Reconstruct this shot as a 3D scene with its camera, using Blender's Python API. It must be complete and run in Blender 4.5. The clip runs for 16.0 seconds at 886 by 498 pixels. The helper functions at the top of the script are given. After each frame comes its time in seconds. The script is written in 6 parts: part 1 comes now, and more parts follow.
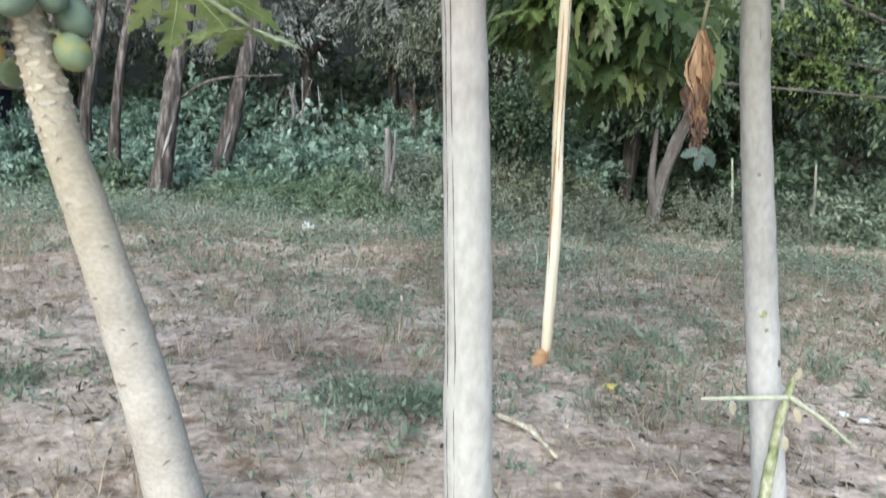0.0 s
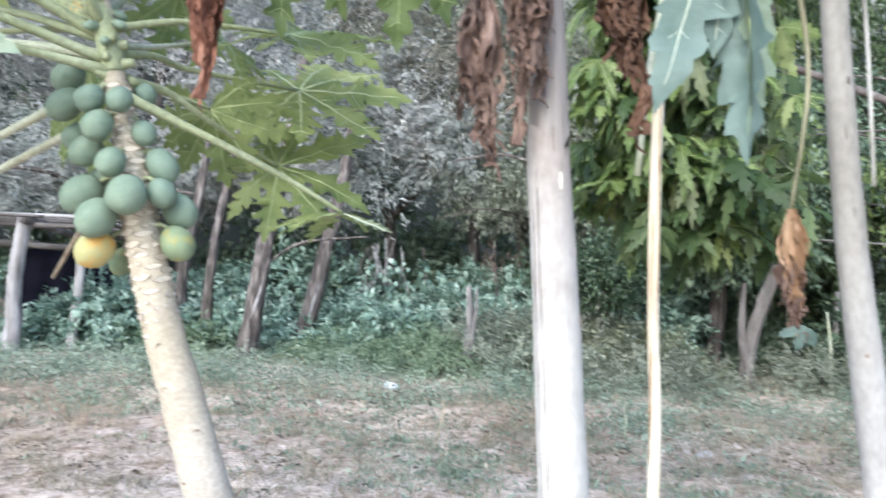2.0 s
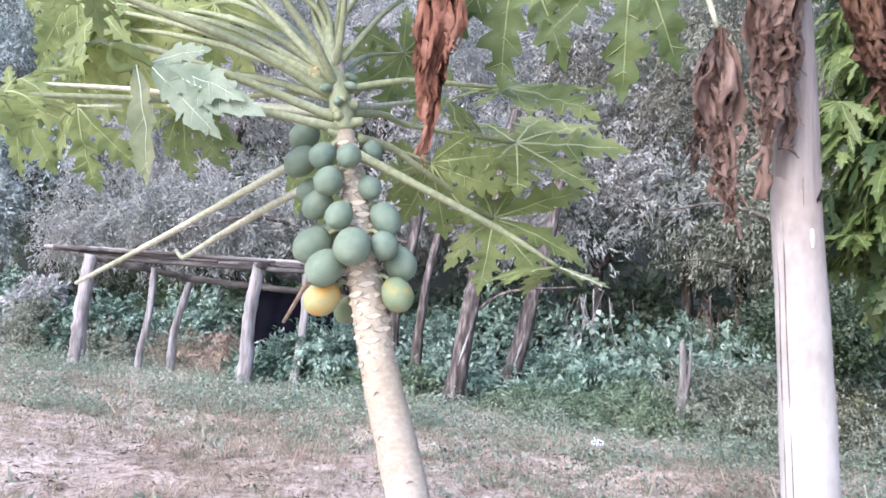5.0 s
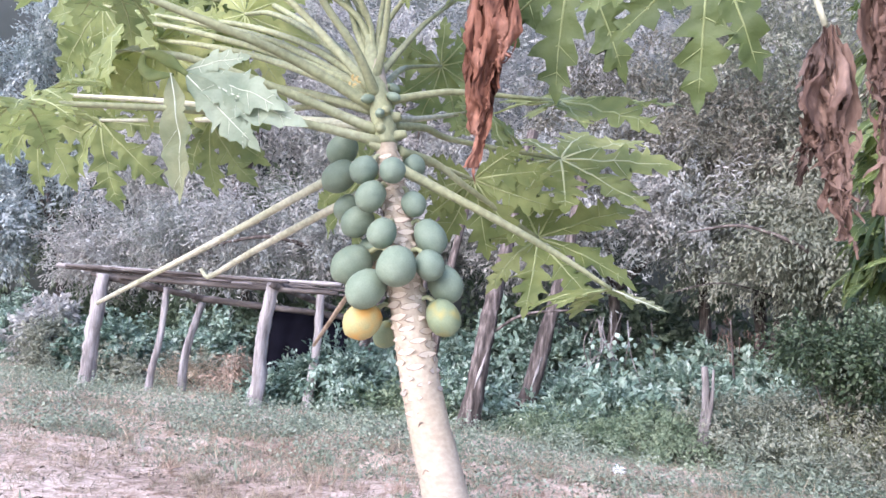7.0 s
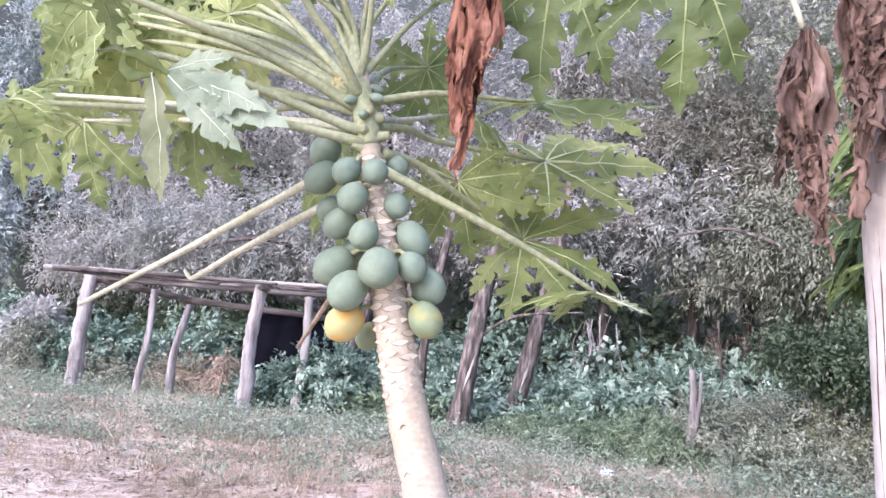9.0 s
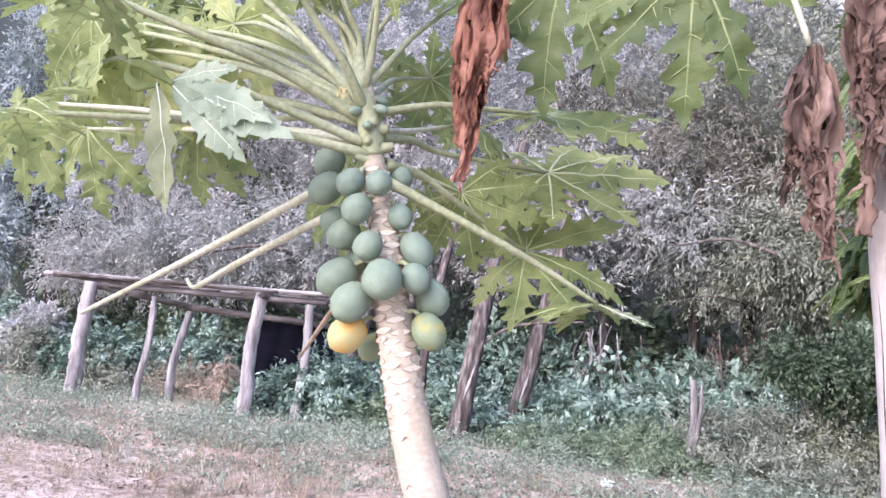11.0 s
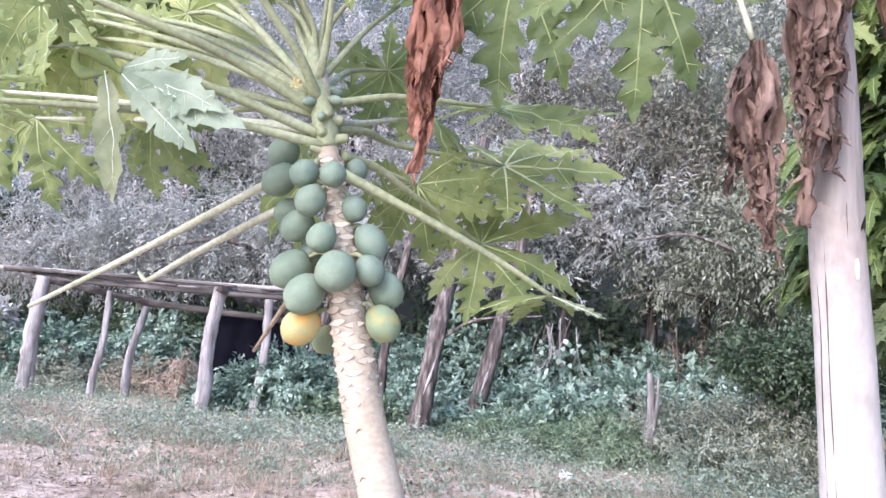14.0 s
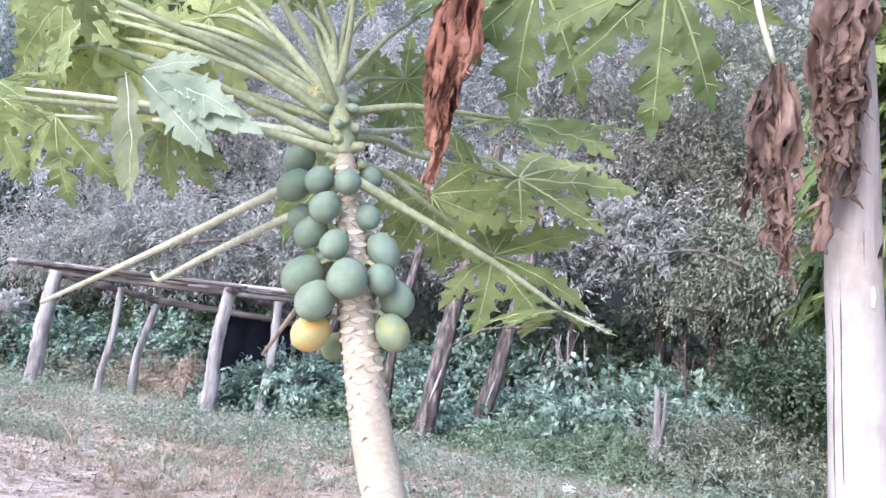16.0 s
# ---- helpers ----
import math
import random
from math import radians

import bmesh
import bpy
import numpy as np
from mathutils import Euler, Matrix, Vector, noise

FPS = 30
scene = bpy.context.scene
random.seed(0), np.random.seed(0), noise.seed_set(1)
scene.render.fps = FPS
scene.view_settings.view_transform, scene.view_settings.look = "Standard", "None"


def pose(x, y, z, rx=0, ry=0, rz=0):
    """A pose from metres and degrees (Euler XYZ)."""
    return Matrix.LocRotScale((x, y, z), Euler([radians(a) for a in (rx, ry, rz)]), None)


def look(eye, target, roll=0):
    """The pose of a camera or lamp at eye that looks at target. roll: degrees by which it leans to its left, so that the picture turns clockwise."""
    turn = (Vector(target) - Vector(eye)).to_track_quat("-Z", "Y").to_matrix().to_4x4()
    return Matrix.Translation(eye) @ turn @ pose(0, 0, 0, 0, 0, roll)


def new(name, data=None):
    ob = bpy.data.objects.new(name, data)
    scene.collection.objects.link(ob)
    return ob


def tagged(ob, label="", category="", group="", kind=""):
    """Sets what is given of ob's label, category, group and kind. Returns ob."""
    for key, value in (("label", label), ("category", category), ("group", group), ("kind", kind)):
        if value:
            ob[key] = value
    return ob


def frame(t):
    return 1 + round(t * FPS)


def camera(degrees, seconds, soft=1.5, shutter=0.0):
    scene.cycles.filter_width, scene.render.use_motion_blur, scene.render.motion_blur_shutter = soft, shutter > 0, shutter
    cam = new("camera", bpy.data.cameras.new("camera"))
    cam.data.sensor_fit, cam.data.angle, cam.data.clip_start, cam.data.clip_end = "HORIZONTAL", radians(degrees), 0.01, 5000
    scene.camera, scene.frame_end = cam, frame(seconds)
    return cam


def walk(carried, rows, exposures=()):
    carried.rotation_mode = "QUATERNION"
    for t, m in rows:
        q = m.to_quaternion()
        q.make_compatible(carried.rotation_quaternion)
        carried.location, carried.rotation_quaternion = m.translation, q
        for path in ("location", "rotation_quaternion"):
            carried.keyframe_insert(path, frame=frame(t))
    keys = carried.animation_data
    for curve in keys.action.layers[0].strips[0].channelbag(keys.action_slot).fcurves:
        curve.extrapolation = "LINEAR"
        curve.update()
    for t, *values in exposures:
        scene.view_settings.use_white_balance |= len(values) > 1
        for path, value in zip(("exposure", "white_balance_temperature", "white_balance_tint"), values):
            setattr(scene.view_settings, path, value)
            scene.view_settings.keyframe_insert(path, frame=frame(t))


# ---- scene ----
cam = camera(58.3, 16.0, shutter=0.5)
PATH = [
    (0, (0.046, 0.131, 1.357), (-0.038, 2.096, 0.994), 2.9),
    (0.2, (0.030, 0.118, 1.383), (-0.052, 2.092, 1.080), 2.7),
    (0.5, (0.042, 0.133, 1.401), (-0.042, 2.123, 1.216), 2.2),
    (0.7, (0.043, 0.139, 1.412), (-0.046, 2.132, 1.275), 2.1),
    (0.8, (0.043, 0.140, 1.417), (-0.030, 2.135, 1.294), 2.0),
    (0.9, (0.043, 0.140, 1.423), (-0.051, 2.135, 1.318), 2.0),
    (1, (0.043, 0.141, 1.428), (-0.083, 2.135, 1.338), 2.0),
    (1.1, (0.043, 0.142, 1.432), (-0.082, 2.137, 1.359), 2.0),
    (1.3, (0.040, 0.145, 1.438), (-0.097, 2.140, 1.400), 2.0),
    (1.5, (0.036, 0.147, 1.442), (-0.14, 2.14, 1.429), 1.9),
    (1.6, (0.035, 0.147, 1.443), (-0.150, 2.138, 1.438), 1.9),
    (1.7, (0.033, 0.147, 1.444), (-0.169, 2.137, 1.448), 1.8),
    (1.8, (0.030, 0.147, 1.445), (-0.197, 2.134, 1.445), 1.8),
    (1.9, (0.027, 0.147, 1.445), (-0.229, 2.131, 1.444), 1.7),
    (2, (0.021, 0.147, 1.446), (-0.28, 2.124, 1.451), 1.7),
    (2.2, (0.005, 0.155, 1.449), (-0.363, 2.121, 1.478), 1.75),
    (2.5, (-0.012, 0.133, 1.457), (-0.517, 2.067, 1.506), 1.9),
    (2.6, (-0.017, 0.131, 1.457), (-0.550, 2.058, 1.498), 2.0),
    (2.7, (-0.023, 0.130, 1.456), (-0.576, 2.052, 1.487), 2.1),
    (2.8, (-0.029, 0.129, 1.454), (-0.598, 2.046, 1.484), 2.2),
    (2.9, (-0.034, 0.129, 1.453), (-0.626, 2.039, 1.483), 2.3),
    (3, (-0.038, 0.129, 1.453), (-0.648, 2.034, 1.49), 2.3),
    (3.2, (-0.044, 0.129, 1.456), (-0.688, 2.022, 1.507), 2.3),
    (3.3, (-0.046, 0.129, 1.458), (-0.704, 2.017, 1.509), 2.2),
    (3.4, (-0.048, 0.129, 1.461), (-0.706, 2.017, 1.508), 2.2),
    (3.5, (-0.049, 0.129, 1.462), (-0.734, 2.007, 1.511), 2.3),
    (3.7, (-0.052, 0.130, 1.462), (-0.787, 1.989, 1.523), 2.7),
    (3.8, (-0.053, 0.131, 1.462), (-0.820, 1.977, 1.531), 2.9),
    (3.9, (-0.054, 0.133, 1.463), (-0.827, 1.976, 1.533), 3.1),
    (4, (-0.054, 0.135, 1.463), (-0.806, 1.987, 1.533), 3.1),
    (4.1, (-0.050, 0.138, 1.464), (-0.780, 1.999, 1.531), 3.1),
    (4.3, (-0.031, 0.147, 1.466), (-0.813, 1.987, 1.531), 3.0),
    (4.4, (-0.022, 0.153, 1.467), (-0.807, 1.991, 1.544), 2.9),
    (4.5, (-0.018, 0.16, 1.467), (-0.782, 2.007, 1.538), 2.8),
    (4.6, (-0.019, 0.168, 1.465), (-0.787, 2.012, 1.542), 2.8),
    (4.8, (-0.022, 0.181, 1.459), (-0.833, 2.007, 1.550), 3.0),
    (5, (-0.03, 0.195, 1.464), (-0.826, 2.027, 1.569), 3.2),
    (5.2, (-0.068, 0.225, 1.459), (-0.916, 2.031, 1.589), 2.7),
    (7.3, (-0.199, 0.284, 1.462), (-0.999, 2.111, 1.618), 3.9),
    (7.5, (-0.193, 0.284, 1.459), (-0.979, 2.117, 1.61), 3.9),
    (8, (-0.187, 0.297, 1.457), (-0.99, 2.122, 1.606), 3.5),
    (8.5, (-0.185, 0.309, 1.457), (-0.97, 2.142, 1.616), 3.4),
    (9, (-0.18, 0.301, 1.462), (-0.975, 2.129, 1.627), 3.7),
    (9.5, (-0.178, 0.291, 1.462), (-0.976, 2.117, 1.627), 3.9),
    (9.7, (-0.197, 0.292, 1.473), (-0.992, 2.119, 1.646), 4.0),
    (11.8, (-0.186, 0.309, 1.471), (-0.983, 2.133, 1.667), 4.1),
    (12, (-0.188, 0.316, 1.469), (-0.982, 2.141, 1.671), 4.3),
    (12.5, (-0.183, 0.311, 1.47), (-0.958, 2.143, 1.674), 4.3),
    (13, (-0.174, 0.301, 1.467), (-0.924, 2.145, 1.662), 4.0),
    (13.5, (-0.171, 0.306, 1.468), (-0.904, 2.158, 1.653), 4.0),
    (14, (-0.168, 0.307, 1.465), (-0.876, 2.169, 1.644), 3.9),
    (14.5, (-0.17, 0.303, 1.467), (-0.905, 2.153, 1.652), 4.4),
    (15, (-0.173, 0.305, 1.472), (-0.912, 2.152, 1.671), 5.2),
    (15.5, (-0.171, 0.304, 1.475), (-0.915, 2.15, 1.67), 5.4),
    (16, (-0.174, 0.303, 1.475), (-0.907, 2.154, 1.67), 5.9),
]
EXPOSURES = ((0, 1.12, 6320, 2), (0.5, 1.36, 6180, 1), (1.5, 1.60, 6100, 3), (2.5, 1.76, 5960, 12), (3.5, 1.74, 6030, 17), (5, 1.76, 6060, 20), (9, 1.87, 6180, 28), (12, 1.87, 6180, 29), (14, 1.85, 6060, 23), (16, 1.85, 5960, 20))
walk(cam, [(t, look(eye, aim, roll)) for t, eye, aim, roll in PATH], EXPOSURES)

# ---- world and sun ----
SUN_EL, SUN_AZ = 38, 195
world = bpy.data.worlds.new("world")
scene.world = world
world.use_nodes = True
wn, wl = world.node_tree.nodes, world.node_tree.links
sky = wn.new("ShaderNodeTexSky")
sky.sky_type = "NISHITA"
sky.sun_disc = False
sky.sun_elevation, sky.sun_rotation = radians(SUN_EL), radians(SUN_AZ)
sky.dust_density = 1.5
wn["Background"].inputs["Strength"].default_value = 0.15
wl.new(sky.outputs["Color"], wn["Background"].inputs["Color"])
sun_data = bpy.data.lights.new("sun", "SUN")
sun_data.energy, sun_data.angle, sun_data.color = 1.0, radians(50), (1.0, 0.97, 0.93)
sun = new("sun", sun_data)
_az, _el = radians(SUN_AZ), radians(SUN_EL)
sun.matrix_world = look((0, 0, 20), Vector((0, 0, 20)) - Vector((math.sin(_az) * math.cos(_el), math.cos(_az) * math.cos(_el), math.sin(_el))))

# ---- materials ----


def material(name, rough=0.7, spec=0.3):
    m = bpy.data.materials.new(name)
    m.use_nodes = True
    b = m.node_tree.nodes["Principled BSDF"]
    b.inputs["Roughness"].default_value = rough
    b.inputs["Specular IOR Level"].default_value = spec
    return m, m.node_tree.nodes, m.node_tree.links, b


def ramp(nodes, stops):
    r = nodes.new("ShaderNodeValToRGB")
    r.color_ramp.elements[0].position, r.color_ramp.elements[0].color = stops[0][0], (*stops[0][1], 1)
    r.color_ramp.elements[1].position, r.color_ramp.elements[1].color = stops[-1][0], (*stops[-1][1], 1)
    for p, c in stops[1:-1]:
        r.color_ramp.elements.new(p).color = (*c, 1)
    return r


def noise_tex(nodes, links, scale, detail=5, coord="Object", stretch=None):
    tc = nodes.new("ShaderNodeTexCoord")
    n = nodes.new("ShaderNodeTexNoise")
    n.inputs["Scale"].default_value, n.inputs["Detail"].default_value = scale, detail
    out = tc.outputs[coord]
    if stretch:
        mp = nodes.new("ShaderNodeMapping")
        mp.inputs["Scale"].default_value = stretch
        links.new(out, mp.inputs["Vector"])
        out = mp.outputs["Vector"]
    links.new(out, n.inputs["Vector"])
    return n


def bump(nodes, links, b, height, strength, dist):
    bp = nodes.new("ShaderNodeBump")
    bp.inputs["Strength"].default_value, bp.inputs["Distance"].default_value = strength, dist
    links.new(height, bp.inputs["Height"])
    links.new(bp.outputs["Normal"], b.inputs["Normal"])


def mix_color(nodes, links, fac, a, c, blend="MIX"):
    mx = nodes.new("ShaderNodeMix")
    mx.data_type, mx.blend_type = "RGBA", blend
    for sock, val in ((mx.inputs[0], fac), (mx.inputs[6], a), (mx.inputs[7], c)):
        if isinstance(val, (int, float)):
            sock.default_value = val
        elif isinstance(val, tuple):
            sock.default_value = (*val, 1)
        else:
            links.new(val, sock)
    return mx.outputs[2]


def leaf_material(name, dark, mid, light, patch=6.0, passing=0.3, rough=0.55, grain=0.0):
    """Leaves: each leaf its own tone, mottled, letting some light through."""
    m, n, l, b = material(name, rough, 0.35)
    geo = n.new("ShaderNodeNewGeometry")
    r = ramp(n, [(0.0, dark), (0.5, mid), (1.0, light)])
    l.new(geo.outputs["Random Per Island"], r.inputs[0])
    nt = noise_tex(n, l, patch, 4)
    r2 = ramp(n, [(0.3, (0.62, 0.68, 0.62)), (0.7, (1.22, 1.16, 1.12))])
    l.new(nt.outputs["Fac"], r2.inputs[0])
    col = mix_color(n, l, 1.0, r.outputs["Color"], r2.outputs["Color"], "MULTIPLY")
    l.new(col, b.inputs["Base Color"])
    if grain:
        gr = noise_tex(n, l, grain, 6)
        bump(n, l, b, gr.outputs["Fac"], 0.5, 0.012)
    tr = n.new("ShaderNodeBsdfTranslucent")
    l.new(col, tr.inputs["Color"])
    ms = n.new("ShaderNodeMixShader")
    ms.inputs[0].default_value = passing
    l.new(b.outputs[0], ms.inputs[1])
    l.new(tr.outputs[0], ms.inputs[2])
    l.new(ms.outputs[0], n["Material Output"].inputs["Surface"])
    return m


def bark_material(name, dark, mid, light, scale=9.0, stretch=(1, 1, 0.25), rough=0.85, relief=0.4, fine=60.0):
    m, n, l, b = material(name, rough, 0.2)
    a = noise_tex(n, l, scale, 6, stretch=stretch)
    r = ramp(n, [(0.28, dark), (0.5, mid), (0.72, light)])
    l.new(a.outputs["Fac"], r.inputs[0])
    f = noise_tex(n, l, fine, 5, stretch=stretch)
    r2 = ramp(n, [(0.3, (0.75, 0.75, 0.75)), (0.65, (1.1, 1.1, 1.1))])
    l.new(f.outputs["Fac"], r2.inputs[0])
    l.new(mix_color(n, l, 1.0, r.outputs["Color"], r2.outputs["Color"], "MULTIPLY"), b.inputs["Base Color"])
    bump(n, l, b, f.outputs["Fac"], relief, 0.01)
    return m


def two_tone_bark(name, young, old, low, high, scale, stretch, relief):
    """Papaya bark that is paler below (old) than above (young), changing between two heights."""
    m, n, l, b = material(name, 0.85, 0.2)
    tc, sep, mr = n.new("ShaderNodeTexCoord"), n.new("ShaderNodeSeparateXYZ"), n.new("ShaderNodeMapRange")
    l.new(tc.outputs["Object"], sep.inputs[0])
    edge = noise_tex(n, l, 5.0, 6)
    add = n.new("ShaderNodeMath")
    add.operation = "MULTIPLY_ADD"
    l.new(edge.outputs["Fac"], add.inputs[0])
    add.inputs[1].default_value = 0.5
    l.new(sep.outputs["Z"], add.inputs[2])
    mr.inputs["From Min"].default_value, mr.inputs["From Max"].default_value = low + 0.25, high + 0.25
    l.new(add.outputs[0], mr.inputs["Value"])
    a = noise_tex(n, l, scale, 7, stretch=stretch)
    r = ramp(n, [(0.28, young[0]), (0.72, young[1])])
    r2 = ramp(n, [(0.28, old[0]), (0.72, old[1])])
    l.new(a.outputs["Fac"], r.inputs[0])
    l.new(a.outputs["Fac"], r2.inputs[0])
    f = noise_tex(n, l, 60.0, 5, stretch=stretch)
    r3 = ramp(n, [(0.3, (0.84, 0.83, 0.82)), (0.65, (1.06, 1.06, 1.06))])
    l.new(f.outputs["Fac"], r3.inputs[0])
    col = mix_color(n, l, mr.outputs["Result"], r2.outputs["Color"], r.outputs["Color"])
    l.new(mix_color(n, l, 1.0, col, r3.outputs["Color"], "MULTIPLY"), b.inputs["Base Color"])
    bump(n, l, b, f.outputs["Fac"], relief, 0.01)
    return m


def plain_material(name, lo, hi, scale=20.0, rough=0.7, relief=0.2):
    m, n, l, b = material(name, rough, 0.3)
    a = noise_tex(n, l, scale, 5)
    r = ramp(n, [(0.3, lo), (0.7, hi)])
    l.new(a.outputs["Fac"], r.inputs[0])
    l.new(r.outputs["Color"], b.inputs["Base Color"])
    bump(n, l, b, a.outputs["Fac"], relief, 0.004)
    return m


def soil_material():
    m, n, l, b = material("sandy_soil", 0.95, 0.1)
    big = noise_tex(n, l, 0.7, 8)
    r = ramp(n, [(0.33, (0.375, 0.30, 0.252)), (0.48, (0.545, 0.46, 0.402)), (0.62, (0.63, 0.545, 0.483))])
    l.new(big.outputs["Fac"], r.inputs[0])
    fine = noise_tex(n, l, 22.0, 8)
    r2 = ramp(n, [(0.3, (0.6, 0.58, 0.55)), (0.7, (1.18, 1.15, 1.12))])
    l.new(fine.outputs["Fac"], r2.inputs[0])
    damp = noise_tex(n, l, 6.5, 9)
    damp.inputs["Roughness"].default_value = 0.68
    r3 = ramp(n, [(0.36, (0.44, 0.38, 0.32)), (0.48, (0.92, 0.90, 0.87)), (0.62, (1.16, 1.15, 1.14))])
    l.new(damp.outputs["Fac"], r3.inputs[0])
    col = mix_color(n, l, 1.0, r.outputs["Color"], r2.outputs["Color"], "MULTIPLY")
    l.new(mix_color(n, l, 1.0, col, r3.outputs["Color"], "MULTIPLY"), b.inputs["Base Color"])
    bump(n, l, b, fine.outputs["Fac"], 0.6, 0.03)
    return m


SOIL = soil_material()
PAPAYA_BARK = two_tone_bark("papaya_bark", ((0.365, 0.315, 0.235), (0.475, 0.42, 0.33)), ((0.405, 0.368, 0.32), (0.535, 0.495, 0.445)), 0.55, 1.15, 7.0, (1, 1, 1.5), 0.3)
SCAR = plain_material("leaf_scar_cork", (0.50, 0.44, 0.345), (0.60, 0.54, 0.44), 30.0, 0.8)
SCAR_OLD = plain_material("old_leaf_scar", (0.43, 0.38, 0.32), (0.52, 0.465, 0.40), 30.0, 0.85)
SCAR_RIM = plain_material("leaf_scar_rim", (0.20, 0.155, 0.12), (0.31, 0.25, 0.20), 30.0, 0.85)
WHITE_BARK = two_tone_bark("pale_papaya_bark", ((0.23, 0.193, 0.17), (0.31, 0.27, 0.243)), ((0.43, 0.417, 0.392), (0.525, 0.511, 0.485)), 1.15, 1.75, 3.5, (1, 1, 0.5), 0.08)
GREY_BARK = two_tone_bark("grey_papaya_bark", ((0.178, 0.165, 0.14), (0.285, 0.267, 0.235)), ((0.42, 0.41, 0.40), (0.56, 0.55, 0.545)), 0.6, 1.6, 4.0, (1, 1, 0.5), 0.12)
UPPER_BARK = bark_material("upper_papaya_bark", (0.15, 0.125, 0.11), (0.25, 0.22, 0.20), (0.37, 0.34, 0.315), 12.0, (1, 1, 0.12), relief=0.5)
PALE_WOOD = plain_material("bare_pale_wood", (0.55, 0.51, 0.43), (0.63, 0.59, 0.51), 40.0, 0.8)
CRACK = plain_material("bark_crack", (0.05, 0.04, 0.03), (0.11, 0.08, 0.07), 40.0, 0.95)
STALK = bark_material("green_leaf_stalk", (0.235, 0.26, 0.145), (0.30, 0.325, 0.19), (0.37, 0.395, 0.25), 5.0, (1, 1, 1), 0.5, 0.1)
STALK_PALE = bark_material("pale_leaf_stalk", (0.34, 0.36, 0.24), (0.45, 0.46, 0.335), (0.55, 0.55, 0.44), 6.0, (1, 1, 1), 0.5, 0.1)
STALK_DRY = bark_material("dry_leaf_stalk", (0.25, 0.19, 0.13), (0.36, 0.29, 0.21), (0.46, 0.39, 0.30), 12.0, (1, 1, 0.3), 0.7, 0.2)
SAPLING = bark_material("peeling_green_stem", (0.13, 0.16, 0.07), (0.34, 0.36, 0.21), (0.60, 0.59, 0.47), 30.0, (1, 1, 0.6), 0.7, 0.3)
STALK_OLIVE = bark_material("olive_dry_stalk", (0.11, 0.105, 0.06), (0.22, 0.205, 0.125), (0.34, 0.32, 0.22), 22.0, (1, 1, 0.15), 0.7, 0.3)
STALK_GREY = bark_material("grey_dry_stalk", (0.20, 0.185, 0.155), (0.38, 0.36, 0.315), (0.55, 0.53, 0.48), 22.0, (1, 1, 0.15), 0.7, 0.3)
STALK_YELLOW = bark_material("yellow_dead_stalk", (0.36, 0.26, 0.16), (0.64, 0.565, 0.43), (0.76, 0.71, 0.60), 22.0, (1, 1, 0.10), 0.6, 0.3)
BLADE = leaf_material("papaya_leaf", (0.225, 0.285, 0.105), (0.28, 0.34, 0.135), (0.33, 0.385, 0.165), 9.0, 0.5, grain=38.0)
BLADE_DARK = leaf_material("papaya_leaf_dark", (0.085, 0.125, 0.04), (0.11, 0.155, 0.052), (0.135, 0.185, 0.065), 9.0, 0.3, grain=38.0)
BLADE_BACK = leaf_material("papaya_leaf_pale_underside", (0.125, 0.185, 0.165), (0.155, 0.22, 0.20), (0.185, 0.255, 0.235), 9.0, 0.25, grain=38.0)
# Lighter copy of the leaf green: light through the blade is in the colour.
BLADE_LIT = leaf_material("papaya_leaf_lit", (0.37, 0.43, 0.165), (0.42, 0.475, 0.195), (0.47, 0.52, 0.23), 9.0, 0.5, grain=38.0)
BLADE_DULL = leaf_material("papaya_leaf_dull", (0.21, 0.245, 0.145), (0.24, 0.275, 0.165), (0.27, 0.305, 0.19), 9.0, 0.35, grain=38.0)
BLADE_PALE = leaf_material("papaya_leaf_drooping", (0.225, 0.295, 0.215), (0.265, 0.335, 0.25), (0.30, 0.37, 0.28), 9.0, 0.3, grain=38.0)
WITHERED = leaf_material("withered_grass", (0.19, 0.152, 0.112), (0.31, 0.262, 0.198), (0.45, 0.39, 0.305), 1.5, 0.15)
VEIN = plain_material("leaf_vein", (0.32, 0.37, 0.17), (0.40, 0.445, 0.23), 20.0, 0.5)
VEIN_DARK = plain_material("dull_leaf_vein", (0.20, 0.24, 0.10), (0.26, 0.31, 0.14), 20.0, 0.5)
VEIN_LIGHT = plain_material("light_leaf_vein", (0.60, 0.64, 0.36), (0.70, 0.73, 0.45), 20.0, 0.5)
VEIN_PALE = plain_material("pale_leaf_vein", (0.46, 0.51, 0.40), (0.56, 0.60, 0.49), 20.0, 0.5)
DEAD_RED = bark_material("dry_leaf_red_brown", (0.065, 0.028, 0.019), (0.195, 0.088, 0.057), (0.33, 0.175, 0.125), 14.0, (1, 1, 0.35), 0.85, 0.6)
DEAD_DARK = bark_material("dry_leaf_dark_red", (0.03, 0.017, 0.012), (0.105, 0.058, 0.038), (0.25, 0.145, 0.095), 14.0, (1, 1, 0.35), 0.85, 0.6)
DEAD_BROWN = bark_material("dry_leaf_brown", (0.055, 0.034, 0.027), (0.155, 0.102, 0.08), (0.33, 0.235, 0.19), 14.0, (1, 1, 0.35), 0.9, 0.6)
DEAD_DUN = bark_material("dry_leaf_dun", (0.045, 0.032, 0.027), (0.10, 0.070, 0.058), (0.19, 0.14, 0.118), 14.0, (1, 1, 0.5), 0.9, 0.6)
DEAD_TAN = bark_material("dry_leaf_tan", (0.12, 0.06, 0.03), (0.29, 0.175, 0.10), (0.44, 0.31, 0.20), 14.0, (1, 1, 0.2), 0.9, 0.6)
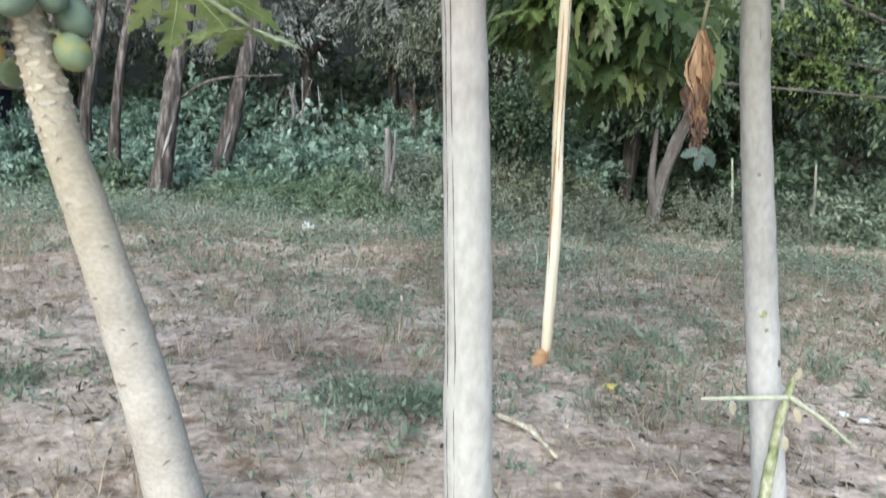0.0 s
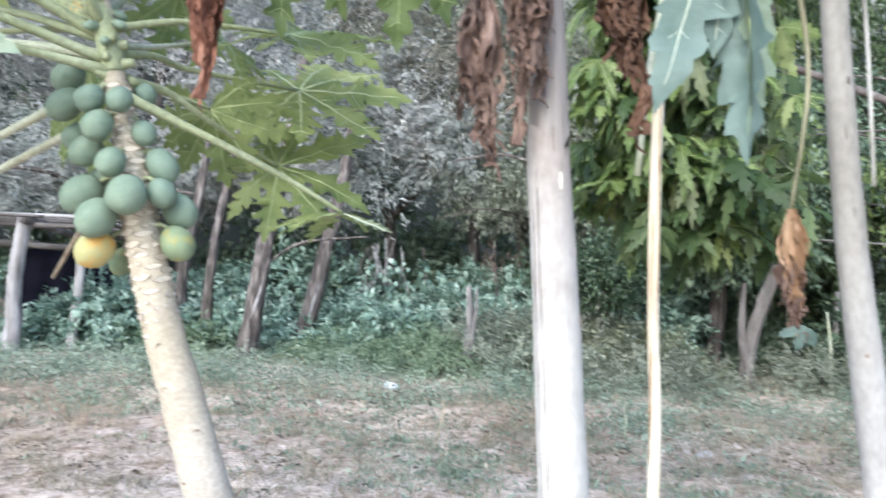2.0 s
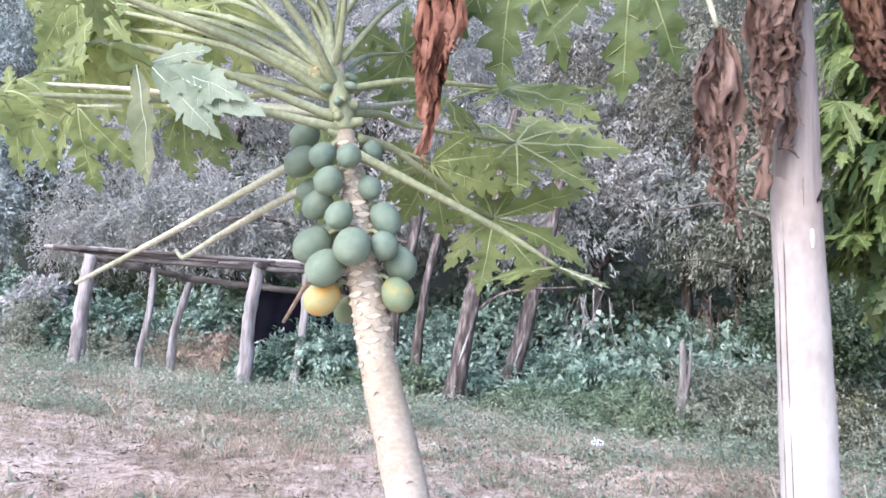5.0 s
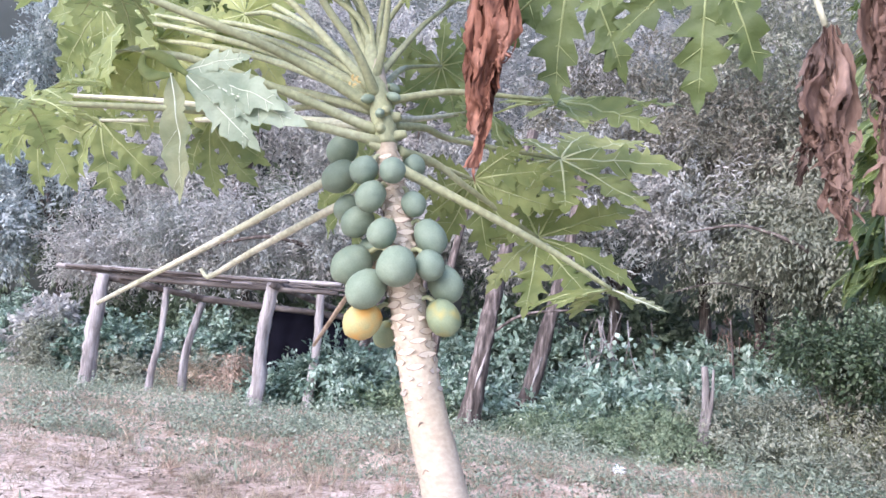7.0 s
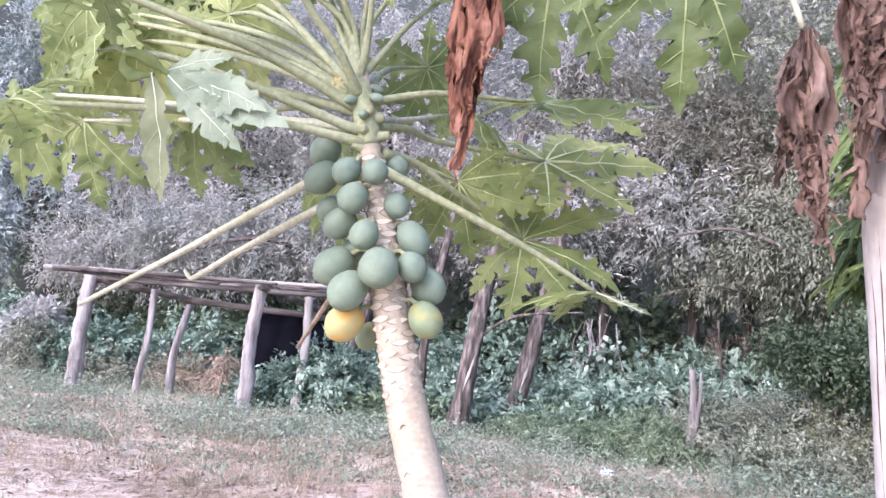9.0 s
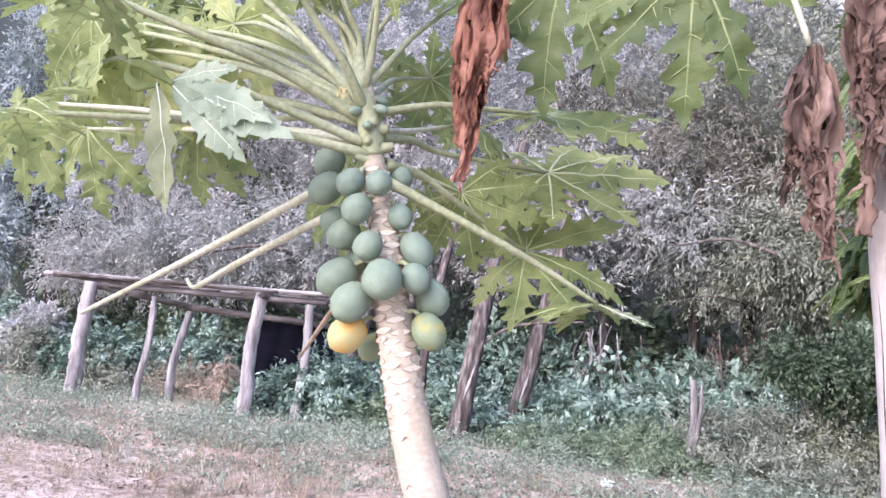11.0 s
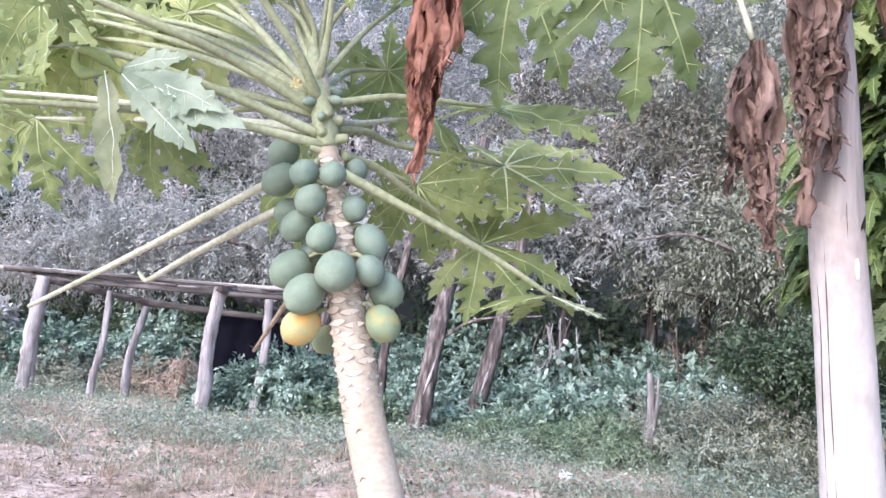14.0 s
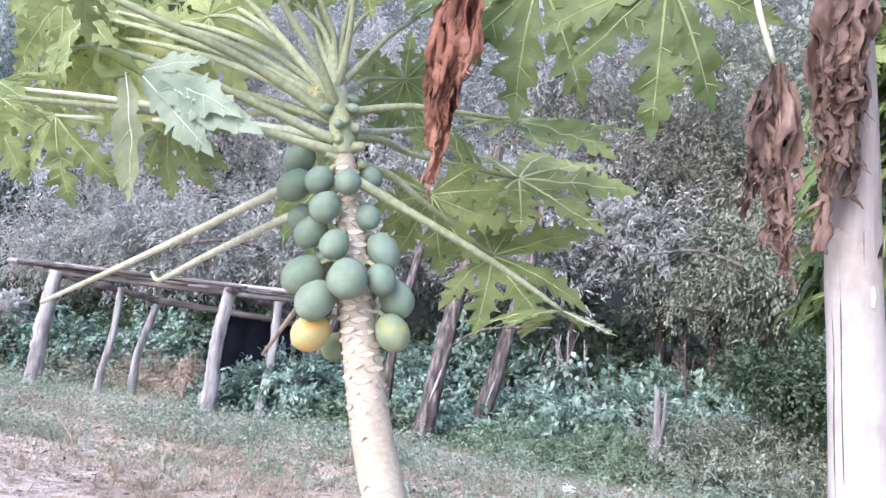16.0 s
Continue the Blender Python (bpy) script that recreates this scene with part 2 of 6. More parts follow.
SILVER_LEAF = leaf_material("silvery_leaf", (0.33, 0.345, 0.34), (0.46, 0.475, 0.475), (0.65, 0.66, 0.665), 0.7, 0.4)
BLUE_LEAF = leaf_material("bluish_grey_leaf", (0.26, 0.325, 0.345), (0.38, 0.455, 0.475), (0.55, 0.62, 0.64), 0.7, 0.3)
SHRUB_LEAF = leaf_material("shrub_leaf", (0.10, 0.17, 0.135), (0.225, 0.335, 0.275), (0.46, 0.58, 0.515), 0.5, 0.3)
# Leaf green darkened so that its colour gives the shelter's hollow its shade.
SHADE_LEAF = leaf_material("shade_green_leaf", (0.045, 0.078, 0.043), (0.085, 0.13, 0.07), (0.155, 0.215, 0.13), 0.9, 0.2, 0.45)
GLOSS_LEAF = leaf_material("dark_glossy_leaf", (0.028, 0.05, 0.028), (0.055, 0.088, 0.046), (0.11, 0.155, 0.09), 0.9, 0.2, 0.4)
TREE_LEAF = leaf_material("tree_leaf", (0.038, 0.068, 0.025), (0.07, 0.112, 0.04), (0.155, 0.205, 0.095), 3.0, 0.35, 0.5)
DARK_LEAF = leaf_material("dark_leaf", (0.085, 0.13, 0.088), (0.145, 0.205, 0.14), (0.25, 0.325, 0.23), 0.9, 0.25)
OLIVE_LEAF = leaf_material("olive_leaf", (0.20, 0.22, 0.17), (0.29, 0.31, 0.25), (0.40, 0.42, 0.355), 0.8, 0.3)
UMBER_LEAF = leaf_material("dull_umber_leaf", (0.13, 0.127, 0.10), (0.215, 0.21, 0.172), (0.34, 0.335, 0.295), 0.9, 0.3)
DIM_LEAF = leaf_material("dim_olive_leaf", (0.052, 0.056, 0.037), (0.085, 0.09, 0.06), (0.15, 0.154, 0.108), 0.9, 0.3)
YELLOW_LEAF = leaf_material("yellow_green_leaf", (0.10, 0.15, 0.04), (0.185, 0.25, 0.08), (0.33, 0.39, 0.17), 3.0, 0.4, 0.45)
FRESH_LEAF = leaf_material("fresh_weed_leaf", (0.13, 0.195, 0.125), (0.215, 0.29, 0.19), (0.33, 0.41, 0.285), 1.5, 0.3)
GRASS = leaf_material("weed_grass", (0.185, 0.22, 0.17), (0.295, 0.335, 0.265), (0.425, 0.465, 0.385), 0.6, 0.25)
HERB = leaf_material("edge_herb", (0.14, 0.195, 0.145), (0.25, 0.315, 0.245), (0.40, 0.46, 0.375), 1.2, 0.25)
TUSSOCK = leaf_material("olive_tussock", (0.12, 0.135, 0.08), (0.19, 0.21, 0.13), (0.29, 0.305, 0.205), 2.0, 0.2)
WEED = leaf_material("low_weed", (0.165, 0.22, 0.165), (0.275, 0.34, 0.265), (0.40, 0.465, 0.37), 1.5, 0.25)
STRAW = leaf_material("dry_straw", (0.28, 0.215, 0.155), (0.44, 0.36, 0.27), (0.60, 0.52, 0.42), 1.5, 0.1)
RED_STRAW = leaf_material("reddish_dry_grass", (0.26, 0.18, 0.14), (0.40, 0.30, 0.245), (0.52, 0.42, 0.355), 1.5, 0.1)
LITTER = leaf_material("leaf_litter", (0.18, 0.145, 0.12), (0.35, 0.29, 0.235), (0.62, 0.55, 0.48), 2.0, 0.05)
WOOD = bark_material("weathered_wood", (0.13, 0.118, 0.112), (0.32, 0.30, 0.295), (0.50, 0.48, 0.475), 11.0, (1, 1, 0.12), relief=1.0, fine=45.0)
# Darker copy of the weathered wood, with shade put into its colour.
WOOD_SHADED = bark_material("shaded_wood", (0.075, 0.065, 0.06), (0.155, 0.137, 0.127), (0.26, 0.237, 0.222), 6.0, (1, 1, 0.2), relief=0.6)
FOREST_BARK = bark_material("forest_bark", (0.032, 0.027, 0.025), (0.105, 0.088, 0.080), (0.27, 0.235, 0.215), 18.0, (1, 1, 0.16), relief=1.0, fine=34.0)
# Near-black and almost without gloss: the colour plays the shade under the shelter.
SHADE_SHEET = plain_material("shade_sheet", (0.003, 0.003, 0.006), (0.008, 0.008, 0.014), 4.0, 0.95, 0.3)
SHADE_SHEET.node_tree.nodes["Principled BSDF"].inputs["Specular IOR Level"].default_value = 0.05
FLOWER = plain_material("yellow_flower", (0.48, 0.36, 0.14), (0.60, 0.50, 0.26), 30.0, 0.6)
DEBRIS = leaf_material("dark_plant_debris", (0.05, 0.038, 0.028), (0.10, 0.08, 0.06), (0.19, 0.155, 0.12), 2.0, 0.05)
BEAM = bark_material("weathered_beam", (0.12, 0.108, 0.102), (0.29, 0.272, 0.265), (0.50, 0.48, 0.47), 11.0, (0.12, 1, 1), relief=1.0, fine=45.0)
# Darker copy of the weathered beam: the roof's shade is in the colour.
BEAM_SHADED = bark_material("shaded_beam", (0.05, 0.043, 0.04), (0.115, 0.102, 0.095), (0.22, 0.20, 0.19), 8.0, (0.15, 1, 1), relief=0.8, fine=40.0)
STUMP_WOOD = bark_material("grey_stump_wood", (0.10, 0.092, 0.088), (0.20, 0.188, 0.18), (0.32, 0.30, 0.29), 14.0, (1, 1, 0.2), relief=1.0, fine=45.0)
PAPER = plain_material("white_paper", (0.72, 0.74, 0.74), (0.85, 0.86, 0.86), 20.0, 0.8)
STONE = plain_material("pale_rubble", (0.34, 0.30, 0.27), (0.54, 0.49, 0.45), 14.0, 0.9, 0.5)
YELLOW_FALLEN = plain_material("fallen_yellow_leaf", (0.55, 0.42, 0.10), (0.70, 0.58, 0.20), 20.0, 0.7)
# Dark tone of the backing sheet, standing in for deep forest shade.
WOODS_BACKING = leaf_material("far_woods", (0.055, 0.065, 0.065), (0.07, 0.083, 0.082), (0.085, 0.10, 0.097), 0.6, 0.0, 0.95)


def fruit_material(name, a, c, ripe, ripe_amount):
    m, n, l, b = material(name, 0.6, 0.25)
    nt = noise_tex(n, l, 3.0, 5)
    r = ramp(n, [(0.3, a), (0.7, c)])
    l.new(nt.outputs["Fac"], r.inputs[0])
    sp = noise_tex(n, l, 28.0, 3)
    spr = ramp(n, [(0.3, (0.88, 0.89, 0.88)), (0.62, (1.04, 1.04, 1.04))])
    l.new(sp.outputs["Fac"], spr.inputs[0])
    col = mix_color(n, l, 1.0, r.outputs["Color"], spr.outputs["Color"], "MULTIPLY")
    if ripe_amount:
        big = noise_tex(n, l, 1.5, 2)
        rr = ramp(n, [(ripe_amount - 0.13, (1, 1, 1)), (ripe_amount + 0.10, (0, 0, 0))])
        l.new(big.outputs["Fac"], rr.inputs[0])
        col = mix_color(n, l, rr.outputs["Color"], col, ripe)
    l.new(col, b.inputs["Base Color"])
    return m


FRUIT_GREEN = fruit_material("green_papaya_skin", (0.16, 0.215, 0.155), (0.21, 0.27, 0.20), (0, 0, 0), 0)
FRUIT_BLUE = fruit_material("blue_green_papaya_skin", (0.145, 0.20, 0.15), (0.19, 0.25, 0.19), (0, 0, 0), 0)
FRUIT_TURNING = fruit_material("turning_papaya_skin", (0.17, 0.225, 0.135), (0.22, 0.27, 0.16), (0.34, 0.30, 0.10), 0.40)
FRUIT_RIPE = fruit_material("ripe_papaya_skin", (0.35, 0.35, 0.17), (0.43, 0.39, 0.18), (0.62, 0.36, 0.10), 0.485)

# ---- mesh helpers ----
rng = np.random.default_rng(7)


def gz(x, y):
    """Height of the ground."""
    base = -0.05 - 0.0235 * min(max(y, -15.0), 40.0)
    p = Vector((x * 0.45, y * 0.45, 0.3))
    edge = 7.55 + 0.9 * min(max(x + 0.6, 0.0), 2.6) + 0.35 * noise.noise(Vector((x * 0.9, 2.0, 0.0))) + 0.12 * noise.noise(Vector((x * 3.1, 5.0, 0.0)))
    rise = min(1.0, max(0.0, (y - edge) / 0.55))
    bank = 0.115 * rise * rise * (3 - 2 * rise) * math.exp(-(max(0.0, y - 9.2) / 2.6) ** 2)
    return base + 0.07 * noise.noise(p) + 0.025 * noise.noise(p * 4.1) + 0.026 * noise.noise(p * 10.7) + 0.012 * noise.noise(p * 23.0) + bank


def mesh_from(name, verts, faces, mats, smooth=True, mat_index=None):
    me = bpy.data.meshes.new(name)
    me.from_pydata([tuple(map(float, v)) for v in verts], [], [tuple(map(int, f)) for f in faces])
    for m in mats if isinstance(mats, (list, tuple)) else [mats]:
        me.materials.append(m)
    if smooth:
        me.polygons.foreach_set("use_smooth", [True] * len(me.polygons))
    if mat_index is not None:
        me.polygons.foreach_set("material_index", list(mat_index))
    me.update()
    return me


def thing(name, at, label, category, group="", kind=""):
    ob = new(name)
    ob.location = at
    return tagged(ob, label, category, group, kind)


WORLD = {}


def part(name, me, parent, label="", at=None):
    """Links a mesh as one part under a thing or part; it is given in world metres, or in its own with its pose in the world."""
    ob = new(name, me)
    ob.parent = parent
    inner = WORLD[parent.name] if parent.name in WORLD else Matrix.Translation(parent.location)
    ob.matrix_parent_inverse = inner.inverted()
    WORLD[ob.name] = at or Matrix()
    if at:
        ob.matrix_basis = at
    return tagged(ob, label)


def spline(points, n):
    """A smooth line through the points."""
    p = [Vector(q) for q in points]
    if len(p) == 2:
        return [p[0].lerp(p[1], i / (n - 1)) for i in range(n)]
    p = [2 * p[0] - p[1]] + p + [2 * p[-1] - p[-2]]
    out = []
    for i in range(n):
        u = i / (n - 1) * (len(p) - 3)
        k = min(int(u), len(p) - 4)
        t = u - k
        a, b, c, d = p[k : k + 4]
        out.append(0.5 * (2 * b + (c - a) * t + (2 * a - 5 * b + 4 * c - d) * t * t + (3 * b - a - 3 * c + d) * t ** 3))
    return out


def tube(points, radii, rings=24, sides=10, rough=0.0, freq=6.0, seed=0.0, flat=1.0, ridge=0.0):
    """Vertices and faces of a tapering, slightly uneven stem with closed ends."""
    line = spline(points, rings)
    verts, faces = [], []
    rad = np.interp(np.linspace(0, 1, rings), np.linspace(0, 1, len(radii)), radii)
    side = Vector((0, 1, 0))
    for i, c in enumerate(line):
        tan = (line[min(i + 1, rings - 1)] - line[max(i - 1, 0)]).normalized()
        if abs(tan.dot(side)) > 0.9:
            side = Vector((1, 0, 0))
        u = (side - tan * side.dot(tan)).normalized()
        side = u
        v = tan.cross(u)
        for k in range(sides):
            a = 2 * math.pi * k / sides
            d = u * math.cos(a) * flat + v * math.sin(a)
            r = rad[i]
            if rough:
                r *= 1 + rough * noise.noise((c + d * r) * freq + Vector((seed, seed * 2, 0)))
            if ridge:
                r *= 1 + ridge * noise.noise(Vector((math.cos(a) * 3.2, math.sin(a) * 3.2 + seed, c.z * 1.1)))
            verts.append(c + d * r)
    for i in range(rings - 1):
        for k in range(sides):
            a, b = i * sides + k, i * sides + (k + 1) % sides
            faces.append((a, b, b + sides, a + sides))
    faces.append(tuple(range(sides - 1, -1, -1)))
    faces.append(tuple(range((rings - 1) * sides, rings * sides)))
    return verts, faces


def stem(name, points, radii, mat, parent, label="", **kw):
    v, f = tube(points, radii, **kw)
    return part(name, mesh_from(name, v, f, mat), parent, label)


def merge(pieces):
    verts, faces, idx = [], [], []
    for v, f, m in pieces:
        o = len(verts)
        verts += list(v)
        faces += [tuple(i + o for i in q) for q in f]
        idx += [m] * len(f)
    return verts, faces, idx


def unit(a):
    return a / np.maximum(np.linalg.norm(a, axis=-1, keepdims=True), 1e-9)


def leaves_mesh(name, base, way, face, length, width, mat, bend=0.15, wide=0.45, fine=False):
    """Many small pointed leaves, folded on the midrib and bent over; six corners each where fine, else four."""
    n = len(base)
    way, face = unit(way), unit(face - way * (face * way).sum(-1, keepdims=True))
    across = np.cross(face, way)
    length, width = np.broadcast_to(length, n)[:, None], np.broadcast_to(width, n)[:, None]
    drop = -face * length * bend
    corners = 6 if fine else 4
    v = np.stack([
        base,
        base + way * length * wide + across * width * 0.5 + face * width * 0.2,
        base + way * length + drop,
        base + way * length * wide - across * width * 0.5 + face * width * 0.2,
    ] if not fine else [
        base,
        base + way * length * wide * 0.6 + across * width * 0.42 + face * width * 0.18,
        base + way * length * (wide + 0.25) + across * width * 0.40 + drop * 0.3 + face * width * 0.18,
        base + way * length + drop,
        base + way * length * (wide + 0.25) - across * width * 0.40 + drop * 0.3 + face * width * 0.18,
        base + way * length * wide * 0.6 - across * width * 0.42 + face * width * 0.18,
    ], 1).reshape(-1, 3)
    i = np.arange(n)[:, None] * corners
    quads = np.concatenate([i + [0, 1, 2, 3], i + [0, 3, 4, 5]], 1).reshape(-1, 4) if fine else i + [0, 1, 2, 3]
    me = bpy.data.meshes.new(name)
    me.vertices.add(len(v))
    me.vertices.foreach_set("co", v.ravel().astype(np.float32))
    me.loops.add(quads.size)
    me.loops.foreach_set("vertex_index", quads.ravel().astype(np.int32))
    me.polygons.add(len(quads))
    me.polygons.foreach_set("loop_start", np.arange(0, quads.size, 4, dtype=np.int32))
    me.update(calc_edges=True)
    me.materials.append(mat)
    return me


def sprays(rg, lumps, count, per, twig, droop):
    """Leaf places on short twigs that fill lumps (x, y, z, rx, ry, rz): base, way, face."""
    lumps = np.array(lumps, float)
    size = lumps[:, 3] * lumps[:, 5] + lumps[:, 4] * lumps[:, 5]
    pick = rg.choice(len(lumps), count, p=size / size.sum())
    out = unit(rg.normal(size=(count, 3)))
    shell = rg.uniform(0.35, 1.0, (count, 1)) ** 0.6 * (1 + 0.22 * rg.normal(size=(count, 1)) * 0.7)
    centre = lumps[pick, :3] + out * shell * lumps[pick, 3:]
    heading = unit(out + rg.normal(size=(count, 3)) * 0.7 + [0, 0, -droop])
    along = rg.uniform(0, 1, (count, per, 1))
    base = centre[:, None] + heading[:, None] * along * twig * rg.uniform(0.6, 1.4, (count, 1, 1)) + rg.normal(size=(count, per, 3)) * twig * 0.12
    base[..., 2] -= along[..., 0] ** 2 * twig * droop * 0.5
    way = unit(heading[:, None] * 1.0 + rg.normal(size=(count, per, 3)) * 0.5 + [0, 0, -droop * 0.5])
    face = rg.normal(size=(count, per, 3)) * 0.42 + out[:, None] * 0.9 + [0, -0.25, 0.55]
    return base.reshape(-1, 3), way.reshape(-1, 3), face.reshape(-1, 3)


def clumps(rg, lumps, each, size):
    """Breaks large lumps into many smaller ones, most of them near the surface that faces the clearing."""
    out = []
    for x, y, z, rx, ry, rz in lumps:
        for _ in range(each):
            d = unit(rg.normal(size=3) * [1, 1, 1] + [0, -0.5, 0.1])
            q = rg.uniform(0.55, 1.0)
            s = size * rg.uniform(0.55, 1.35)
            out.append((x + d[0] * rx * q, y + d[1] * ry * q, z + d[2] * rz * q, s * 1.25, s, s * 0.8))
    return out


def crown(name, parent, lumps, count, per, leaf, ratio, mat, twig=0.5, droop=0.3, seed=1, label="", wide=0.45):
    rg = np.random.default_rng(seed)
    base, way, face = sprays(rg, lumps, count, per, twig, droop)
    size = leaf * rg.uniform(0.6, 1.3, len(base))
    return part(name, leaves_mesh(name, base, way, face, size, size * ratio, mat, 0.15, wide), parent, label)


# ---- the ground ----
def ground_sheet():
    us = np.linspace(-1, 1, 301)
    vs = np.linspace(0, 1, 340)
    xs = np.sign(us) * (np.abs(us) * 9 + np.abs(us) ** 5 * 140)
    ys = -1 + vs * 15 + vs ** 6 * 190
    ys = np.concatenate([[-120, -50, -20, -8, -3], ys])
    verts = [(x, y, gz(x, y)) for y in ys for x in xs]
    w = len(xs)
    faces = [(j * w + i, j * w + i + 1, (j + 1) * w + i + 1, (j + 1) * w + i) for j in range(len(ys) - 1) for i in range(w - 1)]
    return tagged(new("ground", mesh_from("ground", verts, faces, SOIL)), "sandy pinkish-brown soil with litter and weeds", "ground", kind="structure")


ground = ground_sheet()

# ---- papaya trees ----
LOBE = [(0, 0), (0.12, 0.044), (0.24, 0.088), (0.32, 0.122), (0.355, 0.10), (0.375, 0.075), (0.43, 0.12), (0.49, 0.175), (0.545, 0.215), (0.553, 0.165), (0.56, 0.09), (0.61, 0.125), (0.67, 0.17), (0.715, 0.19), (0.722, 0.145), (0.728, 0.08), (0.79, 0.10), (0.835, 0.118), (0.865, 0.12), (0.87, 0.085), (0.875, 0.05), (0.93, 0.045), (1.0, 0.004)]
TIPS = {7: 0.05, 8: 0.095, 12: 0.05, 13: 0.085, 17: 0.03, 18: 0.06}


def blade_mesh(hub, out, normal, radius, droop, mats, seed, spread=150, lobes=9, fold=0.25, curl=0.0, breadth=1.0, cut=1.0, rib=1.0, side=1.0):
    """A papaya leaf: deep lobes round the hub, each cut again and wavy, with raised veins."""
    rg = random.Random(seed)
    hub, x = Vector(hub), Vector(out).normalized()
    z = (Vector(normal) - x * Vector(normal).dot(x)).normalized()
    y = z.cross(x)
    pieces = []
    for k in range(lobes):
        a = radians((-spread + 2 * spread * k / (lobes - 1) if lobes > 1 else 0) + rg.uniform(-5, 5))
        size = radius * (1 - 0.42 * (abs(a) / radians(160)) ** 1.5) * rg.uniform(0.9, 1.1)
        d, e = x * math.cos(a) + y * math.sin(a), y * math.cos(a) - x * math.sin(a)
        twist, bow = rg.uniform(-0.35, 0.35), rg.uniform(-0.12, 0.12) + curl
        sag = droop * rg.uniform(0.6, 1.4)

        def at(s, w):
            r = s * (1 - 0.25 * sag * s)
            p = hub + (d * r + e * (w * breadth + bow * s * s)) * size
            wave = 0.042 * noise.noise(p * 17 + Vector((seed, 0, 0))) * min(1.0, s * 3) + 0.13 * noise.noise(p * 42) * abs(w)
            return p + z * size * (-sag * s * s + fold * abs(w) - 1.6 * fold * w * w * 2 + twist * w + wave)

        rows = [[], [], [], [], []]
        for i, (s, w) in enumerate(LOBE):
            ms = s - TIPS.get(i, 0.0) * cut
            w = w * cut + (1 - cut) * 0.17 * math.sin(math.pi * min(1.0, s ** 0.85)) ** 0.8
            jl, jr = rg.uniform(0.75, 1.2), rg.uniform(0.75, 1.2)
            rows[2].append(at(ms, 0))
            rows[1].append(at((ms + s) / 2, 0.5 * w * jl))
            rows[3].append(at((ms + s) / 2, -0.5 * w * jr))
            rows[0].append(at(s + rg.uniform(-0.015, 0.015), w * jl))
            rows[4].append(at(s + rg.uniform(-0.015, 0.015), -w * jr))
        n = len(LOBE)
        v = [p for row in rows for p in row]
        f = [(r * n + i, (r + 1) * n + i, (r + 1) * n + i + 1, r * n + i + 1) for r in range(4) for i in range(n - 1)]
        pieces.append((v, f, 0))
        mid = rows[2]
        tv, tf = tube(mid[:21], [0.0042 * radius / 0.33 * rib, 0.0027 * rib, 0.0008], 14, 4)
        pieces.append((tv, tf, 1))
        for i, tip in ((6, 8), (11, 13), (16, 18), (2, 3)):
            for edge in (rows[0], rows[4]):
                tv, tf = tube([mid[i], mid[i].lerp(edge[tip], 0.92)], [0.0018 * rib * side, 0.0006 * side], 2, 3)
                pieces.append((tv, tf, 1))
    v, f, idx = merge(pieces)
    return mesh_from("leaf_blade", v, f, mats, True, idx)


def leaf(tree, stalk, out, normal, radius, droop=0.3, mats=(BLADE, VEIN), stalk_mat=STALK, thick=0.013, seed=1, label="", **kw):
    """A stalk that carries a blade at its far end."""
    s = stem("leaf_stalk", stalk, [thick * 1.4, thick * 1.05, thick * 0.95, thick * 0.85, thick * 0.7, thick * 0.55], stalk_mat, tree, rings=22, sides=9, rough=0.06, freq=20)
    if radius:
        part("leaf_blade", blade_mesh(stalk[-1], out, normal, radius, droop, list(mats), seed, **kw), s, label)
    return s


def ribbon(points, width, seed, rings=46, across=8, crumple=1.0):
    """A strip of withered leaf: curled across, crumpled and ragged along its edges."""
    line = spline(points, rings)
    verts, faces = [], []
    for i, c in enumerate(line):
        s = i / (rings - 1)
        tan = (line[min(i + 1, rings - 1)] - line[max(i - 1, 0)]).normalized()
        phase = seed * 2.4 + 2.6 * noise.noise(Vector((seed, s * 2.2, 0)))
        u = Vector((math.cos(phase), math.sin(phase), 0))
        u = (u - tan * u.dot(tan)).normalized()
        v = tan.cross(u)
        wide = width * (0.25 + 0.75 * min(1.0, s * 5)) * (1 - 0.75 * max(0.0, s - 0.7) / 0.3)
        kink = 1.15 + 1.4 * noise.noise(Vector((s * 4, seed, 3)))
        for q in range(across):
            t = 2 * q / (across - 1) - 1
            t *= 1 + 0.55 * abs(t) * noise.noise(Vector((s * 16, seed + t, 7)))
            a = t * kink
            p = c + (u * math.sin(a) + v * (1 - math.cos(a))) * wide / max(abs(kink), 0.5) * 0.75
            n1 = noise.noise_vector(p * 34 + Vector((seed, 0, 0)))
            n2 = noise.noise_vector(p * 120 + Vector((0, seed, 0)))
            verts.append(p + (n1 * width * 0.27 + n2 * width * 0.20) * crumple)
    for i in range(rings - 1):
        for q in range(across - 1):
            k = i * across + q
            faces.append((k, k + 1, k + across + 1, k + across))
    return verts, faces


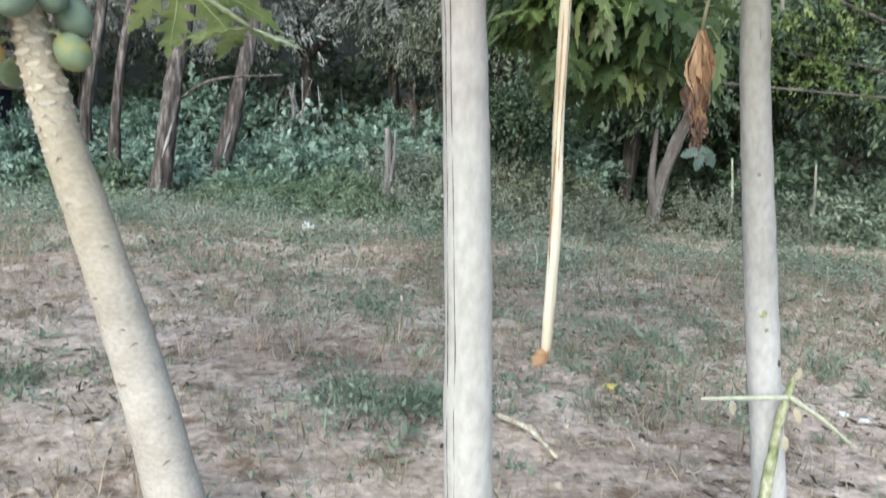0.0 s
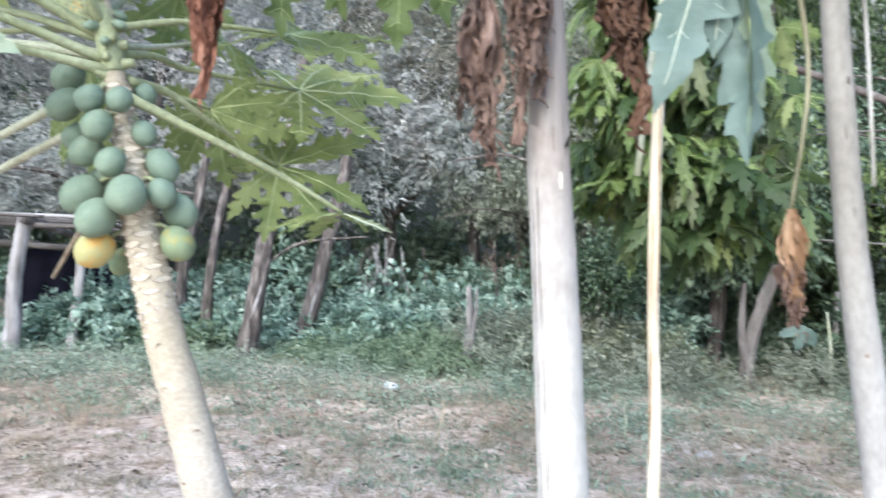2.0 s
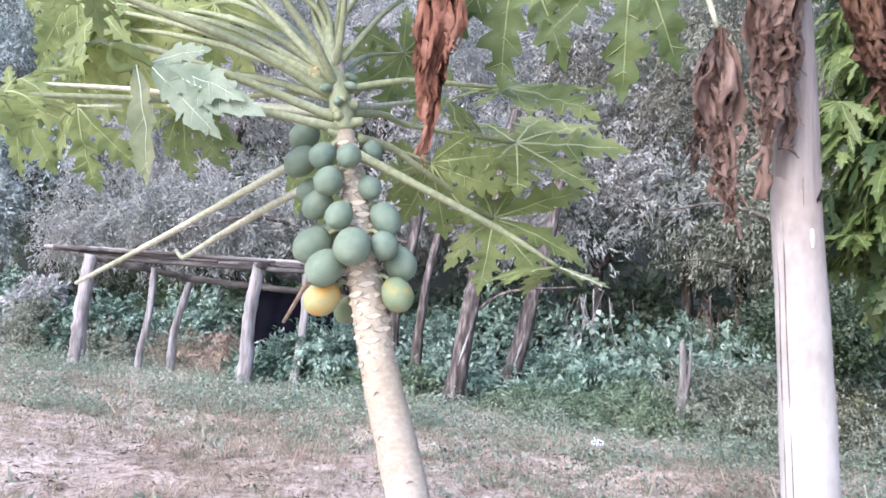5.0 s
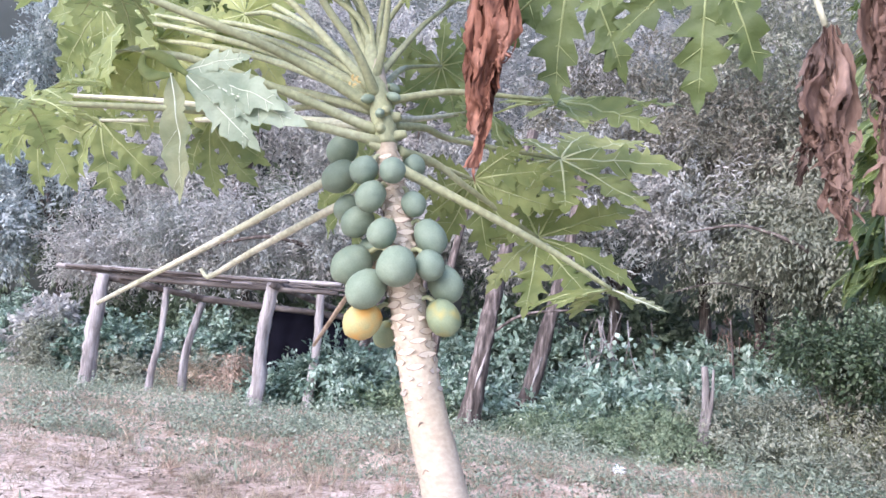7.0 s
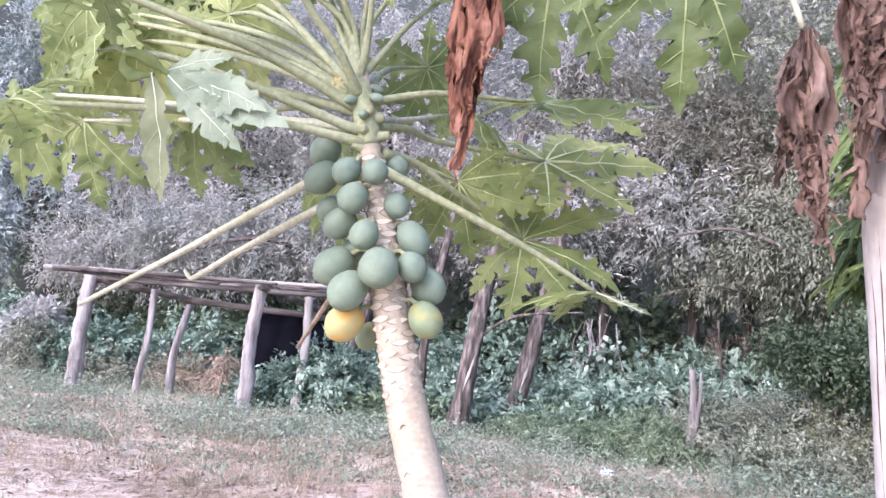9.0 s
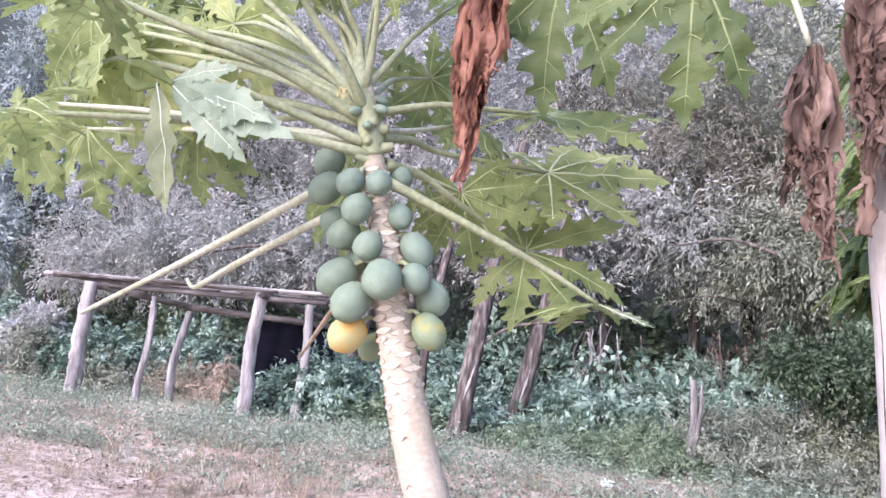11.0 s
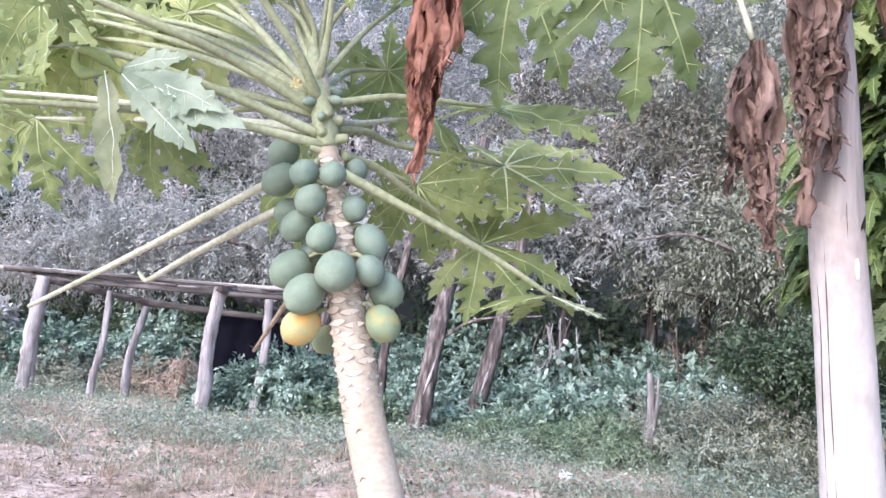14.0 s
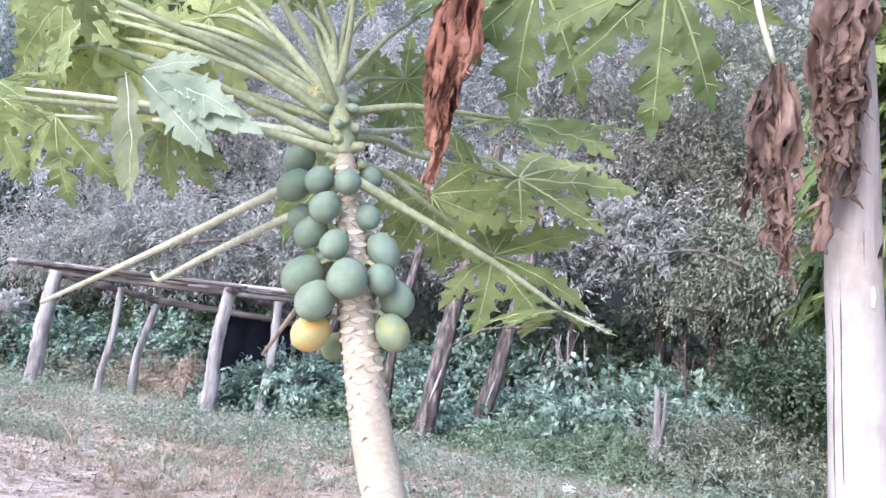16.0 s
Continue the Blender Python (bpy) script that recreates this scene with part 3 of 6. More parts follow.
def crumpled(points, width, seed, rings=84, across=34, folds=1.6, phase=0.0, holes=0.0, grain=0.55):
    """A sheet of dead leaf hanging along a line: folded lengthwise, creased at three scales, torn into holes and rags towards its end."""
    line = spline(points, rings)
    verts, faces, keep = [], [], []
    for i, c in enumerate(line):
        s = i / (rings - 1)
        tan = (line[min(i + 1, rings - 1)] - line[max(i - 1, 0)]).normalized()
        turn = phase + 0.9 * noise.noise(Vector((seed, s * 2.5, 0)))
        u = Vector((math.cos(turn), math.sin(turn), 0))
        u = (u - tan * u.dot(tan)).normalized()
        v = tan.cross(u)
        wide = width * (0.30 + 0.70 * min(1.0, s * 3.5)) * (1 - 0.6 * max(0.0, s - 0.55) / 0.45) * (1 + 0.45 * noise.noise(Vector((s * 6, seed, 3))))
        shift = 2.5 * noise.noise(Vector((s * 3.5, seed, 9)))
        for q in range(across):
            t = 2 * q / (across - 1) - 1
            fold = math.sin(folds * math.pi * t + shift + seed)
            p = c + u * (t * wide * 0.5) + v * (fold * wide * 0.26 + 0.25 * wide * t * t)
            q3 = Vector((p.x, p.y, p.z * grain))
            n1 = noise.noise_vector(q3 * 24 + Vector((seed, 0, 0)))
            n2 = noise.noise_vector(q3 * 70 + Vector((0, seed, 0)))
            n3 = noise.noise_vector(q3 * 200 + Vector((0, 0, seed)))
            amount = width * (0.25 + 0.95 * s * s)
            verts.append(p + n1 * amount * 0.32 + n2 * amount * 0.20 + n3 * amount * 0.12)
            torn = noise.noise(Vector((t * 2.2 + seed, s * 7, seed))) + 0.35 * noise.noise(Vector((t * 6, s * 22, seed)))
            keep.append(torn < 0.72 - holes * s - 0.35 * abs(t) ** 4)
    for i in range(rings - 1):
        for q in range(across - 1):
            k = i * across + q
            if keep[k] and keep[k + across]:
                faces.append((k, k + 1, k + across + 1, k + across))
    return verts, faces


def dead_leaf(parent, top, tip, width, mat, seed, sheets=5, label="shrivelled dry hanging leaf", holes=0.3, slack=1.0, grain=0.55, bits=4):
    """A withered leaf: its lobes shrunk to crumpled sheets that hang from the stalk's end, with ragged crumbs at their ends."""
    rg = random.Random(seed)
    top, tip = Vector(top), Vector(tip)
    pieces = []
    for k in range(sheets):
        reach = rg.uniform(0.55, 0.9) if k else 1.0
        a = 6.283 * k / sheets + rg.uniform(-0.5, 0.5)
        off = Vector((math.cos(a) * width * 0.36, math.sin(a) * width * 0.22, 0)) * (rg.uniform(0.5, 1.0) if k else 0.3)
        end = top.lerp(tip, reach)
        pts = []
        for j in range(7):
            u = j / 6
            bulge = math.sin(min(1.0, u * 1.15 + 0.08) * math.pi * 0.88)
            pts.append(top.lerp(end, u) + off * bulge + Vector((rg.uniform(-1, 1), rg.uniform(-1, 1), 0)) * width * 0.07 * slack * (0.2 if j == 0 else 1))
        pieces.append((*crumpled(pts, width * rg.uniform(0.42, 0.70), seed + k * 1.7, phase=rg.uniform(-0.7, 0.7), folds=rg.uniform(1.0, 2.2), holes=holes, grain=grain), 0))
        for _ in range(bits):
            q = pts[rg.choice([3, 4, 4, 5, 5, 6, 6])] + Vector((rg.uniform(-1, 1), -0.3, 0)) * width * 0.2
            bit = [q, q + Vector((rg.uniform(-1, 1), rg.uniform(-1, 0.4), -0.5)) * width * 0.14, q + Vector((rg.uniform(-1, 1), rg.uniform(-1, 0.4), -1.2)) * width * 0.30]
            pieces.append((*ribbon(bit, width * rg.uniform(0.05, 0.13), seed + k + rg.random(), 14, 5, 1.5), 0))
    v, f, idx = merge(pieces)
    return part("dead_leaf", mesh_from("dead_leaf", v, f, mat), parent, label)


def fruit_mesh():
    """A papaya hanging along -z: blunt at the stalk, swelling low, with a small nipple."""
    prof = [(0.0, 0.50), (0.16, 0.49), (0.29, 0.44), (0.40, 0.33), (0.47, 0.17), (0.50, 0.0), (0.49, -0.15), (0.44, -0.29), (0.33, -0.42), (0.19, -0.51), (0.07, -0.555), (0.0, -0.575)]
    sides, verts, faces = 20, [], []
    for r, z in prof:
        for k in range(sides):
            a = 2 * math.pi * k / sides
            q = r * (1 + 0.018 * math.cos(5 * a))
            verts.append((q * math.cos(a), q * math.sin(a), z))
    for i in range(len(prof) - 1):
        for k in range(sides):
            a, b = i * sides + k, i * sides + (k + 1) % sides
            faces.append((a, a + sides, b + sides, b))
    bm = bmesh.new()
    me = mesh_from("papaya", verts, faces, FRUIT_GREEN)
    bm.from_mesh(me)
    bmesh.ops.remove_doubles(bm, verts=bm.verts, dist=1e-5)
    bm.to_mesh(me)
    bm.free()
    return me


FRUIT = {}


def papaya(tree, centre, wide, tall, mat, axis, stem_from, label, turn=0.0):
    """One fruit with its short stalk, hanging off the stem."""
    if mat.name not in FRUIT:
        me = fruit_mesh()
        me.materials[0] = mat
        FRUIT[mat.name] = me
    down = Vector(axis).normalized()
    q = (-down).to_track_quat("Z", "Y").to_matrix().to_4x4()
    m = Matrix.Translation(centre) @ q @ pose(0, 0, 0, 0, 0, turn) @ Matrix.Diagonal((wide, wide * 0.97, tall, 1))
    ob = part("papaya", FRUIT[mat.name], tree, label, m)
    top = Vector(centre) - down * tall * 0.47
    v, f = tube([stem_from, (Vector(stem_from) + top) / 2 + Vector((0, 0, 0.012)), top], [0.008, 0.007, 0.009], 8, 7)
    part("fruit_stalk", mesh_from("fruit_stalk", v, f, STALK), ob)
    return ob


def trunk_at(line, radii, u):
    k = u * (len(line) - 1)
    i = min(int(k), len(line) - 2)
    return line[i].lerp(line[i + 1], k - i), radii[0] + (radii[1] - radii[0]) * u


def scar_mesh(face):
    """A lens-shaped leaf scar: a pale corky plate inside a thin sunken rim."""
    outline = [(0, 0.36), (0.30, 0.36), (0.62, 0.24), (0.95, 0.02), (0.62, -0.22), (0.30, -0.36), (0, -0.42), (-0.30, -0.36), (-0.62, -0.22), (-0.95, 0.02), (-0.62, 0.24), (-0.30, 0.36)]
    n = len(outline)
    v = [(x * 1.10, y * 1.22 - 0.03, 0) for x, y in outline] + [(x, y, 0.10) for x, y in outline] + [(x * 0.88, y * 0.82, 0.12) for x, y in outline] + [(0, 0, 0.15)]
    f, idx = [], []
    for k in range(n):
        j = (k + 1) % n
        f += [(k, k + n, j + n, j), (k + n, k + 2 * n, j + 2 * n, j + n), (k + 2 * n, 3 * n, j + 2 * n)]
        idx += [1, 0, 0]
    f = [tuple(reversed(q)) for q in f]
    return mesh_from("leaf_scar", v, f, [face, SCAR_RIM], True, idx)


# The fruiting papaya, leaning.
TREE_Y = 2.42
fruit_tree = thing("papaya_tree", (-0.80, TREE_Y, gz(-0.8, TREE_Y)), "leaning papaya tree with a cluster of green fruit under lobed leaves", "tree", "papaya trees")
TRUNK_LINE = [(-0.79, 2.42, -0.16), (-0.862, 2.42, 0.09), (-0.945, 2.42, 0.42), (-1.08, 2.42, 0.87), (-1.18, 2.42, 1.17), (-1.235, 2.42, 1.38), (-1.275, 2.42, 1.54), (-1.315, 2.42, 1.75), (-1.363, 2.42, 1.93), (-1.39, 2.42, 2.06), (-1.42, 2.42, 2.18), (-1.45, 2.42, 2.30)]
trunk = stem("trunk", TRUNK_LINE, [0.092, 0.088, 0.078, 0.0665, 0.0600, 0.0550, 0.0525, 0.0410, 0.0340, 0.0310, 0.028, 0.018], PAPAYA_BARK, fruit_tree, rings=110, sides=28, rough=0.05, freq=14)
scar, scar_old = scar_mesh(SCAR), scar_mesh(SCAR_OLD)
line = spline(TRUNK_LINE, 120)
rads = np.interp(np.linspace(0, 1, 120), np.linspace(0, 1, 12), [0.092, 0.088, 0.078, 0.0665, 0.0600, 0.0550, 0.0525, 0.0410, 0.0340, 0.0310, 0.028, 0.018])
rs = random.Random(3)
for k in range(170):
    z = 1.94 - 0.0047 * k - (0.000045 * (k - 120) ** 2 if k > 120 else 0)
    if z < 0.98:
        break
    i = min(range(1, 119), key=lambda q: abs(line[q].z - z))
    if z < 1.3 and rs.random() < (1.3 - z) * 2.2:
        continue
    ang = k * radians(137.5) + rs.uniform(-0.15, 0.15)
    tan = (line[i + 1] - line[i - 1]).normalized()
    u = (Vector((0, 1, 0)) - tan * tan.y).normalized()
    w = tan.cross(u)
    out = u * math.cos(ang) + w * math.sin(ang)
    across = tan.cross(out)
    old = min(1.0, max(0.0, (1.30 - z) / 0.3))
    size = (0.020 + 0.34 * rads[i] * 0.6) * rs.uniform(0.85, 1.12) * (1 - 0.45 * old)
    m = Matrix((across * size * (1 - 0.3 * old * rs.random()), tan * size * rs.uniform(0.66, 0.86) * (1 - 0.3 * old) + across * size * rs.uniform(-0.5, 0.5) * old, out * size * (0.09 - 0.03 * old))).transposed().to_4x4()
    m.translation = line[i] + tan * (z - line[i].z) + out * rads[i] * 0.992
    part("leaf_scar", scar if not old else scar_old, trunk, "", m)
for k in range(26):
    z = 1.22 - 0.045 * k + rs.uniform(-0.02, 0.02)
    i = min(range(1, 119), key=lambda q: abs(line[q].z - z))
    a = rs.uniform(-1.5, 1.5)
    tan = (line[i + 1] - line[i - 1]).normalized()
    out = Vector((math.sin(a), -math.cos(a), 0))
    across = tan.cross(out)
    p = line[i] + out * rads[i] * 0.985
    wide = rs.uniform(0.010, 0.020)
    v, f = tube([p - across * wide + tan * rs.uniform(-0.008, 0.006), p + tan * 0.004 + out * 0.0025, p + across * wide * 0.8 - tan * rs.uniform(-0.004, 0.008)], [0.0008, rs.uniform(0.0022, 0.004), 0.0008], 12, 6, 0.7, 60)
    part("bark_notch", mesh_from("bark_notch", v, f, SCAR_RIM if k % 3 else SCAR_OLD), trunk)
stem("crown_stem", [(-1.372, 2.42, 1.965), (-1.388, 2.42, 2.04), (-1.42, 2.42, 2.16), (-1.455, 2.42, 2.32)], [0.036, 0.0375, 0.034, 0.018], STALK, fruit_tree, "green growing tip of the stem", rings=20, sides=14, rough=0.15, freq=18)

FRUITS = [
    ((-1.577, 2.50, 1.971), 0.101, FRUIT_GREEN, 1.05), ((-1.531, 2.42, 1.870), 0.099, FRUIT_GREEN, 1.16), ((-1.397, 2.34, 1.872), 0.086, FRUIT_BLUE, 1.02), ((-1.295, 2.33, 1.868), 0.079, FRUIT_BLUE, 1.0),
    ((-1.311, 2.50, 1.915), 0.072, FRUIT_BLUE, 1.0), ((-1.357, 2.32, 1.789), 0.091, FRUIT_GREEN, 1.08), ((-1.254, 2.40, 1.778), 0.076, FRUIT_BLUE, 1.06), ((-1.441, 2.40, 1.723), 0.096, FRUIT_GREEN, 1.08),
    ((-1.526, 2.47, 1.776), 0.082, FRUIT_GREEN, 1.05), ((-1.305, 2.31, 1.679), 0.088, FRUIT_GREEN, 1.04), ((-1.201, 2.42, 1.681), 0.096, FRUIT_BLUE, 1.2), ((-1.451, 2.40, 1.590), 0.114, FRUIT_GREEN, 1.14),
    ((-1.240, 2.29, 1.583), 0.117, FRUIT_GREEN, 1.0), ((-1.174, 2.37, 1.594), 0.089, FRUIT_BLUE, 1.04), ((-1.156, 2.45, 1.545), 0.104, FRUIT_GREEN, 1.1), ((-1.345, 2.31, 1.515), 0.114, FRUIT_GREEN, 1.08),
    ((-1.377, 2.36, 1.421), 0.110, FRUIT_RIPE, 1.06), ((-1.134, 2.40, 1.445), 0.100, FRUIT_TURNING, 1.12), ((-1.368, 2.50, 1.382), 0.080, FRUIT_TURNING, 1.15), ((-1.420, 2.46, 1.645), 0.080, FRUIT_GREEN, 1.05),
]
LABELS = {FRUIT_GREEN.name: "unripe green papaya fruit", FRUIT_BLUE.name: "unripe blue-green papaya fruit", FRUIT_TURNING.name: "papaya fruit turning yellow-green", FRUIT_RIPE.name: "ripe orange-yellow papaya fruit"}
for k, (c, wide, mat, long) in enumerate(FRUITS):
    c = Vector(c)
    i = min(range(120), key=lambda q: abs(line[q].z - c.z - 0.045))
    away = c - line[i]
    away.z = 0
    axis = away.normalized() * 0.75 + Vector((0, -0.25, -0.75 + rs.uniform(-0.15, 0.1)))
    papaya(fruit_tree, c, wide, wide * long, mat, axis, line[i] + away.normalized() * rads[i] * 0.9, LABELS[mat.name], rs.uniform(0, 360))

NEAR, UP = Vector((0, -1, 0)), Vector((0, 0, 1))
T = fruit_tree
droopy = stem("leaf_stalk", [(-1.38, 2.42, 2.0), (-1.62, 2.18, 2.09), (-1.85, 2.06, 2.16), (-1.975, 2.0, 2.165)], [0.018, 0.013, 0.011, 0.012], STALK, T, rings=22, sides=9, rough=0.06, freq=20)
for at, way, size, wide, rough, seed in (
    ((-1.800, 1.990, 2.090), (0.264, 0.0, -0.241), 0.375, 0.90, 0.40, 111), ((-1.795, 2.000, 2.088), (0.377, 0.0, -0.150), 0.41, 0.85, 0.45, 112), ((-1.800, 2.012, 2.092), (0.314, 0.0, -0.040), 0.34, 0.85, 0.5, 113), ((-1.830, 2.015, 2.105), (0.214, 0.0, 0.055), 0.26, 0.85, 0.5, 114)):
    part("leaf_blade", blade_mesh(at, way, (0.1, -0.9, 0.35), size, 0.08, [BLADE_PALE, VEIN_PALE], seed, lobes=1, breadth=wide, cut=rough, fold=0.15, rib=0.55, side=0.8), droopy, "drooping pale bluish-green leaf")
part("leaf_blade", blade_mesh((-1.828, 1.965, 2.085), (0.083, 0.0, -0.349), (-0.1, -0.99, 0.0), 0.37, 0.02, [BLADE_DULL, VEIN_PALE], 116, lobes=1, fold=0.2, breadth=1.05, cut=0.12, rib=0.6, side=0.6), droopy, "pale lobe hanging straight down")
for pts in ([(-1.975, 2.0, 2.165), (-1.955, 1.985, 2.115), (-1.905, 1.975, 2.085), (-1.82, 1.967, 2.08)], [(-1.975, 2.0, 2.165), (-1.92, 1.995, 2.155), (-1.86, 1.992, 2.13), (-1.79, 1.99, 2.085)]):
    v, f = tube(pts, [0.010, 0.016, 0.019, 0.006], 30, 10, 0.25, 30, pts[1][0], 0.5)
    part("rolled_lobe", mesh_from("rolled_lobe", v, f, BLADE), droopy, "rolled green base of a drooping lobe")
for k, (way, size) in enumerate([((-0.126, 0.0, 0.03), 0.15), ((0.0, 0.1, 0.1), 0.075)]):
    part("leaf_blade", blade_mesh((-1.975, 1.995, 2.165), way, (0.3, -0.5, 0.8), size, 0.25, [BLADE_DULL, VEIN], 117 + k, lobes=1, fold=1.0, breadth=1.1, cut=0.3), droopy, "curled green lobe")
leaf(T, [(-1.37, 2.41, 1.97), (-1.60, 2.20, 2.0), (-1.82, 2.0, 1.99), (-2.14, 1.75, 1.96)], (-0.9, -0.4, -0.2), (0, -0.2, 1), 0.36, 0.4, seed=12)
leaf(T, [(-1.39, 2.43, 2.02), (-1.73, 2.45, 2.07), (-2.23, 2.40, 2.14), (-2.80, 2.32, 2.18)], (-0.9, 0.1, -0.4), (0.2, -0.5, 0.9), 0.40, 0.5, stalk_mat=STALK_PALE, seed=13)
leaf(T, [(-1.40, 2.45, 2.03), (-1.9, 2.62, 2.12), (-2.72, 2.90, 2.22), (-3.33, 3.08, 2.29)], (0.1, 0.1, -0.9), (0.1, -0.9, 0.35), 0.46, 0.2, stalk_mat=STALK_PALE, seed=14, spread=120, lobes=7)
leaf(T, [(-1.42, 2.46, 2.08), (-2.0, 2.65, 2.25), (-2.8, 2.9, 2.33), (-3.65, 3.0, 2.30)], (-0.2, 0.0, -0.9), (0.3, -0.85, 0.4), 0.42, 0.25, seed=114, spread=130, lobes=7)
leaf(T, [(-1.43, 2.45, 2.13), (-2.0, 2.6, 2.42), (-2.8, 2.85, 2.66), (-3.34, 3.0, 2.70)], (-0.2, 0.2, -0.85), (0.2, -0.9, 0.4), 0.50, 0.25, seed=115, spread=150)
leaf(T, [(-1.43, 2.46, 2.15), (-1.9, 2.65, 2.42), (-2.5, 2.9, 2.64), (-2.98, 3.05, 2.70)], (0.2, 0.2, -0.8), (0.1, -0.9, 0.4), 0.42, 0.25, seed=116, spread=145)
leaf(T, [(-1.44, 2.46, 2.18), (-1.9, 2.75, 2.5), (-2.4, 3.0, 2.78), (-2.75, 3.15, 2.86)], (0.1, 0.3, -0.7), (0.1, -0.85, 0.5), 0.42, 0.25, (BLADE_DARK, VEIN_DARK), seed=117, spread=150)
leaf(T, [(-1.43, 2.44, 2.12), (-1.9, 2.5, 2.3), (-2.3, 2.6, 2.42), (-2.62, 2.7, 2.50)], (-0.3, 0.1, -0.85), (0.2, -0.85, 0.5), 0.44, 0.25, (BLADE_LIT, VEIN), seed=118, spread=140)
leaf(T, [(-1.44, 2.45, 2.17), (-1.8, 2.6, 2.42), (-2.1, 2.75, 2.58), (-2.35, 2.9, 2.66)], (-0.2, 0.2, -0.8), (0.1, -0.85, 0.5), 0.42, 0.25, (BLADE_LIT, VEIN), seed=119, spread=150)
leaf(T, [(-1.43, 2.46, 2.12), (-1.9, 2.75, 2.2), (-2.3, 3.0, 2.26), (-2.75, 3.2, 2.30)], (-0.1, 0.1, -0.9), (0.1, -0.9, 0.4), 0.40, 0.25, seed=120, spread=130)
leaf(T, [(-1.43, 2.44, 2.14), (-1.8, 2.5, 2.30), (-2.3, 2.6, 2.50), (-2.95, 2.7, 2.68)], (-0.15, 0.1, -0.85), (0.2, -0.9, 0.4), 0.42, 0.2, seed=121, spread=150, thick=0.011)
leaf(T, [(-1.41, 2.42, 2.08), (-1.60, 2.25, 2.19), (-1.70, 2.10, 2.23), (-1.88, 1.95, 2.29), (-1.99, 1.85, 2.33)], (-0.7, -0.5, 0.1), (0.2, 0.1, 1), 0.34, 0.4, seed=15, thick=0.015)
leaf(T, [(-1.42, 2.43, 2.10), (-1.83, 2.50, 2.30), (-2.39, 2.60, 2.49), (-2.75, 2.65, 2.58)], (-0.8, 0.0, -0.5), (0.1, -0.6, 0.8), 0.42, 0.45, seed=16)
leaf(T, [(-1.43, 2.45, 2.16), (-1.72, 2.6, 2.34), (-1.97, 2.75, 2.46), (-2.46, 3.0, 2.68)], (-0.4, 0.5, 0.1), (0.15, -0.8, 0.55), 0.40, 0.2, stalk_mat=STALK_PALE, seed=17)
leaf(T, [(-1.43, 2.42, 2.14), (-1.58, 2.40, 2.29), (-1.73, 2.35, 2.44), (-1.95, 2.25, 2.62)], (-0.8, -0.3, 0.2), (0.3, -0.2, 0.9), 0.36, 0.4, seed=18, thick=0.014)
leaf(T, [(-1.41, 2.40, 2.12), (-1.43, 2.30, 2.23), (-1.50, 2.20, 2.36), (-1.56, 2.05, 2.55)], (-0.3, -0.8, 0.3), (0, 0.4, 0.9), 0.33, 0.35, seed=19, thick=0.014)
leaf(T, [(-1.44, 2.43, 2.22), (-1.51, 2.46, 2.34), (-1.56, 2.50, 2.50), (-1.60, 2.52, 2.72)], (-0.2, 0.5, 0.8), (0, -0.8, 0.5), 0.28, 0.2, seed=20, thick=0.011)
leaf(T, [(-1.42, 2.41, 2.17), (-1.385, 2.38, 2.26), (-1.36, 2.35, 2.36), (-1.32, 2.28, 2.52)], (0.3, -0.5, 0.6), (0, 0.5, 0.8), 0.28, 0.3, seed=21, thick=0.012)
leaf(T, [(-1.44, 2.43, 2.21), (-1.52, 2.45, 2.34), (-1.57, 2.45, 2.46), (-1.66, 2.40, 2.66)], (-0.6, -0.2, 0.7), (0, -0.6, 0.7), 0.28, 0.3, seed=22, thick=0.011)
leaf(T, [(-1.42, 2.44, 2.20), (-1.36, 2.52, 2.34), (-1.32, 2.60, 2.44), (-1.20, 2.78, 2.64)], (0.5, 0.5, 0.1), (-0.1, -0.7, 0.7), 0.36, 0.35, seed=23, thick=0.010)
leaf(T, [(-1.41, 2.45, 2.16), (-1.44, 2.6, 2.26), (-1.50, 2.80, 2.34), (-1.52, 3.10, 2.44)], (0.1, 0.5, -0.55), (0.05, -0.8, 0.6), 0.36, 0.25, seed=24, thick=0.010)
leaf(T, [(-1.40, 2.42, 2.10), (-1.27, 2.52, 2.15), (-1.18, 2.60, 2.17), (-0.93, 2.75, 2.17)], (0.9, 0.3, 0.04), (-0.05, -0.40, 0.92), 0.42, 0.10, seed=25, thick=0.012, fold=0.1)
leaf(T, [(-1.40, 2.46, 2.06), (-1.39, 2.70, 2.12), (-1.28, 3.0, 2.22)], (0.4, 0.7, -0.3), (0, -0.7, 0.7), 0.36, 0.3, stalk_mat=STALK_PALE, seed=26, thick=0.011)
leaf(T, [(-1.38, 2.45, 2.03), (-1.33, 2.6, 2.06), (-1.28, 2.75, 2.05), (-1.01, 3.10, 2.05)], (0.95, 0.25, 0.02), (-0.05, -0.62, 0.78), 0.45, 0.10, (BLADE_LIT, VEIN_LIGHT), seed=27, spread=160, breadth=1.15, fold=0.12)
leaf(T, [(-1.34, 2.45, 1.95), (-1.28, 2.58, 1.94), (-1.21, 2.70, 1.88), (-1.05, 3.0, 1.745)], (0.90, 0.10, -0.16), (-0.06, -0.80, 0.60), 0.41, 0.15, (BLADE, VEIN), seed=28, spread=160, breadth=0.98, fold=0.12)
leaf(T, [(-1.32, 2.42, 1.89), (-1.08, 2.55, 1.77), (-0.90, 2.70, 1.67), (-0.735, 2.80, 1.565)], (-0.9, 0.25, -0.10), (-0.1, -0.02, 0.99), 0.32, 0.22, (BLADE, VEIN), seed=29, spread=75, lobes=5)
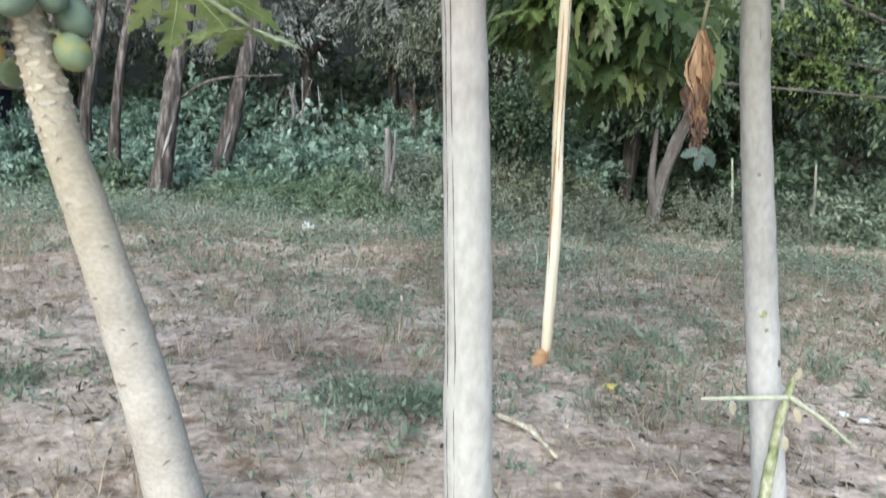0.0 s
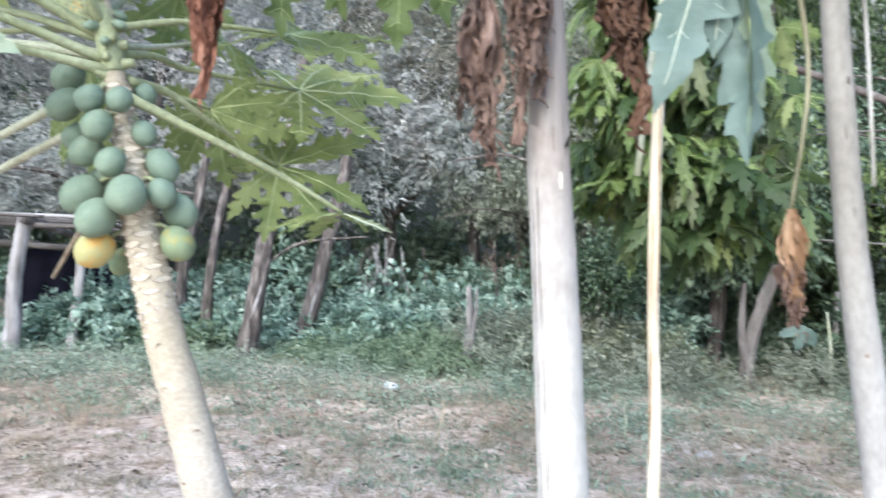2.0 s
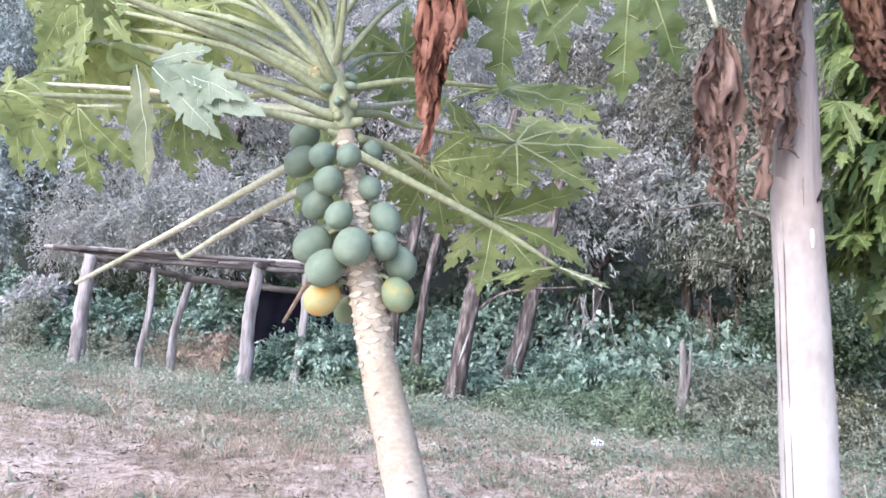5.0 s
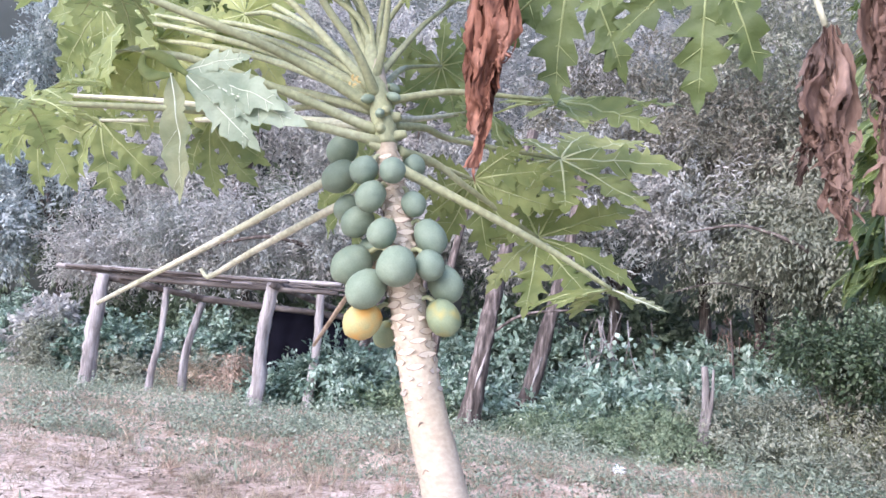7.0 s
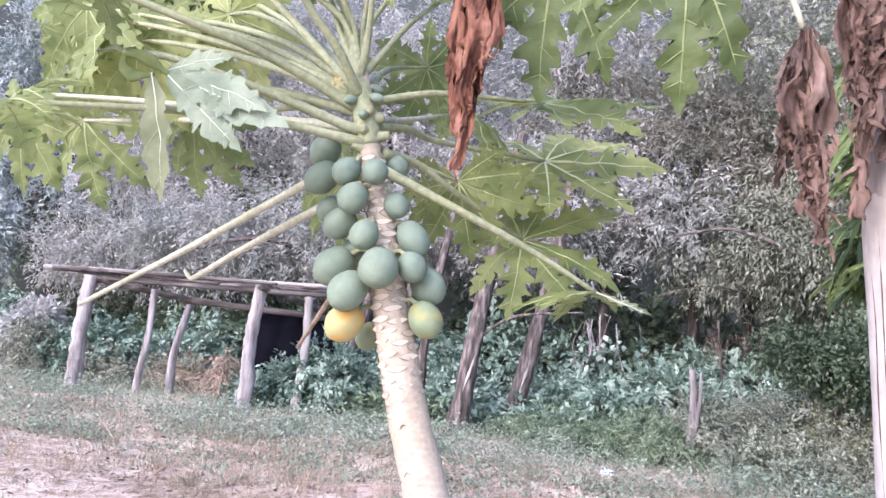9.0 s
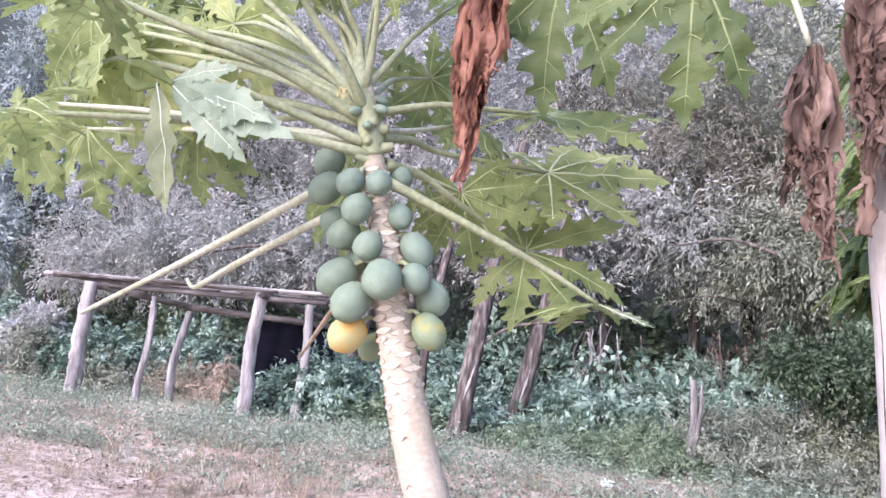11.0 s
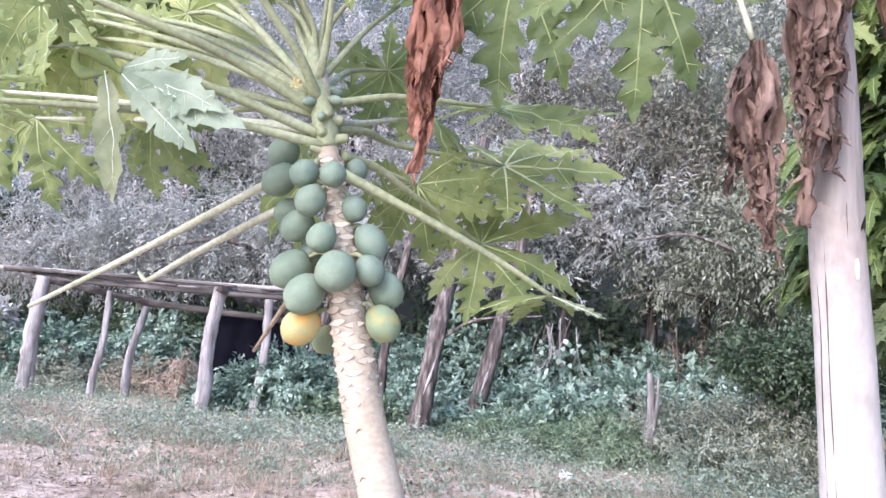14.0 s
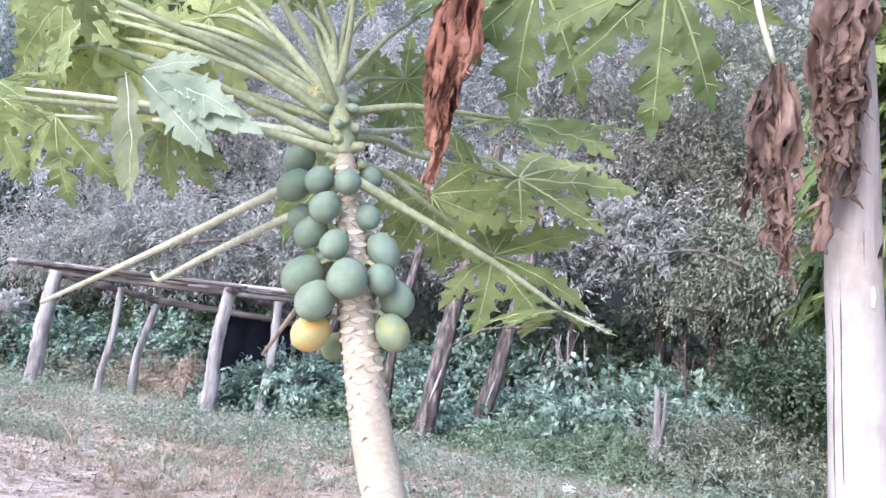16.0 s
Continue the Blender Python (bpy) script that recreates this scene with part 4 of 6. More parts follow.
part("leaf_blade", blade_mesh((-0.735, 2.80, 1.565), (0.92, -0.05, -0.30), (0.1, -0.7, 0.65), 0.20, 0.1, [BLADE_DULL, VEIN_PALE], 30, lobes=1, breadth=0.75), T, "pale drying leaf tip")
leaf(T, [(-1.36, 2.42, 1.93), (-1.43, 2.52, 1.92), (-1.56, 2.66, 1.93), (-1.66, 2.78, 1.93)], (-0.55, 0.1, -0.6), (0.1, -0.85, 0.5), 0.34, 0.2, seed=31, thick=0.010, spread=140)
leaf(T, [(-1.35, 2.44, 1.93), (-1.30, 2.6, 1.94), (-1.22, 2.78, 1.92)], (0.1, 0.2, -0.8), (0, -0.9, 0.3), 0.32, 0.2, seed=32, thick=0.010, spread=120)
leaf(T, [(-1.37, 2.45, 1.93), (-1.50, 2.46, 1.91), (-1.63, 2.50, 1.87), (-2.21, 2.60, 1.64), (-2.82, 2.70, 1.41)], UP, UP, 0, stalk_mat=STALK_PALE, thick=0.0165, seed=33)
leaf(T, [(-1.35, 2.46, 1.87), (-1.41, 2.46, 1.85), (-1.55, 2.52, 1.81), (-2.07, 2.75, 1.66), (-2.44, 2.95, 1.56), (-2.50, 2.97, 1.55), (-2.54, 2.98, 1.58)], UP, UP, 0, stalk_mat=STALK_PALE, thick=0.0145, seed=34)
leaf(T, [(-1.30, 2.44, 1.62), (-1.40, 2.48, 1.60), (-1.52, 2.56, 1.54), (-1.93, 2.96, 1.30)], UP, UP, 0, stalk_mat=STALK_DRY, thick=0.013, seed=35)
for k, (dx, dy, reach, thick) in enumerate([(-0.10, -0.05, 0.36, 0.009), (0.02, 0.02, 0.42, 0.009), (-0.20, 0.10, 0.40, 0.010), (0.13, 0.04, 0.38, 0.009), (-0.05, -0.12, 0.34, 0.008), (-0.30, -0.02, 0.42, 0.011)]):
    a = Vector((-1.43, 2.42, 2.2))
    b = a + Vector((dx, dy, reach))
    leaf(T, [a, a.lerp(b, 0.35) + Vector((-dx * 0.15, -dy * 0.15, 0.02)), a.lerp(b, 0.7), b], (dx * 3, dy * 3 - 0.1, 0.5), (0, -0.7, 0.6), 0.2, 0.3, thick=thick, seed=80 + k)
for z, ang, reach in ((1.985, 0.3, 0.03), (2.02, 2.6, 0.025), (2.06, -0.9, 0.02), (1.95, -2.3, 0.025), (2.09, 3.6, 0.02), (2.0, -1.5, 0.015), (2.03, 1.2, 0.02), (2.05, 0.2, 0.02)):
    c = min(line, key=lambda q: abs(q.z - z))
    d = Vector((math.cos(ang), math.sin(ang), 0.25))
    stem("stalk_stub", [c + d * 0.02, c + d * (0.03 + reach * 0.5), c + d * (0.035 + reach)], [0.019, 0.016, 0.012], STALK, T, "green stub of a fallen leaf stalk", rings=6, sides=9, rough=0.1, freq=30)
for k in range(9):
    a = k * 0.7
    c = Vector((-1.475 + 0.012 * math.cos(a * 2.1), 2.37 + 0.01 * math.sin(a), 2.155 + 0.016 * math.sin(a * 1.3)))
    part("flower", blade_mesh(c, (math.cos(a), -0.4, math.sin(a)), (0.1, -0.9, 0.3), 0.017, 0.4, [FLOWER, FLOWER], 900 + k, lobes=1, breadth=1.6, cut=0.0), T, "small pale yellow flower")
for a in range(6):
    ang = a * 1.05
    c = line[100] + Vector((math.cos(ang) * 0.045, math.sin(ang) * 0.045 - 0.01, rs.uniform(-0.06, 0.10)))
    papaya(fruit_tree, c, 0.03, 0.045, FRUIT_GREEN, (math.cos(ang), math.sin(ang), -0.3), line[100], "tiny young green papaya fruit")

# The pale-trunked papaya.
pale_tree = thing("papaya_tree", (0.10, 1.83, gz(0.1, 1.83)), "papaya tree with a smooth whitish cracked trunk and withered leaves", "tree", "papaya trees")
PALE_LINE = [(0.11, 1.83, -0.14), (0.06, 1.83, 0.47), (0.034, 1.83, 0.95), (0.0, 1.83, 1.44), (-0.018, 1.83, 1.66), (-0.022, 1.83, 1.84), (-0.05, 1.82, 2.2), (-0.07, 1.82, 2.75)]
PALE_R = [0.0625, 0.0565, 0.0525, 0.0475, 0.0445, 0.038, 0.027, 0.018]
v, f = tube([(-0.0170, 1.83, 1.64), (-0.020, 1.83, 1.76), (-0.022, 1.83, 1.84), (-0.05, 1.82, 2.2), (-0.07, 1.82, 2.77)], [0.0436, 0.0424, 0.0398, 0.0360, 0.0290], 60, 30, 0.045, 9)
for i in range(14):
    for k in range(30):
        tongue = abs(noise.noise(Vector((math.cos(k * 0.2094) * 2.2, math.sin(k * 0.2094) * 2.2, 4.4))))
        v[i * 30 + k] = v[i * 30 + k] + Vector((0, 0, (tongue * 0.16 - 0.01) * (1 - i / 14)))
part("upper_trunk", mesh_from("upper_trunk", v, f, UPPER_BARK), pale_tree, "grey-brown rough upper trunk above the pale bark")
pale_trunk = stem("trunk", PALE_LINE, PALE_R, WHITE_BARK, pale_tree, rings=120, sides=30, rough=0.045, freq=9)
for off, zs in ((-0.98, (0.3, 1.62)), (-0.60, (0.3, 1.70)), (0.25, (1.64, 2.1)), (0.5, (1.70, 1.95))):
    pl = spline(PALE_LINE, 200)
    pr = np.interp(np.linspace(0, 1, 200), np.linspace(0, 1, 8), PALE_R)
    pts, pad = [], []
    for i in range(0, 200, 4):
        if zs[0] < pl[i].z < zs[1]:
            a = off + 0.09 * noise.noise(Vector((off * 9, 0, pl[i].z * 5)))
            pts.append(pl[i] + Vector((math.sin(a), -math.cos(a), 0)) * pr[i] * 1.0)
    v, f = tube(pts, [0.0004, 0.0010, 0.0007, 0.0011, 0.0004], 60, 5, 0.6, 60)
    part("bark_crack", mesh_from("bark_crack", v, f, CRACK), pale_trunk, "dark vertical bark crack")
for z, a in ((1.30, 1.35), (0.80, 0.45)):
    c, r = trunk_at(spline(PALE_LINE, 80), (0.07, 0.045), 0.33)
    c = min(spline(PALE_LINE, 160), key=lambda q: abs(q.z - z))
    p = c + Vector((math.sin(a), -math.cos(a), 0)) * 0.0475
    v, f = tube([p + Vector((0, 0.004, 0.018)), p, p + Vector((0, 0.004, -0.018))], [0.002, 0.0055, 0.002], 10, 8, 0.5, 60)
    part("knot", mesh_from("knot", v, f, SCAR_RIM), pale_trunk)
v, f = tube([(0.010, 1.7905, 1.615), (0.011, 1.7895, 1.597), (0.012, 1.789, 1.579)], [0.0025, 0.0045, 0.0025], 10, 6, 0.3, 60, 0.0, 0.6)
part("bark_gouge", mesh_from("bark_gouge", v, f, PALE_WOOD), pale_trunk, "small pale gouge in the bark")
P2 = pale_tree
s = stem("leaf_stalk", [(-0.07, 1.82, 2.72), (-0.5, 2.15, 2.92), (-0.90, 2.30, 2.80), (-0.97, 2.30, 2.44)], [0.014, 0.011, 0.009, 0.007], STALK_DRY, P2, rings=20, sides=8)
dead_leaf(s, (-0.97, 2.30, 2.46), (-1.03, 2.30, 1.86), 0.13, DEAD_RED, 41, 9, "shrivelled red-brown hanging leaf", 0.15, 0.6, 0.15, 1)
s = stem("leaf_stalk", [(-0.06, 1.80, 2.45), (-0.20, 1.76, 2.42), (-0.215, 1.75, 2.25), (-0.20, 1.75, 2.11), (-0.165, 1.75, 1.99)], [0.009, 0.008, 0.006, 0.0055], STALK_PALE, P2, rings=18, sides=8)
dead_leaf(s, (-0.158, 1.745, 1.985), (-0.138, 1.74, 1.62), 0.088, DEAD_BROWN, 51, 4, holes=0.5)
dead_leaf(s, (-0.168, 1.755, 1.97), (-0.195, 1.755, 1.715), 0.068, DEAD_DUN, 57, 5, holes=0.6, slack=1.6)
s = stem("leaf_stalk", [(-0.05, 1.79, 2.4), (-0.075, 1.75, 2.35), (-0.06, 1.735, 2.2)], [0.011, 0.009, 0.007], STALK_DRY, P2, rings=12, sides=8)
dead_leaf(s, (-0.06, 1.735, 2.24), (-0.068, 1.735, 1.655), 0.105, DEAD_BROWN, 52, 6, holes=0.35, slack=1.3)
dead_leaf(s, (-0.045, 1.76, 2.2), (-0.035, 1.745, 1.76), 0.075, DEAD_DUN, 58, 5, holes=0.35, slack=1.0, bits=3)
s = stem("leaf_stalk", [(-0.03, 1.86, 2.4), (0.06, 1.93, 2.42), (0.105, 1.95, 2.2)], [0.011, 0.009, 0.007], STALK_DRY, P2, rings=12, sides=8)
dead_leaf(s, (0.095, 1.94, 2.22), (0.172, 1.80, 1.70), 0.125, DEAD_DARK, 53, 7, holes=0.25, slack=1.3)
# The dying stalk that hangs by its limp leaf.
s = stem("leaf_stalk", [(0.19, 1.60, 0.885), (0.19, 1.60, 1.14), (0.18, 1.60, 1.38), (0.18, 1.60, 1.72), (0.20, 1.62, 2.0), (0.10, 1.72, 2.3), (-0.04, 1.8, 2.4)], [0.0105, 0.011, 0.0105, 0.010, 0.009, 0.009, 0.009], STALK_YELLOW, P2, "yellowed dead hanging leaf stalk", rings=50, sides=10, rough=0.08, freq=30)
for dx, za, zb in ((-0.004, 1.22, 1.76), (0.0025, 1.45, 1.76), (0.0055, 1.10, 1.50), (-0.001, 1.05, 1.30)):
    v, f = tube([(0.184 + dx, 1.5892 + abs(dx) * 0.4, za), (0.180 + dx, 1.5892 + abs(dx) * 0.4, (za + zb) / 2), (0.180 + dx, 1.5898 + abs(dx) * 0.4, zb)], [0.0004, 0.0022, 0.0012], 30, 5, 0.8, 40, za)
    part("dry_streak", mesh_from("dry_streak", v, f, DEAD_TAN), s, "brown dried streak along the stalk")
v, f = tube([(0.188, 1.60, 0.905), (0.181, 1.60, 0.885), (0.172, 1.598, 0.868)], [0.011, 0.014, 0.008], 14, 10, 0.9, 90)
part("stalk_base", mesh_from("stalk_base", v, f, DEAD_TAN), s, "brown flared end of the stalk")
s = stem("leaf_stalk", [(-0.03, 1.80, 2.42), (0.12, 1.72, 2.5), (0.22, 1.50, 2.3), (0.26, 1.44, 1.99)], [0.011, 0.010, 0.009, 0.007], STALK_YELLOW, P2, rings=16, sides=8)
limp = "limp bluish-green leaf hanging down"
part("leaf_blade", blade_mesh((0.244, 1.430, 2.018), (-0.2, 0, -0.97), (0.1, -0.95, 0.1), 0.355, 0.03, [BLADE_BACK, VEIN_PALE], 61, lobes=1, fold=0.2, breadth=0.8, cut=0.45, rib=0.6, side=0.45), s, limp)
part("leaf_blade", blade_mesh((0.257, 1.438, 1.993), (-0.02, 0, -0.98), (0.1, -0.95, 0.1), 0.245, 0.03, [BLADE_BACK, VEIN_PALE], 65, lobes=1, fold=0.2, breadth=0.8, cut=0.45, rib=0.6, side=0.45), s, limp)
part("leaf_blade", blade_mesh((0.286, 1.447, 1.976), (0.02, 0, -0.99), (-0.6, -0.8, 0.05), 0.415, 0.03, [BLADE_BACK, VEIN], 62, lobes=1, fold=0.9, breadth=0.8, cut=0.6, rib=0.7, side=0.5), s, limp)
part("leaf_blade", blade_mesh((0.295, 1.455, 1.959), (0.13, 0, -0.98), (0.3, -0.9, 0.05), 0.32, 0.03, [BLADE_PALE, VEIN_PALE], 66, lobes=1, fold=0.7, breadth=0.6, cut=0.6, rib=0.5, side=0.5), s, limp)
stem("leaf_stalk", [(-0.03, 1.86, 2.5), (0.15, 2.1, 2.45), (0.24, 2.15, 2.15), (0.21, 2.1, 1.89), (0.19, 2.1, 1.64)], [0.009, 0.009, 0.008, 0.008, 0.008], STALK_PALE, P2, rings=20, sides=7)
leaf(P2, [(-0.06, 1.84, 2.5), (-0.35, 2.1, 2.62), (-0.62, 2.3, 2.60), (-0.80, 2.42, 2.50)], (-0.15, 0.0, -0.95), (0.1, -0.9, 0.3), 0.44, 0.1, (BLADE_DARK, VEIN_DARK), seed=63, spread=105, lobes=7, breadth=0.9)
leaf(P2, [(-0.06, 1.84, 2.55), (-0.25, 2.0, 2.6), (-0.38, 2.08, 2.45), (-0.40, 2.1, 2.33)], (-0.1, 0.0, -0.95), (0.1, -0.9, 0.3), 0.36, 0.1, (BLADE_DARK, VEIN_DARK), seed=64, spread=100, lobes=7, breadth=0.85)

# The third papaya trunk.
slim_tree = thing("papaya_tree", (1.02, 2.44, gz(1.02, 2.44)), "slim grey papaya trunk with peeling marks and a dead leaf", "tree", "papaya trees")
SLIM_LINE = [(1.03, 2.44, -0.18), (0.985, 2.44, 0.22), (0.885, 2.44, 0.85), (0.83, 2.44, 1.22), (0.79, 2.44, 1.5), (0.75, 2.44, 1.9), (0.725, 2.44, 2.2), (0.68, 2.44, 2.9)]
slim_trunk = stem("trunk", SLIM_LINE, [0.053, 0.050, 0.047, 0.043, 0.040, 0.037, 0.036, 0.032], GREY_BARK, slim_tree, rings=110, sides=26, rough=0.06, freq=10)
for z, a, size in ((1.205, -0.25, 0.013), (0.52, 1.0, 0.010)):
    c = min(spline(SLIM_LINE, 160), key=lambda q: abs(q.z - z))
    p = c + Vector((math.sin(a), -math.cos(a), 0)) * 0.0375
    v, f = tube([p + Vector((0, 0.006, size)), p, p + Vector((0, 0.006, -size))], [size * 0.3, size * 0.75, size * 0.3], 10, 9, 0.6, 50)
    part("knot", mesh_from("knot", v, f, SCAR_RIM), slim_trunk)
for x, z, tall in ((0.885, 0.80, 0.03), (0.90, 0.755, 0.016)):
    v, f = tube([(x - 0.004, 2.3985, z + tall), (x, 2.3965, z), (x + 0.006, 2.3985, z - tall)], [0.003, 0.010, 0.003], 20, 8, 0.9, 70, x, 0.5)
    part("moss_patch", mesh_from("moss_patch", v, f, SAPLING), slim_trunk, "small yellow-green moss patch")
for z, a, tall, wide in ((1.56, 0.05, 0.06, 0.0018), (1.545, 0.28, 0.05, 0.0014), (0.66, 0.75, 0.012, 0.006), (1.78, -0.1, 0.02, 0.0018), (1.93, 0.3, 0.012, 0.003)):
    c = min(spline(SLIM_LINE, 160), key=lambda q: abs(q.z - z))
    p = c + Vector((math.sin(a), -math.cos(a), 0)) * (0.0465 if z < 1 else 0.0385)
    v, f = tube([p + Vector((-0.16 * tall, 0.001, tall)), p, p + Vector((0.16 * tall, 0.001, -tall))], [wide * 0.4, wide, wide * 0.4], 20, 6, 0.7, 60)
    part("bark_crack", mesh_from("bark_crack", v, f, CRACK), slim_trunk, "dark bark crack")
sapling = thing("withered_sapling", (0.925, 2.345, gz(0.955, 2.345)), "broken yellow-green sapling leaning on the slim trunk", "sapling")
v, f = tube([(0.915, 2.335, gz(0.945, 2.335) - 0.03), (0.928, 2.34, 0.20), (0.938, 2.345, 0.36), (0.948, 2.35, 0.50), (0.965, 2.345, 0.60), (0.970, 2.34, 0.645)], [0.018, 0.017, 0.016, 0.014, 0.010, 0.004], 60, 12, 0.22, 34, 2.0)
part("stem", mesh_from("stem", v, f, SAPLING), sapling, "mottled yellow-green peeling stem")
stem("side_stalk", [(0.960, 2.335, 0.578), (0.870, 2.325, 0.574), (0.708, 2.31, 0.566)], [0.008, 0.0075, 0.005], STALK_PALE, sapling, rings=16, sides=7, rough=0.1, freq=30)
stem("side_stalk", [(0.960, 2.34, 0.580), (1.060, 2.34, 0.520), (1.154, 2.34, 0.448)], [0.008, 0.007, 0.005], STALK_PALE, sapling, rings=16, sides=7, rough=0.1, freq=30)
for at, way, size in (((0.790, 2.31, 0.565), (0.35, -0.2, -0.8), 0.045), ((0.955, 2.32, 0.47), (0.2, -0.3, -0.9), 0.05), ((0.970, 2.33, 0.63), (0.3, -0.2, 0.9), 0.04), ((0.978, 2.33, 0.55), (0.4, -0.2, -0.9), 0.06)):
    part("leaf_blade", blade_mesh(at, way, (0.1, -0.95, 0.2), size, 0.2, [STRAW, STALK_PALE], int(size * 900), lobes=1, breadth=1.3, cut=0.2), sapling, "small pale dry leaf")
s = stem("leaf_stalk", [(0.70, 2.46, 2.5), (0.60, 2.5, 2.4), (0.66, 2.5, 2.17), (0.685, 2.5, 1.93), (0.648, 2.5, 1.585)], [0.009, 0.008, 0.007, 0.005], STALK_OLIVE, slim_tree, rings=20, sides=8)
dead_leaf(s, (0.648, 2.5, 1.592), (0.675, 2.5, 1.25), 0.078, DEAD_TAN, 71, 7, "shrivelled tan hanging leaf", 0.2, 0.6, 0.18, 2)
dead_leaf(s, (0.655, 2.495, 1.47), (0.672, 2.5, 1.25), 0.080, DEAD_BROWN, 74, 4, "ragged lower end of the tan dead leaf", 0.5, 1.2, 0.4, 4)
part("leaf_blade", blade_mesh((0.690, 2.49, 1.268), (-0.25, 0, -0.95), (0.2, -0.95, 0.1), 0.08, 0.2, [BLADE_BACK, BLADE_BACK], 72, spread=42, lobes=3, breadth=1.3, cut=0.5, rib=0.25), s, "small green leaf remnant")
stem("leaf_stalk", [(0.70, 2.5, 2.5), (0.82, 2.6, 2.45), (0.86, 2.6, 2.2), (0.885, 2.6, 1.9), (0.90, 2.6, 1.67)], [0.009, 0.007, 0.006, 0.006, 0.006], STALK_GREY, slim_tree, rings=20, sides=8)

# A tree that hangs its bright leaves between the trunks.
bright_tree = thing("overhanging_tree", (3.5, 5.3, gz(3.5, 5.3)), "overhanging tree with drooping yellow-green lobed leaves", "tree")
stem("limb", [(3.5, 5.3, -0.3), (3.45, 5.25, 2.0), (3.1, 5.1, 3.6), (1.8, 4.95, 3.95), (0.6, 4.9, 3.8), (-0.3, 4.9, 3.7)], [0.09, 0.08, 0.06, 0.04, 0.03, 0.02], FOREST_BARK, bright_tree, rings=50, sides=10, rough=0.15)
rb = random.Random(5)
twigs = []
for x in (0.12, 0.36, 0.60, 0.88, 1.15):
    line_pts = [Vector((x + 0.1, 4.92, 3.8)), Vector((x + 0.05, 4.95, 3.2)), Vector((x, 4.95, 2.6)), Vector((x - 0.05, 4.9, 2.0))]
    stem("branch", line_pts, [0.014, 0.011, 0.009, 0.004], FOREST_BARK, bright_tree, rings=16, sides=6)
    twigs += spline(line_pts, 24)
for k in range(420):
    low, hang = k < 280, k >= 330
    hub = Vector((rb.uniform(0.14, 0.72) if low else rb.uniform(0.7, 1.5) if hang else rb.uniform(0.7, 1.15), rb.uniform(4.1, 4.9), rb.uniform(1.72, 3.3) if low else rb.uniform(1.52, 1.95) if hang else rb.uniform(1.8, 3.0)))
    if hang:
        hub.x -= 0.35
    root = min(twigs, key=lambda q: (q - hub - Vector((0.05, 0, 0.12))).length)
    mid = (root + hub) / 2 + Vector((0, 0, 0.05))
    pick = rb.random() + (0.55 if hang else 0.2 if hub.x > 0.5 else 0.0)
    tone = (YELLOW_LEAF, VEIN) if pick < 0.76 else (TREE_LEAF, TREE_LEAF) if pick < 1.1 or hang else (BLADE_DULL, VEIN)
    way = (rb.uniform(-1.2, -0.2) if low else rb.uniform(-0.6, 0.5), rb.uniform(-0.6, 0.3), rb.uniform(-0.45, 0.0))
    leaf(bright_tree, [root, mid, hub], way, (rb.uniform(-0.4, 0.2), rb.uniform(-0.40, 0.05), 1.0), rb.uniform(0.17, 0.30), rb.uniform(0.25, 0.8), tone, thick=0.004, seed=100 + k, spread=rb.uniform(40, 100), lobes=rb.choice([4, 5, 6]), breadth=rb.uniform(0.7, 1.0), cut=0.8, rib=0.45)
for pts, r, mat in (([(1.7, 7.2, 3.15), (2.6, 7.05, 2.76), (3.38, 7.0, 2.39), (4.4, 7.0, 1.93)], 0.035, FOREST_BARK), ([(2.0, 7.1, 2.50), (3.4, 7.0, 2.58), (4.6, 7.0, 2.64)], 0.008, WOOD_SHADED), ([(2.0, 7.0, 1.63), (3.2, 7.0, 1.58), (4.6, 7.0, 1.53)], 0.009, WOOD_SHADED)):
    stem("branch", pts, [r, r * 0.9, r * 0.7], mat, bright_tree, rings=16, sides=7, rough=0.2, freq=5)

# ---- the pole shelter ----
shelter = thing("shelter", (-8.8, 10.7, gz(-8.8, 10.7)), "open shelter of weathered crooked poles under a brush roof", "shelter")


def pole(name, a, b, r, mat, seed, bow=0.05, parent=shelter):
    a, b = Vector(a), Vector(b)
    rg = random.Random(seed)
    off = [Vector((rg.uniform(-1, 1), rg.uniform(-1, 1), rg.uniform(-0.5, 0.5))) * bow for _ in range(3)]
    pts = [a, a.lerp(b, 0.3) + off[0], a.lerp(b, 0.6) + off[1], b]
    return stem(name, pts, [r * 1.15, r, r * 0.95, r * 0.85], mat, parent, rings=40, sides=12, rough=0.22, freq=7, seed=seed, ridge=0.25)


pole("post", (-11.15, 10.25, -0.45), (-10.93, 10.25, 1.75), 0.125, WOOD, 1)
pole("post", (-7.84, 10.4, -0.45), (-7.55, 10.4, 1.76), 0.115, WOOD, 2)
pole("post", (-10.07, 10.6, -0.5), (-9.85, 10.6, 1.58), 0.06, WOOD, 3, 0.07)
pole("post", (-9.95, 11.32, -0.5), (-9.70, 11.32, 1.36), 0.075, WOOD, 4, 0.10)
pole("post", (-7.20, 10.97, -0.45), (-7.05, 10.97, 1.68), 0.075, WOOD, 5)
pole("post", (-7.72, 13.43, -0.5), (-7.50, 13.43, 1.3), 0.09, WOOD_SHADED, 6)
pole("beam", (-12.0, 10.22, 1.86), (-6.35, 10.42, 1.77), 0.034, BEAM, 7, 0.06)
# The beams below the roof edge carry their shade as a darker colour.
pole("beam", (-11.3, 10.35, 1.74), (-6.45, 10.5, 1.63), 0.042, BEAM_SHADED, 8, 0.05)
